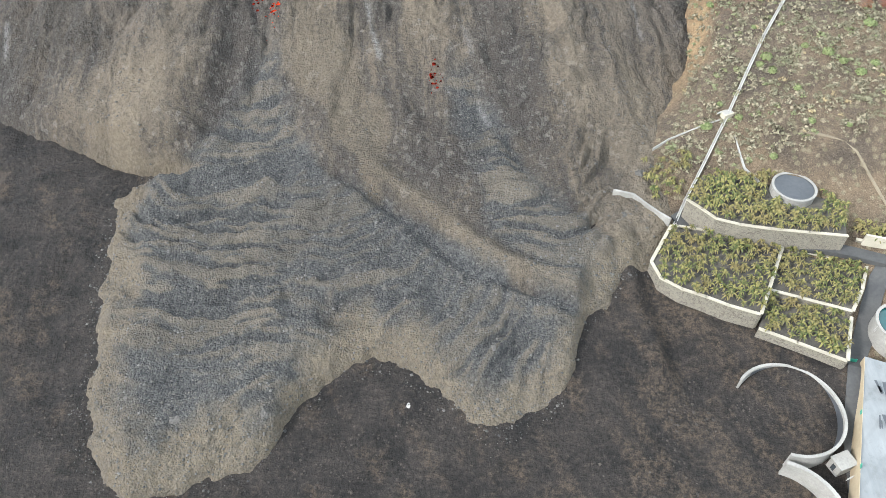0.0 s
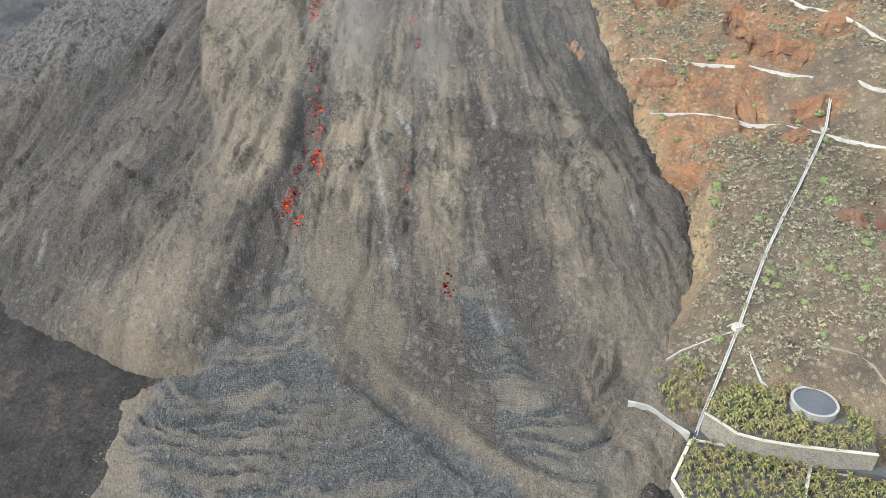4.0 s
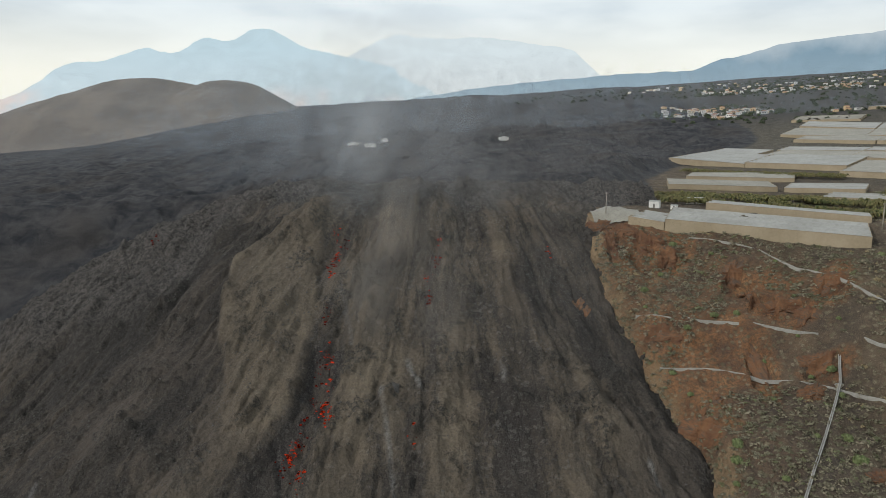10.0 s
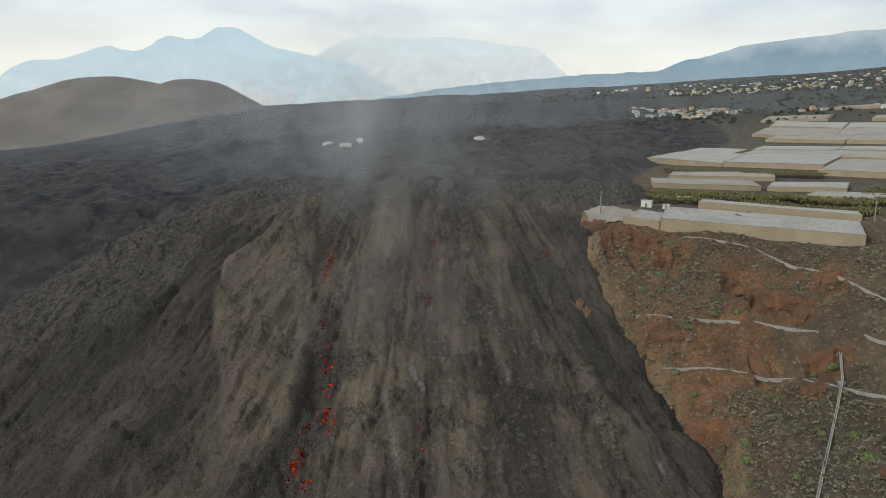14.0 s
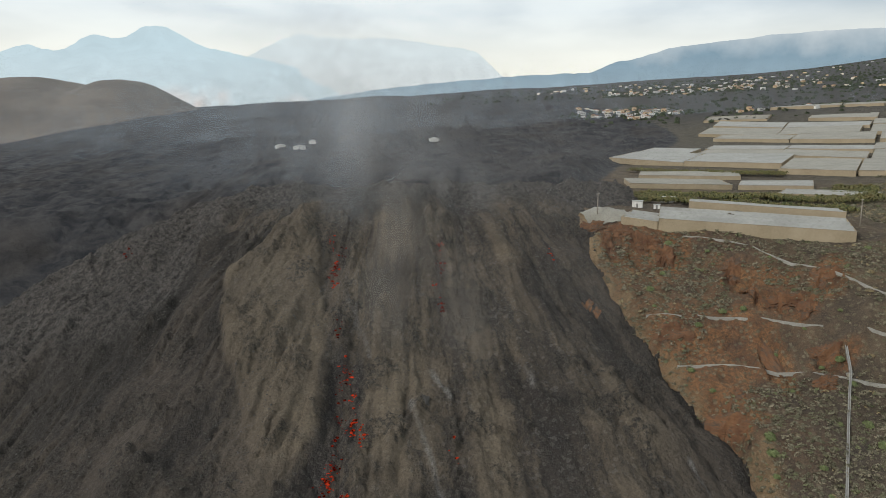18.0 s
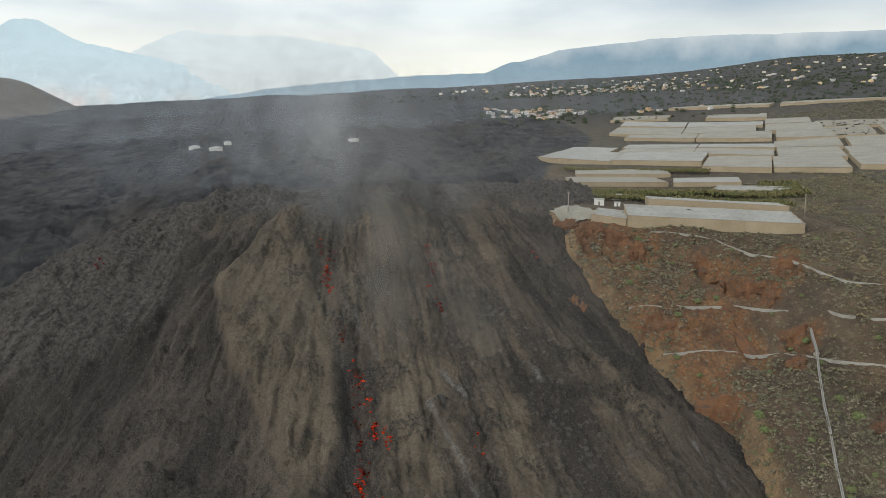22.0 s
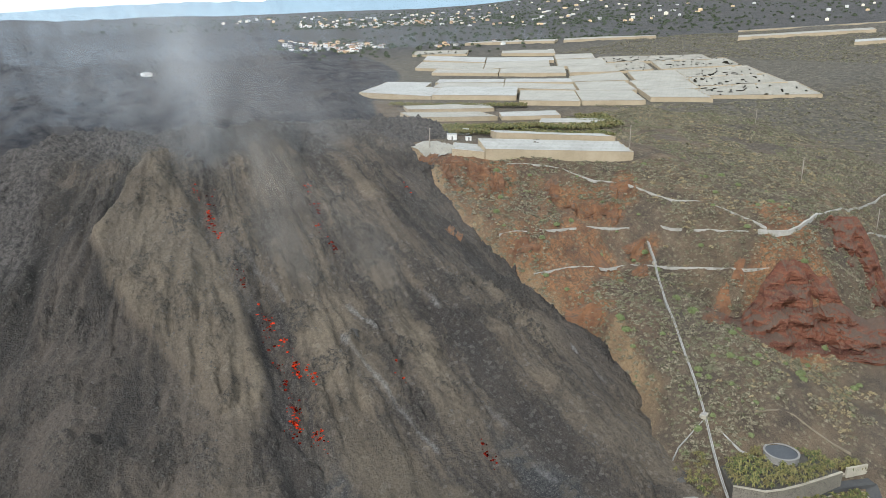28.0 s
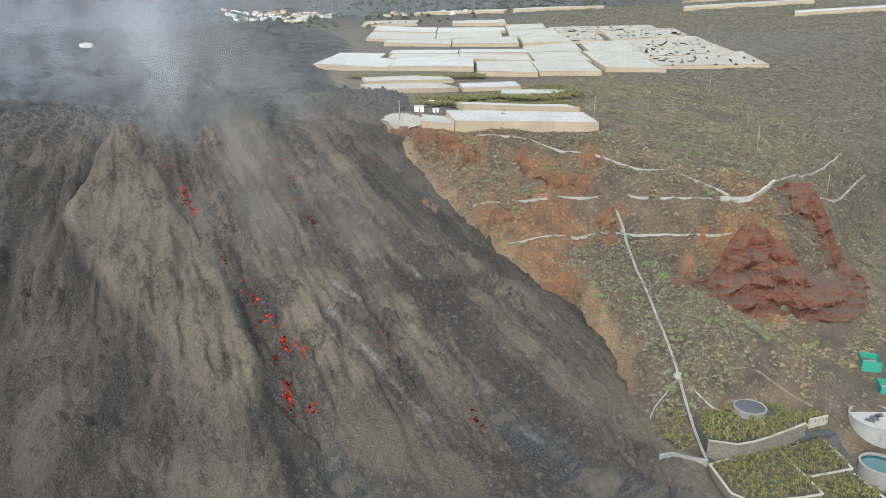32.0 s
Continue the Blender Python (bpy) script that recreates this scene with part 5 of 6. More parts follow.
tree_rng = np.random.default_rng(12)
tree_shape, tree_faces = tuft_shapes(5, 60, 14, 1.0)
spots = []
for tcx, tcy, trx, tr_y, tn in ((440, 1310, 110, 130, 150), (800, 1930, 220, 150, 200), (1060, 1900, 240, 170, 180), (1180, 1560, 200, 180, 160), (1400, 1700, 420, 400, 250), (900, 1250, 600, 300, 500), (1700, 1900, 1100, 900, 1500), (700, 2300, 600, 500, 500)):
    ta, trr = tree_rng.uniform(0, 2 * np.pi, tn), np.sqrt(tree_rng.uniform(0, 1, tn))
    tx, ty = tcx + trx * trr * np.cos(ta), tcy + tr_y * trr * np.sin(ta)
    spots.append(np.stack([tx, ty, base_height(tx, ty), tree_rng.uniform(4, 9, tn), ta, np.ones(tn)], 1))
scatter_mesh("town_trees", tree_shape, tree_faces, np.concatenate(spots), M_TREE, "dark green trees between the houses of the town", "trees")

# ---- terraced banana plots at the foot of the cliff ----


def terrace(poly, z, walled, label, thick=0.6):
    """A plot of soil held by stone walls along the numbered sides of its plan."""
    cx, cy = sum(p[0] for p in poly) / len(poly), sum(p[1] for p in poly) / len(poly)
    root = anchor("terrace", label, "terrace", "banana terraces", at=(cx, cy, z - 4))
    part("soil", prism(poly, z - 8, z), M_SOIL, root)
    for k in walled:
        p, q = Vector(poly[k]), Vector(poly[(k + 1) % len(poly)])
        d = (q - p).normalized()
        out = Vector((d.y, -d.x))
        if out.dot(Vector((cx, cy)) - p) > 0:
            out = -out
        a, b = p + out * thick / 2 - d * 0.15, q + out * thick / 2 + d * 0.15
        wall = part("stone_wall", slab(a, b, thick, z - 9, z + 0.35, z - 9, z + 0.35), M_STONE, root)
        part("coping", slab(a + out * 0.05, b + out * 0.05, thick + 0.25, z + 0.35, z + 0.6, z + 0.35, z + 0.6), M_CREAM, wall)
    return root


PLOT_A = [(66.6, 140), (69.6, 136.5), (72.4, 132.8), (78, 130.6), (85.5, 129), (95, 127.6), (104.4, 126.3), (107.8, 136), (101, 146), (92, 149.5), (82, 150), (73, 150)]
PLOT_B = [(54.7, 122.8), (56, 117.3), (60.5, 113.8), (65.8, 111.3), (70.8, 108.5), (77.5, 105.8), (90, 128.0), (77, 132.7), (62.7, 135.6)]
PLOT_C = [(83.4, 114.4), (101.2, 107.6), (106, 114), (110.5, 122.2), (91.4, 128.1)]
PLOT_D = [(77.6, 103.4), (85.5, 99.2), (95.2, 94), (101.0, 106.6), (83.2, 113.4)]
PLOT_E = [(109.5, 128.8), (119, 125.5), (121, 134), (111, 137)]
terrace(PLOT_A, 16.6, (0, 1, 2, 3, 4, 5), "stone-walled plot of yellow-green banana plants below the hillside")
terrace(PLOT_B, 10.6, (0, 1, 2, 3, 4, 5, 6, 7, 8), "stone-walled banana plot at the edge of the lava")
terrace(PLOT_C, 9.3, (0, 1, 2, 3), "stone-walled banana plot beside the road")
terrace(PLOT_D, 7.8, (0, 1, 2), "lowest stone-walled banana plot above the reservoir")
terrace(PLOT_E, 12.6, (0,), "small banana plot beside a concrete wall")


def inside_poly(x, y, poly):
    hit = False
    for (ax, ay), (bx, by) in zip(poly, poly[1:] + poly[:1]):
        if (ay > y) != (by > y) and x < (bx - ax) * (y - ay) / (by - ay) + ax:
            hit = not hit
    return hit


def banana_leaf(bm, azim, length, rise, droop, width):
    """One arching blade of five joints."""
    c, s = math.cos(azim), math.sin(azim)
    rows = []
    for k in range(6):
        t = k / 5
        r = length * t
        z = 1.7 + rise * math.sin(min(1.0, t * 1.25) * math.pi * 0.62) - droop * t * t
        w = width * math.sin(math.pi * (0.12 + 0.86 * t)) * 0.5 + 0.03
        rows.append([bm.verts.new((c * r - s * o, s * r + c * o, z + lift)) for o, lift in ((-w, -0.12), (0, 0.05), (w, -0.12))])
    for a, b in zip(rows, rows[1:]):
        bm.faces.new((a[0], a[1], b[1], b[0]))
        bm.faces.new((a[1], a[2], b[2], b[1]))


def banana_template(seed):
    rng = random.Random(seed)
    crown = bmesh.new()
    for k in range(10):
        banana_leaf(crown, k * 2.4 + rng.uniform(-0.3, 0.3), rng.uniform(1.2, 1.9), rng.uniform(0.9, 1.9), rng.uniform(0.5, 1.5), rng.uniform(0.4, 0.55))
    root = part("banana_plant", tube([(0, 0, -0.1), (0.03, 0, 0.9), (0.0, 0.02, 1.9)], [0.17, 0.14, 0.08], 6), M_STEM)
    part("leaf_crown", crown, M_LEAF, root)
    return tagged(root, "banana plant with yellow-green arching leaves in a terrace", "banana plant", "banana plants on the terraces")


def plant_bananas():
    rng = random.Random(9)
    spots = []
    for poly, z, gap in ((PLOT_D, 7.8, 2.1), (PLOT_B, 10.6, 2.15), (PLOT_C, 9.3, 2.1), (PLOT_A, 16.6, 1.95), (PLOT_E, 12.6, 1.95)):
        xs, ys = [p[0] for p in poly], [p[1] for p in poly]
        y = min(ys)
        while y < max(ys):
            x = min(xs)
            while x < max(xs):
                px, py = x + rng.uniform(-0.7, 0.7), y + rng.uniform(-0.7, 0.7)
                if inside_poly(px, py, poly) and math.hypot(px - 95.5, py - 142.5) > 7.3:
                    spots.append((px, py, z))
                x += gap
            y += gap
    kinds = [banana_template(k) for k in range(4)]
    first = spots[:290]
    for k, (x, y, z) in enumerate(first):
        m = pose(x, y, z, rng.uniform(-6, 6), rng.uniform(-6, 6), rng.uniform(0, 360)) @ Matrix.Scale(rng.uniform(0.6, 0.95), 4)
        if k > 3:
            copy_thing(kinds[k % 4], m)
    for ob, (x, y, z) in zip(kinds, first):
        ob.matrix_basis = pose(x, y, z)
    crown = np.array([v.co[:] for v in kinds[0].children[0].data.vertices])
    faces = np.array([p.vertices[:] for p in kinds[0].children[0].data.polygons])
    rest = [(x, y, z, rng.uniform(0.65, 1.0), rng.uniform(0, 6.3), 1.0) for x, y, z in spots[290:]]
    for _ in range(34):
        x, y = rng.uniform(56, 71), rng.uniform(143, 157)
        if x > 52 + (157 - y) * 0.6:
            rest.append((x, y, land(x, y), rng.uniform(0.6, 1.0), rng.uniform(0, 6.3), 0.9))
    scatter_mesh("banana_leaves", crown, faces, rest, M_LEAF, "rows of banana plants on the upper terraces", "banana plants")
    high = []
    for x0, y0, x1, y1, deep in ((100, 366, 200, 330, 30), (105, 405, 196, 378, 24), (170, 575, 255, 490, 16), (230, 400, 250, 385, 30), (150, 395, 235, 360, 22)):
        d = Vector((x1 - x0, y1 - y0))
        n = Vector((-d.y, d.x)).normalized()
        for a in range(int(d.length / 2.6)):
            for b in range(int(deep / 2.6)):
                p = Vector((x0, y0)) + d.normalized() * (a * 2.6 + rng.uniform(-0.8, 0.8)) + n * (b * 2.6 + rng.uniform(-0.8, 0.8))
                high.append((p.x, p.y, land(p.x, p.y) - 0.2, rng.uniform(0.9, 1.35), rng.uniform(0, 6.3), 1.0))
    scatter_mesh("banana_field", crown, faces, high, M_LEAF, "olive banana fields between the greenhouses", "banana plants")


plant_bananas()


def ribbon(name, line, width, material, label, category, lift=0.12, gap=2.0):
    """A road that follows the ground."""
    pts = resample([(x, y, 0) for x, y in line], gap)
    bm = bmesh.new()
    rows = []
    for i, p in enumerate(pts):
        d = (pts[min(i + 1, len(pts) - 1)] - pts[max(i - 1, 0)]).normalized()
        o = Vector((-d.y, d.x, 0)) * width / 2
        z = max(land(*(p + o * k).xy) for k in (-1, -0.5, 0, 0.5, 1)) + lift
        rows.append([bm.verts.new((q.x, q.y, zz)) for q, zz in ((p + o, z - 1.4), (p + o, z), (p - o, z), (p - o, z - 1.4))])
    for a, b in zip(rows, rows[1:]):
        for k in range(3):
            bm.faces.new((a[k], a[k + 1], b[k + 1], b[k]))
    return tagged(part(name, bm, material), label, category, kind="structure")


ribbon("road", [(64.5, 140.5), (68.5, 135), (78, 131.8), (90, 130), (101, 127.4), (108, 125.2), (117, 122)], 3.6, M_ASPHALT, "dark ash-covered lane between banana terraces", "road")
ribbon("road", [(116, 122), (112.5, 118), (108, 110), (104, 102), (100, 96), (97, 88), (94, 78), (91, 66), (88, 52)], 4.4, M_ASPHALT, "dark ash-covered road past the reservoir", "road")


def wall_line(name, line, width, height, material, label, category, gap=5.0, foot=1.0, surf=land, broken=0.0, seed=1):
    """A low wall or channel laid in pieces along the ground."""
    pts = resample([(x, y, 0) for x, y in line], gap)
    root = anchor(name, label, category, at=(pts[0].x, pts[0].y, surf(pts[0].x, pts[0].y)))
    rng = random.Random(seed)
    level = [surf(p.x, p.y) for p in pts]
    level = [0.5 * level[k] + 0.5 * sum(level[max(0, k - 2):k + 3]) / len(level[max(0, k - 2):k + 3]) + 0.15 for k in range(len(level))]
    for a, b, za, zb in zip(pts, pts[1:], level, level[1:]):
        if rng.random() < broken:
            continue
        part("segment", slab(a.xy, b.xy, width * rng.uniform(0.85, 1.15), za - foot, za + height, zb - foot, zb + height), material, root)
    return root


wall_line("concrete_wall", [(47.5, 145.5), (53, 144.4), (57, 141), (62.3, 137)], 0.7, 3.2, M_CONCRETE, "curved concrete wall half buried by lava rubble", "wall", 2.2, 3.0)
wall_line("concrete_wall", [(110.5, 127.6), (114, 126.6), (119, 125.2)], 0.6, 3.4, M_CREAM, "short pale concrete wall at the lane", "wall", 3.0, 2.0)


def round_tank(cx, cy, r, z0, z1, wall, filling, level, label, thick=0.45):
    root = anchor("round_tank", label, "water tank", at=(cx, cy, z0))
    shell = part("tank_wall", arc_wall(cx, cy, r, thick, z0 - 3, z1, 0, 360), wall, root)
    part("rim", arc_wall(cx, cy, r + 0.12, thick + 0.24, z1, z1 + 0.18, 0, 360), M_CONCRETE, shell)
    for k in range(5):
        part("rung", boxed((cx - r - 0.12, cy - 0.3, z1 - 0.3 - 0.45 * k), (0.1, 0.5, 0.06)), M_PIPE, shell)
    part("filling", disc(cx, cy, r - thick + 0.02, level), filling, root)
    return root


round_tank(95.5, 142.5, 5.8, 16.6, 19.0, M_CONCRETE, M_TARP, 18.85, "round white tank with a black cover among banana plants")
round_tank(112.5, 103, 6.6, 6, 9.6, M_CONCRETE, M_WATER, 8.9, "round concrete pond filled with teal water")
white_pond = round_tank(135, 114, 10.0, 7, 14.5, M_FILM, M_FILM, 13.6, "large white-lined round pond with a torn cover")
for k in range(7):
    part("torn_cover", boxed((131 + k * 1.3, 115.5 + 0.5 * math.sin(k * 2.2), 13.75), (1.0, 3.2, 0.16), 0.3 + 0.15 * k, 0.03), M_TARP, white_pond, "black torn cover strip")


def buried_reservoir():
    """A round basin that the black cinders have half filled."""
    root = anchor("reservoir", "round concrete basin half filled with black cinder", "reservoir", at=(80, 83.5, 0))
    part("basin_wall", arc_wall(80, 83.5, 12.2, 0.55, -4, 4.0, -108, 140, 72), M_CONCRETE, root, smooth=False)
    part("rim", arc_wall(80, 83.5, 12.3, 0.7, 4.0, 4.2, -108, 140, 72), M_CONCRETE, root)
    part("liner", arc_wall(80, 83.5, 11.6, 0.08, -4, 3.4, -60, 120, 60), M_TARP, root)
    second = anchor("reservoir", "white curved wall of a second buried basin", "reservoir", at=(71, 58, 0))
    part("basin_wall", arc_wall(71.5, 58.6, 12.6, 0.6, -5, 3.6, 5, 74, 40), M_CONCRETE, second)
    part("rim", arc_wall(71.5, 58.6, 12.75, 0.9, 3.6, 3.85, 5, 74, 40), M_CONCRETE, second)
    pump = anchor("pump_house", "low grey concrete valve house between the basins", "pump house", at=(88, 70, 0))
    part("wall", boxed((88.3, 71.3, 0.8), (4.2, 3.2, 3.6), 0.35, 0.06), M_CONCRETE, pump)
    part("roof", boxed((88.3, 71.3, 2.72), (4.7, 3.7, 0.22), 0.35, 0.05), M_CONCRETE, pump)
    part("door", boxed((86.2, 70.6, 0.9), (0.1, 0.9, 1.9), 0.35), M_GLASS, pump)
    for k in range(3):
        part("fence_rail", tube([(88, 67.6, 0.6 + 0.5 * k), (90.6, 68.6, 0.6 + 0.5 * k)], 0.06, 5), M_WHITE, pump)


buried_reservoir()


def big_white_greenhouse():
    root = greenhouse((84, 54), (121, 39), 45, 6.2, M_FILM_TORN, "large greenhouse with torn white plastic roof beside the road", 3, posts=0)
    rng = random.Random(3)
    for k in range(26):
        u, v = rng.uniform(2.5, 14), rng.uniform(4, 42)
        x, y = 84 + 0.927 * u + 0.375 * v, 54 - 0.375 * u + 0.927 * v
        top = max(o.bound_box[6][2] for o in root.children if o.name.startswith("roof_film")) + 0.0
        part("tear", boxed((x, y, top + 0.12), (rng.uniform(0.3, 0.8), rng.uniform(1.5, 4.5), 0.05), rng.uniform(-0.6, 0.1)), M_TARP, root)
    for v in (4, 16, 30):
        part("green_patch", boxed((84 + 0.375 * v - 0.12, 54 + 0.927 * v, 5.2), (0.12, 0.9, 0.9), -0.38), M_GREEN_NET, root)


big_white_greenhouse()
tagged(part("net_panel", boxed((97.4, 96.2, 4.6), (5.2, 0.12, 1.6), -0.1), M_GREEN_NET), "green net panel across the road", "net")
tagged(part("net_panel", boxed((84.2, 99.0, 3.4), (1.3, 0.2, 1.8), -0.5), M_GREEN_NET), "green panel on a stone wall", "net")


def shade_house(x, y, w, d, turn):
    z = land(x, y)
    root = anchor("shade_house", "green net shade house with an open top", "shade house", "green shade houses", at=(x, y, z))
    c, s = math.cos(turn), math.sin(turn)
    for ox, oy, sx, sy in ((0, -d / 2, w, 0.15), (0, d / 2, w, 0.15), (-w / 2, 0, 0.15, d), (w / 2, 0, 0.15, d)):
        part("net_wall", boxed((x + ox * c - oy * s, y + ox * s + oy * c, z + 1.2), (sx, sy, 4.6), turn), M_GREEN_NET, root)
    part("floor", boxed((x, y, z + 0.4), (w - 0.3, d - 0.3, 0.8), turn), M_CONCRETE, root)


shade_house(168, 133, 9, 7, 0.6)
shade_house(157, 121, 8, 6, 0.6)

# ---- pipes, channels, poles and rocks on the hillside ----


def pipeline(line):
    pts = resample([(x, y, 0) for x, y in line], 6)
    level = [land(p.x, p.y) for p in pts]
    level = [sum(level[max(0, k - 1):k + 2]) / len(level[max(0, k - 1):k + 2]) + 0.2 for k in range(len(level))]
    root = anchor("pipeline", "pair of pale water pipes on a concrete bed down the hillside", "pipeline", at=(pts[0].x, pts[0].y, land(pts[0].x, pts[0].y)))
    for side in (-0.3, 0.3):
        row = []
        for i, p in enumerate(pts):
            d = (pts[min(i + 1, len(pts) - 1)] - pts[max(i - 1, 0)]).normalized()
            o = Vector((-d.y, d.x, 0)) * side
            row.append((p.x + o.x, p.y + o.y, level[i] + 0.62))
        pipe = part("pipe", tube(row, 0.12, 8), M_PIPE, root, smooth=True)
        for a, b in zip(row[::2], row[1::2]):
            d = (Vector(b) - Vector(a)).normalized() * 0.15
            part("collar", tube([Vector(a) - d, Vector(a) + d], 0.22, 8), M_CONCRETE, pipe)
    for p, q, zp, zq in zip(pts, pts[1:], level, level[1:]):
        part("bed", slab(p.xy, q.xy, 0.5, zp - 1.5, zp + 0.42, zq - 1.5, zq + 0.42), M_CONCRETE, root)
    return root


pipeline([(131.5, 246), (126.2, 232), (110, 208.6), (93.4, 184.4), (81, 164), (67.5, 143.5), (60, 130.5)])


def valve_box(x, y, w):
    z = land(x, y)
    root = anchor("valve_box", "white concrete valve box where pipes meet", "valve box", at=(x, y, z))
    part("body", boxed((x, y, z + 0.1), (w, w * 0.7, 1.4), 0.4, 0.06), M_CREAM, root)
    part("lid", boxed((x, y, z + 0.87), (w * 0.8, w * 0.5, 0.14), 0.4, 0.04), M_CONCRETE, root)
    part("outlet", tube([(x - w * 0.5, y, z + 0.9), (x - w * 0.9, y - 0.6, z + 0.7)], 0.18, 8), M_PIPE, root)


valve_box(80.8, 164.3, 3.4)
valve_box(126.2, 232.2, 2.2)
C_CH, L_CH = "water channel", "pale concrete water channel along the hillside"
wall_line("water_channel", [(95.4, 305.4), (107, 299), (119.8, 291), (133.6, 274), (141.5, 262.4), (147.4, 247), (156.2, 231.7), (164, 216.2), (166.7, 205)], 0.36, 0.35, M_LIME, L_CH, C_CH)
wall_line("water_channel", [(66, 270.6), (73, 268), (84, 264), (105.6, 256.7), (125.7, 248.5)], 0.42, 0.4, M_LIME, "broken pale concrete water channel along the hillside", C_CH, broken=0.12, seed=4)
wall_line("water_channel", [(137, 240), (145.6, 227.6), (153.5, 218.5), (161, 210)], 0.38, 0.4, M_LIME, "broken pale concrete water channel along the hillside", C_CH, broken=0.1, seed=6)
wall_line("water_channel", [(71, 251), (76, 249.2), (85.2, 246.5), (98, 242.3), (104, 240.3), (123, 232.2), (131.6, 227.6), (140, 219), (147, 211.6), (153, 204.4), (160, 197)], 0.38, 0.4, M_LIME, L_CH, C_CH)
wall_line("water_channel", [(80.4, 163.5), (72, 162.2), (65.4, 161.9), (60.9, 160.2)], 0.26, 0.4, M_PIPE, "thin pale pipe leading off a valve box", "pipe", 3)
wall_line("water_channel", [(81.9, 161.8), (83.2, 156), (84.6, 150.8), (88, 146.6)], 0.26, 0.4, M_PIPE, "thin pale pipe leading to the round tank", "pipe", 3)
wall_line("footpath", [(99, 156.6), (110, 153), (113, 150), (117.8, 140.6), (121, 132)], 0.6, 0.15, M_PATH, "narrow tan footpath edged with stones", "path", 3)
wall_line("retaining_wall", [(163.5, 207), (168, 203), (174, 199), (181, 198.5), (190, 199.5), (199, 201.5)], 1.0, 1.6, M_LIME, "crooked white retaining wall on the brow", "wall", 3.5, 3.0)
wall_line("water_channel", [(199, 201.5), (222, 206), (250, 212), (285, 221), (330, 232)], 0.7, 0.6, M_LIME, L_CH, C_CH)
wall_line("water_channel", [(236, 198), (262, 203), (300, 212), (340, 220)], 0.7, 0.5, M_LIME, L_CH, C_CH)
wall_line("footpath", [(186, 186), (196, 182), (204, 180), (212, 180)], 0.6, 0.15, M_PATH, "narrow pale path across red cinder", "path", 3)
wall_line("footpath", [(300, 310), (330, 285), (360, 270), (420, 262)], 0.8, 0.15, M_PATH, "faint pale footpath over the scrub plateau", "path", 6)


def utility_pole(x, y, h, z=None):
    z = land(x, y) if z is None else z
    root = anchor("utility_pole", "weathered wooden utility pole with a crossarm", "utility pole", "utility poles", at=(x, y, z))
    part("pole", tube([(x, y, z - 1), (x, y, z + h * 0.5), (x, y, z + h)], [0.28, 0.24, 0.18], 8), M_WOOD, root, smooth=True)
    arm = part("crossarm", boxed((x, y, z + h - 0.6), (1.9, 0.16, 0.18), 0.5, 0.02), M_WOOD, root)
    for k in (-0.8, 0, 0.8):
        part("insulator", tube([(x + k * 0.88, y + k * 0.48, z + h - 0.5), (x + k * 0.88, y + k * 0.48, z + h - 0.2)], 0.07, 6), M_WHITE, arm)


for ux, uy, uh in ((64, 329, 11.5), (170.5, 294.5, 12), (237, 234.5, 12), (262, 205, 12), (330, 330, 11)):
    utility_pole(ux, uy, uh)


def red_cliff(foot, brow, crown, label, nu=190, nv=52):
    """A layered outcrop of red cinder: a broken face between its foot and its brow."""
    u = np.linspace(0, len(foot) - 1.001, nu)
    fx, fy = curve(u, [(i, p[0]) for i, p in enumerate(foot)]), curve(u, [(i, p[1]) for i, p in enumerate(foot)])
    bx, by = curve(u, [(i, p[0]) for i, p in enumerate(brow)]), curve(u, [(i, p[1]) for i, p in enumerate(brow)])
    fz, bz = base_height(fx, fy) - 2.0, base_height(bx, by) + 0.3 + 1.4 * rough(u * 40, u * 0, 22, 4, 90)
    bz = bz + 11.0 * np.abs(rough(u * 14, u * 0, 26, 4, 91, 0.5)) - 1.5 + curve(u, list(enumerate(crown)))
    tx, ty = np.gradient(fx), np.gradient(fy)
    ln = np.hypot(tx, ty)
    ox, oy = ty / ln, -tx / ln
    verts = []
    for j in range(nv):
        v = j / (nv - 1)
        tread = v * 4.2 + 1.5 * rough(u * 14, u * 0, 30, 3, 92)
        ledge = (np.floor(tread) + step(tread - np.floor(tread), 0.62, 1.0) + 0.15) / 4.4
        lean = np.clip(0.35 * v ** 1.5 + 0.65 * ledge, 0, 1) * (1 - step(v, 0.9, 1.0)) + v * step(v, 0.9, 1.0)
        z = fz + (bz - fz) * v
        out = 6.0 * rough(u * 14, z * 0.9, 20, 5, 93, 0.62) + 1.4 * np.round(np.sin(z * 0.75 + 2 * rough(u * 14, z, 30, 2, 95)), 0) * 0.6 + 2.0 * rough(u * 30, z * 0.2, 10, 3, 97) - 2.4 * np.abs(rough(u * 24, z * 1.5, 8, 4, 96, 0.62)) - 3.0 * np.maximum(0, 0.16 - np.abs(rough(u * 16 + 0.15 * z, z * 0.1, 13, 2, 94))) / 0.16
        fade = math.sin(math.pi * min(1, v * 1.05)) ** 0.5
        x = fx + (bx - fx) * lean + ox * out * fade
        y = fy + (by - fy) * lean + oy * out * fade
        verts.append(np.stack([x, y, z + 0.5 * rough(u * 20, z, 5, 2, 99)], -1))
    back = np.stack([bx - ox * 5, by - oy * 5, bz - 4.5], -1)
    verts = np.concatenate(verts + [back])
    idx = np.arange(nu * (nv + 1)).reshape(nv + 1, nu)
    quads = np.stack([idx[:-1, :-1], idx[:-1, 1:], idx[1:, 1:], idx[1:, :-1]], -1).reshape(-1, 4)
    cliff = raw("cinder_cliff", verts, quads, M_RED_ROCK)
    tagged(cliff, label, "cliff")


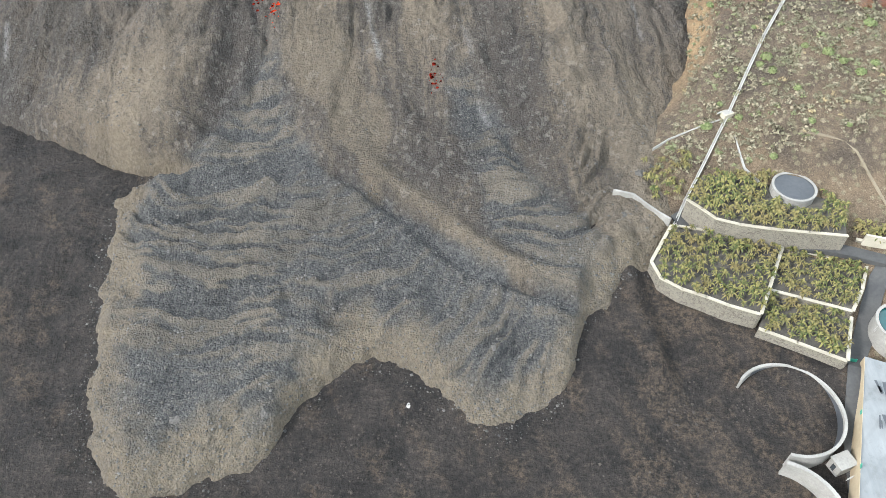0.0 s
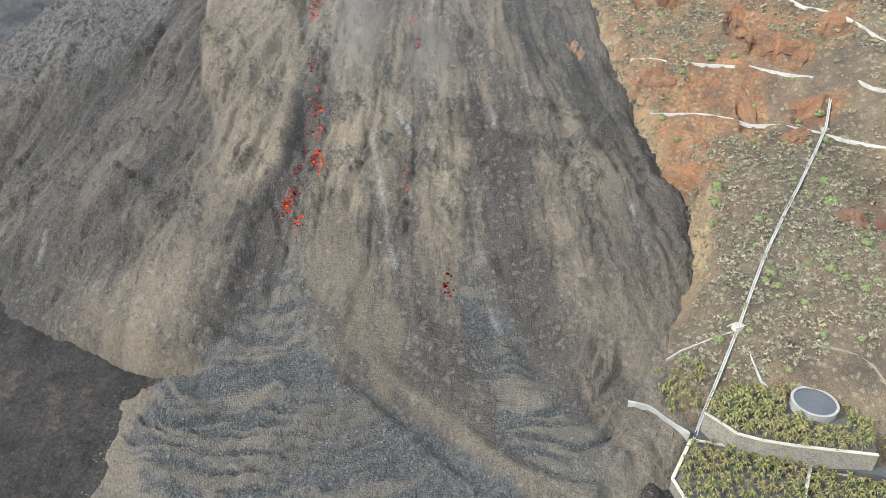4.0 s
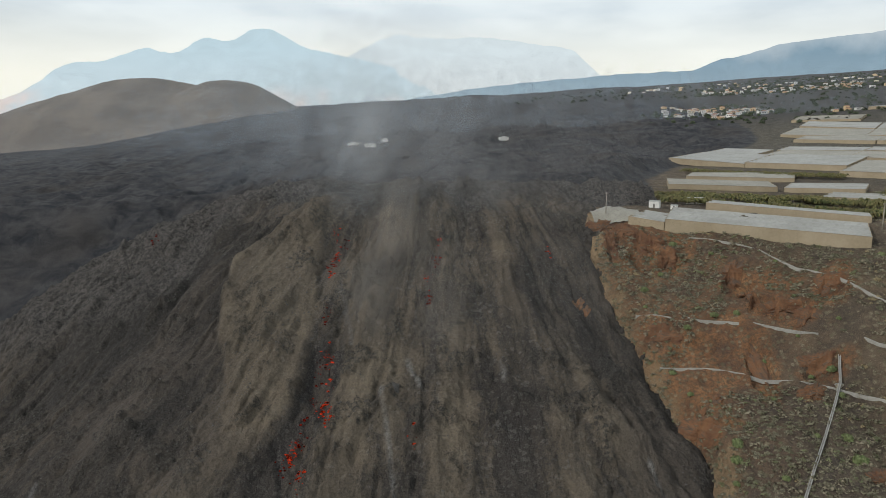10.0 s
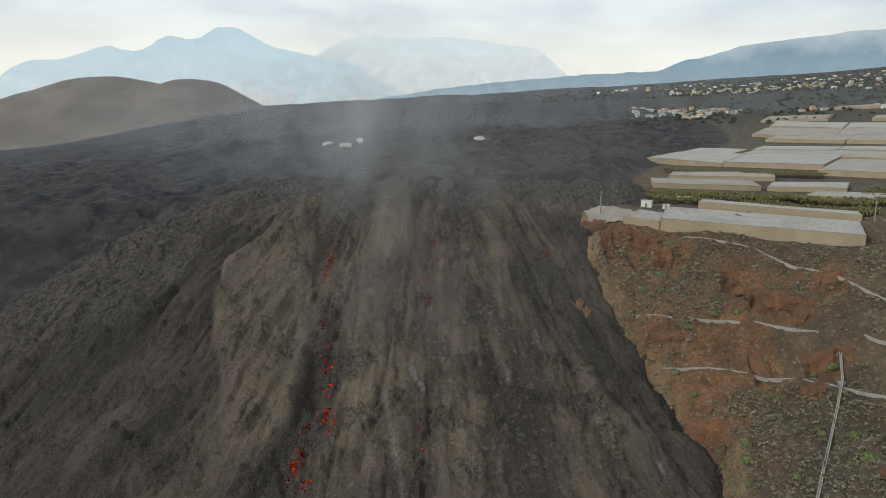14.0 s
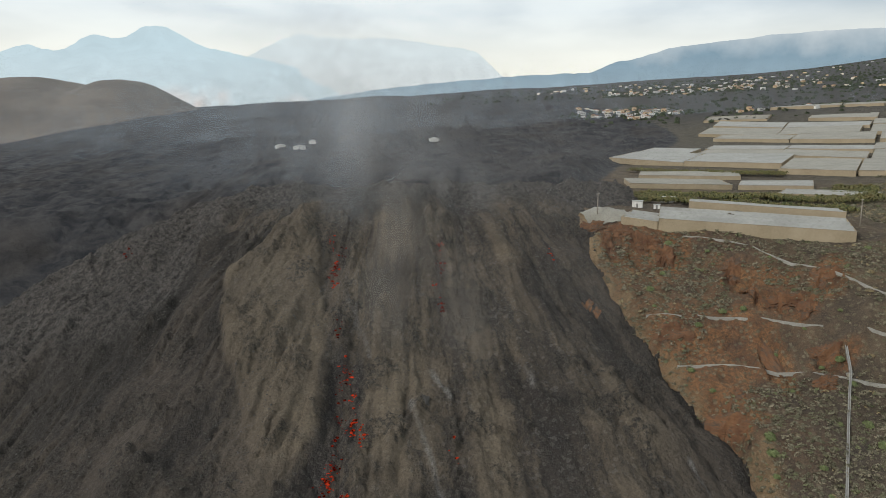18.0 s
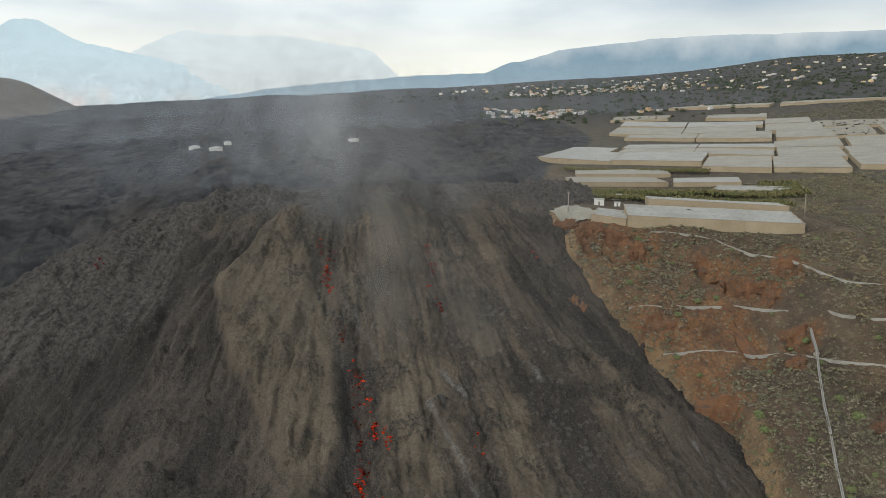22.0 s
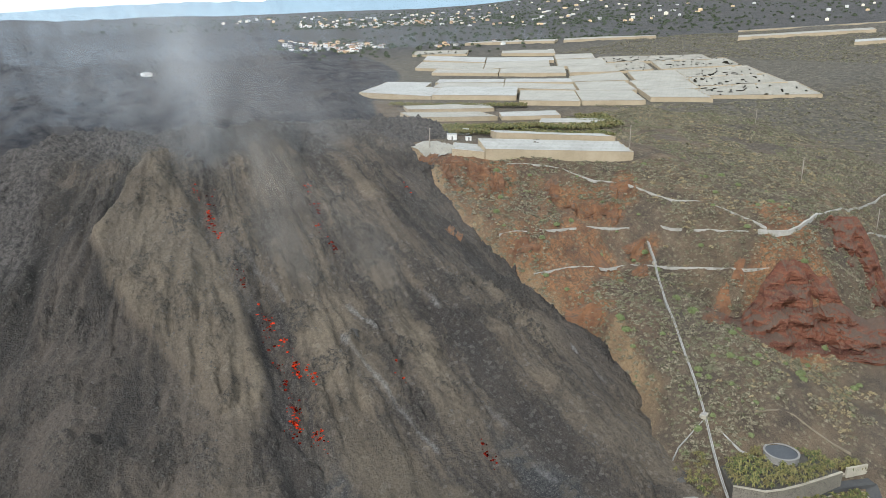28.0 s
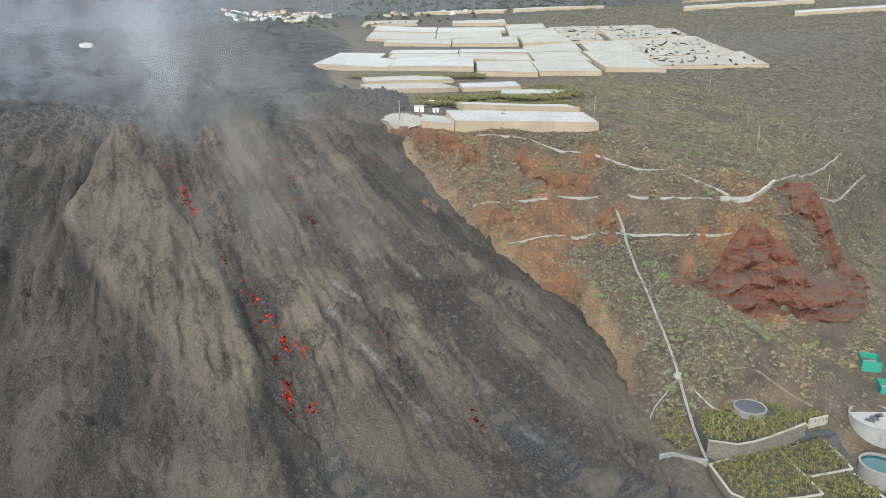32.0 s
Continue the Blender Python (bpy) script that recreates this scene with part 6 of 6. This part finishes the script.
red_cliff([(118, 199), (127, 190), (136, 180), (147, 177), (158, 174), (166, 166), (174, 160), (190, 153), (210, 153), (236, 160)],
          [(132, 206), (143, 199), (152, 197), (160, 194), (167, 189), (176, 183), (187, 174), (203, 167), (220, 165), (243, 166)],
          [0, 1, 2.5, 4.5, 3.5, 2, 3, 5, 5, 0], "large layered red cinder cliff on the scrub hillside")
red_cliff([(186, 192), (194, 184), (203, 176), (213, 168), (226, 160)], [(196, 198), (208, 195), (219, 188), (230, 178), (238, 167)], [0, 4, 6, 5, 0],
          "slanting dark red slab above the cinder cliff", 90, 30)


def outcrop(x, y, w, d, h, turn, material, seed, label, surf=land):
    """A knobbly block of rock grown out of the slope."""
    bm = bmesh.new()
    bmesh.ops.create_icosphere(bm, subdivisions=5 if w > 3 else 3, radius=1.0)
    c, s = math.cos(turn), math.sin(turn)
    rows = []
    for vert in bm.verts:
        p = vert.co.copy()
        k = 1 + 0.6 * noise.fractal(p * 1.1 + Vector((seed * 7.1, 0, 0)), 0.55, 2.1, 6) + 0.25 * noise.noise(p * 2.3 + Vector((0, seed * 3.1, 0))) + 0.22 * abs(noise.noise(p * 5.1 + Vector((0, 0, seed)))) - 0.12 * abs(noise.noise(p * 11.3))
        px, py = p.x * w * k, p.y * d * k
        rows.append((x + px * c - py * s, y + px * s + py * c, (p.z * 0.75 - 0.15) * h * k))
    rows = np.array(rows)
    hug = base_height(rows[:, 0], rows[:, 1]) if surf is land else flow_sheet(rows[:, 0], rows[:, 1])
    for vert, (px, py, pz), z0 in zip(bm.verts, rows, hug):
        vert.co = (px, py, z0 + pz)
    ob = part("rock_outcrop", bm, material)
    return tagged(ob, label, "rock", "rock outcrops")


O_L = "orange-red cinder outcrop on the steep hillside"
for n_o, (ox, oy, ow, od, oh, ot) in enumerate([(60, 321, 9, 4, 2.6, 0.2), (69, 314, 8, 4, 3, -0.3), (79, 307, 7, 4, 3.4, -0.4), (84, 299, 4, 5, 2.8, 0.3), (63, 309, 4, 5, 2.6, 0.2),
                                              (106, 283, 6, 5, 2.6, 0.4), (108, 272, 4, 6, 2.6, 0), (117, 264, 8, 4, 2.4, -0.5), (125, 257, 5, 4, 2.2, -0.3), (136, 266, 5, 4, 2.4, -0.4),
                                              (104, 246, 3, 8, 2.4, 0.3), (122, 241, 6, 3, 2.2, -0.2), (86, 233, 2.2, 2, 2.2, 0), (81, 230, 2.0, 1.6, 2, 0.2), (78, 227, 10, 3, 1.8, -0.9),
                                              (74, 262, 7, 2.5, 2, -0.3), (116, 231, 5, 3, 3, -0.1), (143, 206, 4, 4, 2.0, 0.4), (151, 206, 3, 3, 2.2, 0), (123, 196, 6, 4, 2.4, 0.4)]):
    outcrop(ox, oy, ow * 0.8, od * 0.75, oh * (1.7 if n_o < 5 else 1.1), ot, M_ORANGE_ROCK, n_o + 1, O_L)

# ---- scrub ----


def scrub():
    rng = np.random.default_rng(33)
    n = 44000
    x, y = rng.uniform(45, 340, n), rng.uniform(100, 430, n)
    keep = (x - contact(np.clip(y, 100, 420)) > 3) & (y > 128 + 0.05 * x) & ~((x > 60) & (x < 122) & (y < 152))
    front = (y < 322 - 0.5 * (x - 72)) | (x > 185 + 0.0 * y)
    keep &= front & (soft_noise(x / 22, y / 22, 5) + 0.3 * soft_noise(x / 7, y / 7, 6) > -0.22)
    x, y = x[keep], y[keep]
    z = base_height(x, y)
    size = rng.uniform(0.9, 2.4, len(x)) * (0.75 + 0.6 * rng.random(len(x)) ** 3)
    pick = rng.random(len(x)) + 0.25 * soft_noise(x / 40, y / 40, 9)
    shape, faces = tuft_shapes(8, 27, 5, 0.75, 1.12)
    rows = np.stack([x, y, z - 0.05, size, rng.uniform(0, 6.3, len(x)), rng.uniform(0.6, 0.95, len(x))], 1)
    straw = ((x > 120) & (x < 200) & (y < 172) & (pick > 0.62)) | (pick > 0.93)
    spurge = (~straw) & (pick < 0.045)
    scatter_mesh("scrub_bushes", shape, faces, rows[~straw & ~spurge], M_SHRUB, "dry olive-brown scrub bushes over the hillside", "scrub")
    scatter_mesh("straw_tufts", shape, faces, rows[straw], M_STRAW, "straw-coloured dry tufts below the red cliff", "grass")
    scatter_mesh("green_scrub", shape, faces, rows[spurge], M_SPURGE, "grey-green scrub bushes dotted over the hillside", "scrub")
    m = 16000
    x, y = rng.uniform(300, 900, m), rng.uniform(215, 900, m)
    keep = (x * 0.75 + y * 0.6 < 520 + 0 * x) | (y < 380 - 0.2 * (x - 480)) | (x > 640)
    x, y = x[keep], y[keep]
    rows = np.stack([x, y, base_height(x, y), rng.uniform(1.6, 3.6, len(x)), rng.uniform(0, 6.3, len(x)), rng.uniform(0.5, 0.8, len(x))], 1)
    scatter_mesh("far_scrub", shape, faces, rows, M_SHRUB, "dry scrub over the plateau beyond the cliff", "scrub")


scrub()


def spurge_bush(seed):
    rng = random.Random(seed)
    shape, faces = tuft_shapes(1, 420, seed + 50, 0.8, 0.5)
    root = part("bush", tube([(0, 0, -0.2), (0.05, 0, 0.3)], [0.14, 0.08], 6), M_BARK)
    for k in range(5):
        a = k * 1.26
        part("branch", tube([(0, 0, 0.1), (0.25 * math.cos(a), 0.25 * math.sin(a), 0.34)], [0.06, 0.03], 5), M_BARK, root)
    leaves = raw("foliage", shape[0], faces, M_SPURGE_BRIGHT, root)
    return tagged(root, "round bright green spurge bush on the hillside", "bush", "spurge bushes")


def spurge_bushes():
    rng = random.Random(21)
    kinds = [spurge_bush(k) for k in range(3)]
    places = [(86, 213, 3.4), (82, 201, 2.4), (119, 203, 4.6), (93, 178, 3.2), (94, 174, 2.8), (91, 176, 2.4), (109, 176, 3.4), (113, 174, 2.6), (117, 170, 3.0), (121, 172, 2.6), (104, 180, 2.2), (133, 168, 2.8), (100, 168, 2.4)]
    while len(places) < 76:
        x, y = rng.uniform(62, 190), rng.uniform(152, 310)
        if x - float(contact(np.array([y]))[0]) > 5 and y < 318 - 0.5 * (x - 72):
            places.append((x, y, rng.uniform(1.6, 3.8)))
    for k, (x, y, size) in enumerate(places):
        m = pose(x, y, land(x, y), 0, 0, rng.uniform(0, 360)) @ Matrix.Scale(size, 4)
        if k > 2:
            copy_thing(kinds[k % 3], m)
    for ob, (x, y, size) in zip(kinds, places):
        ob.matrix_basis = pose(x, y, land(x, y)) @ Matrix.Scale(size, 4)


spurge_bushes()

# ---- the flow: rubble, boulders and glowing lava ----


def rubble():
    rng = np.random.default_rng(7)
    shapes, faces = rock_shapes(8, 3, 4, 2)
    n = 64000
    x, y = rng.uniform(-215, 82, n), rng.uniform(64, 345, n)
    ang = np.arctan2(x + 20, 480 - y)
    lane = soft_noise(ang * 30, y / 90, 15) + 0.4 * soft_noise(x / 9, y / 9, 16)
    top = flow_sheet(x, y)
    over = (top > base_height(x, y) + 0.3) & ((lane > 0.12) | ((y < 165) & (rng.random(n) < 0.45)) | (rng.random(n) < 0.05))
    x, y, z = x[over], y[over], top[over]
    size = 0.2 + 0.9 * rng.random(len(x)) ** 7 + 0.12 * rng.random(len(x))
    rows = np.stack([x, y, z + size * 0.12, size, rng.uniform(0, 6.3, len(x)), np.ones(len(x))], 1)
    scatter_mesh("rubble", shapes, faces, rows, M_BOULDER, "loose grey lava rubble over the flow", "rubble")
    k = 26000
    x, y = rng.uniform(-98, 60, k), rng.uniform(62, 190, k)
    inner = lobes(x, y)
    rim = (inner > -2.5) & (inner < 1.5) & (rng.random(k) < 0.5)
    over = rim | ((inner > 1.5) & (tongue_cores(x, y) * (0.55 + soft_noise(x / 7, y / 7, 18)) > 0.6 * rng.random(k)))
    x, y = x[over], y[over]
    size = 0.20 + 0.18 * rng.random(len(x)) + 0.7 * rng.random(len(x)) ** 9
    pebble, facets = rock_shapes(6, 13, 4, 2)
    rows = np.stack([x, y, np.maximum(flow_sheet(x, y), base_height(x, y)) + size * 0.12, size, rng.uniform(0, 6.3, len(x)), np.ones(len(x))], 1)
    scatter_mesh("toe_rubble", pebble, facets, rows, M_TOE_STONE, "loose grey stones over the ropey toe of the flow", "rubble")
    m = 9000
    x, y = rng.uniform(-140, 110, m), rng.uniform(58, 150, m)
    free = (lobes(x, y) < -1) & (soft_noise(x / 18, y / 18, 17) > -0.05) & ~((x > 52) & (y > 94))
    x, y = x[free], y[free]
    size = 0.25 + 0.7 * rng.random(len(x)) ** 4
    rows = np.stack([x, y, base_height(x, y) + size * 0.1, size, rng.uniform(0, 6.3, len(x)), np.ones(len(x))], 1)
    scatter_mesh("cinder_rubble", shapes, faces, rows, M_DARK_ROCK, "scattered stones on the black cinder ground", "rubble")


rubble()


def boulder(x, y, r, material, label, seed, surf):
    ob = outcrop(x, y, r, r * 0.8, r * 0.75, seed, material, seed + 30, label, surf)
    ob.name = "boulder"
    return tagged(ob, category="boulder", group="boulders")


boulder(-24.3, 231.7, 1.3, M_BOULDER, "pale round boulder lying on the lava slope", 1, flow)
boulder(-8.5, 87.5, 0.6, M_PALE_ROCK, "small white boulder on black cinder ground", 2, land)
boulder(45, 279, 2.2, M_ORANGE_ROCK, "broken tan rock stranded in the flow edge", 3, flow)
boulder(48, 276, 1.6, M_ORANGE_ROCK, "broken tan rock stranded in the flow edge", 4, flow)
for kb, (bx_, by_, br_) in enumerate(((-42, 84, 0.9), (-62, 82, 1.1), (-48, 92, 0.9), (-25, 121, 1.0), (-75, 88, 0.8), (-60, 104, 0.8), (-15, 116, 0.9), (12, 98, 0.8), (33, 122, 0.8), (50, 139, 1.0), (56, 152, 1.3), (60, 154, 1.0))):
    boulder(bx_, by_, br_, M_BOULDER, "grey lava boulder on the toe of the flow", kb + 5, flow)


def hot_lava():
    """Patches of glowing blocks along the chutes."""
    rng = np.random.default_rng(19)
    shapes, faces = rock_shapes(6, 8)
    chutes = [(-58, 308, 5), (-53, 304, 5), (-56, 297, 7), (-57, 291, 9), (-56, 284, 3), (-54, 263, 4), (-50.6, 247, 7), (-52.7, 242, 5), (-48, 239, 4), (-53, 232, 3), (-49, 226, 5), (-54, 222, 4), (-45.3, 219, 6),
              (-54, 214, 5), (-55.7, 209, 9), (-58, 205, 3), (-51.5, 200, 7), (-2.5, 181, 7), (-12.2, 303, 3), (-13, 293, 5), (-16, 282, 3), (-14.8, 271.5, 7), (34, 300, 4), (-145, 318, 4), (-17, 212, 2)]
    for k, (cx, cy, n) in enumerate(chutes):
        n = n * 4
        x, y = cx + rng.normal(0, 1.0, n), cy + rng.normal(0, 2.2, n)
        size = 0.45 + 1.6 * rng.random(n) ** 2.5
        rows = np.stack([x, y, flow_sheet(x, y) + size * 0.02, size, rng.uniform(0, 6.3, n), np.full(n, 0.5)], 1)
        ob = scatter_mesh("glowing_rocks", shapes, faces, rows, M_LAVA_DULL if k % 2 else M_LAVA_HOT, "patch of glowing red lava blocks on the slope", "lava")
        ob["kind"] = "stuff"


hot_lava()

# ---- steam and dust over the flow, added sheets of air haze ----


def haze_material(name, color, strength):
    """Thin drifting steam, dust and imitated air haze: mostly clear, with soft swirls."""
    n = Nodes(name)
    pos = n.place()
    swirl = n.noise(n.scaled(pos, 0.040, 0.030, 0.018), 1.0, 5, 0.58, 1.0)
    body = n.math("MULTIPLY", n.span(swirl, 0.30, 0.75), n.attr("fade"))
    veil = n.math("MULTIPLY", body, strength)
    clear = n.add("ShaderNodeBsdfTransparent")
    dull = n.add("ShaderNodeBsdfDiffuse", Color=(*color, 1))
    glow = n.add("ShaderNodeBsdfTranslucent", Color=(*color, 1))
    both = n.add("ShaderNodeMixShader", Fac=0.5)
    n.nt.links.new(dull.outputs[0], both.inputs[1])
    n.nt.links.new(glow.outputs[0], both.inputs[2])
    mix = n.add("ShaderNodeMixShader", Fac=veil)
    n.nt.links.new(clear.outputs[0], mix.inputs[1])
    n.nt.links.new(both.outputs[0], mix.inputs[2])
    n.nt.links.new(mix.outputs[0], n.out.inputs["Surface"])
    return n.mat


def steam(line, radius, material, label, seed=0):
    """A plume of steam or an added sheet of haze along a rising line: one soft, gently curved body that fades to its
    rims.
    """
    root = anchor("steam_plume", label, "steam", at=line[0])
    pts = resample(line, 8)
    n, m = len(pts), 21
    verts, fade = [], []
    for i, p in enumerate(pts):
        t = i / (n - 1)
        r = radius[0] + (radius[1] - radius[0]) * t
        for j in range(m):
            s = 2 * j / (m - 1) - 1
            sway = r * 0.25 * noise.noise((i * 0.12, 0, seed))
            verts.append((p.x + s * r + sway, p.y + r * 0.3 * (1 - s * s), p.z))
            fade.append((1 - s * s) ** 1.8 * min(1, t * 3.5) * (1 - t) ** 0.8)
    quads = [[i * m + j, i * m + j + 1, (i + 1) * m + j + 1, (i + 1) * m + j] for i in range(n - 1) for j in range(m - 1)]
    ob = raw("steam_body", verts, quads, material, None, True)
    ob.data.attributes.new("fade", "FLOAT", "POINT").data.foreach_set("value", np.array(fade, np.float32))
    ob.parent, ob.matrix_parent_inverse = root, root.matrix_world.inverted()


M_STEAM = haze_material("steam", (0.60, 0.62, 0.64), 0.58)
M_WISP = haze_material("thin_steam", (0.58, 0.59, 0.60), 0.50)
M_DUST = haze_material("drifting_dust", (0.44, 0.40, 0.35), 0.40)
# the next two are haze sheets added to brighten slope and brow
M_VEIL = haze_material("grey_haze_veil", (0.46, 0.45, 0.43), 0.15)
M_BROW = haze_material("brow_haze", (0.56, 0.56, 0.55), 0.30)
# haze of the air, imitated by translucent sheets across the view
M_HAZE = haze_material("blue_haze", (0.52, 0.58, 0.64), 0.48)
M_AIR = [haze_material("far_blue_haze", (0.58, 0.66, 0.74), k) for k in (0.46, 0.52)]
steam([(-52, 308, 100), (-54, 320, 130), (-53, 338, 162), (-50, 362, 190), (-44, 390, 218)], (12, 45), M_STEAM, "grey-white steam plume rising from the top of the flow", 1)
steam([(-40, 300, 98), (-46, 322, 126), (-55, 350, 165), (-64, 384, 212)], (38, 100), M_WISP, "wide thin steam drifting over the brow of the flow", 3)
steam([(-32, 240, 68), (-34, 258, 84), (-38, 282, 102), (-42, 304, 128)], (9, 24), M_DUST, "thin brown dust drifting up the lava slope", 9)
steam([(-8, 225, 62), (-10, 244, 78), (-14, 268, 94), (-20, 290, 116)], (8, 22), M_DUST, "thin brown dust drifting up the lava slope", 13)
steam([(-28, 272, 92), (-30, 290, 106), (-32, 308, 124), (-36, 325, 146)], (10, 26), M_DUST, "thin brown dust drifting up the lava slope", 15)
steam([(-20, 195, 58), (-18, 230, 80), (-12, 270, 106), (-5, 325, 142), (0, 360, 170)], (110, 125), M_VEIL, "added sheet of thin grey haze over the lava slope", 19)
steam([(-8, 282, 92), (-8, 306, 118), (-10, 338, 150), (-12, 372, 188)], (100, 140), M_BROW, "added sheet of thin grey haze along the brow of the flow", 27)
steam([(-110, 420, 100), (-115, 440, 125), (-118, 470, 155), (-120, 520, 190)], (110, 190), M_HAZE, "added wide sheet of bluish haze over the lava plain", 17)
# sheets added at two distances to imitate aerial perspective
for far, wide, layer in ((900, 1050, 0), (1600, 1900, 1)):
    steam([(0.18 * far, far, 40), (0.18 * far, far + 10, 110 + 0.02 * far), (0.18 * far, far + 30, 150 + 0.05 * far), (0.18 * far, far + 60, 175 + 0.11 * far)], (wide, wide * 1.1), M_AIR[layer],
          "added sheet of thin blue air haze over the far plain", 23 + layer)
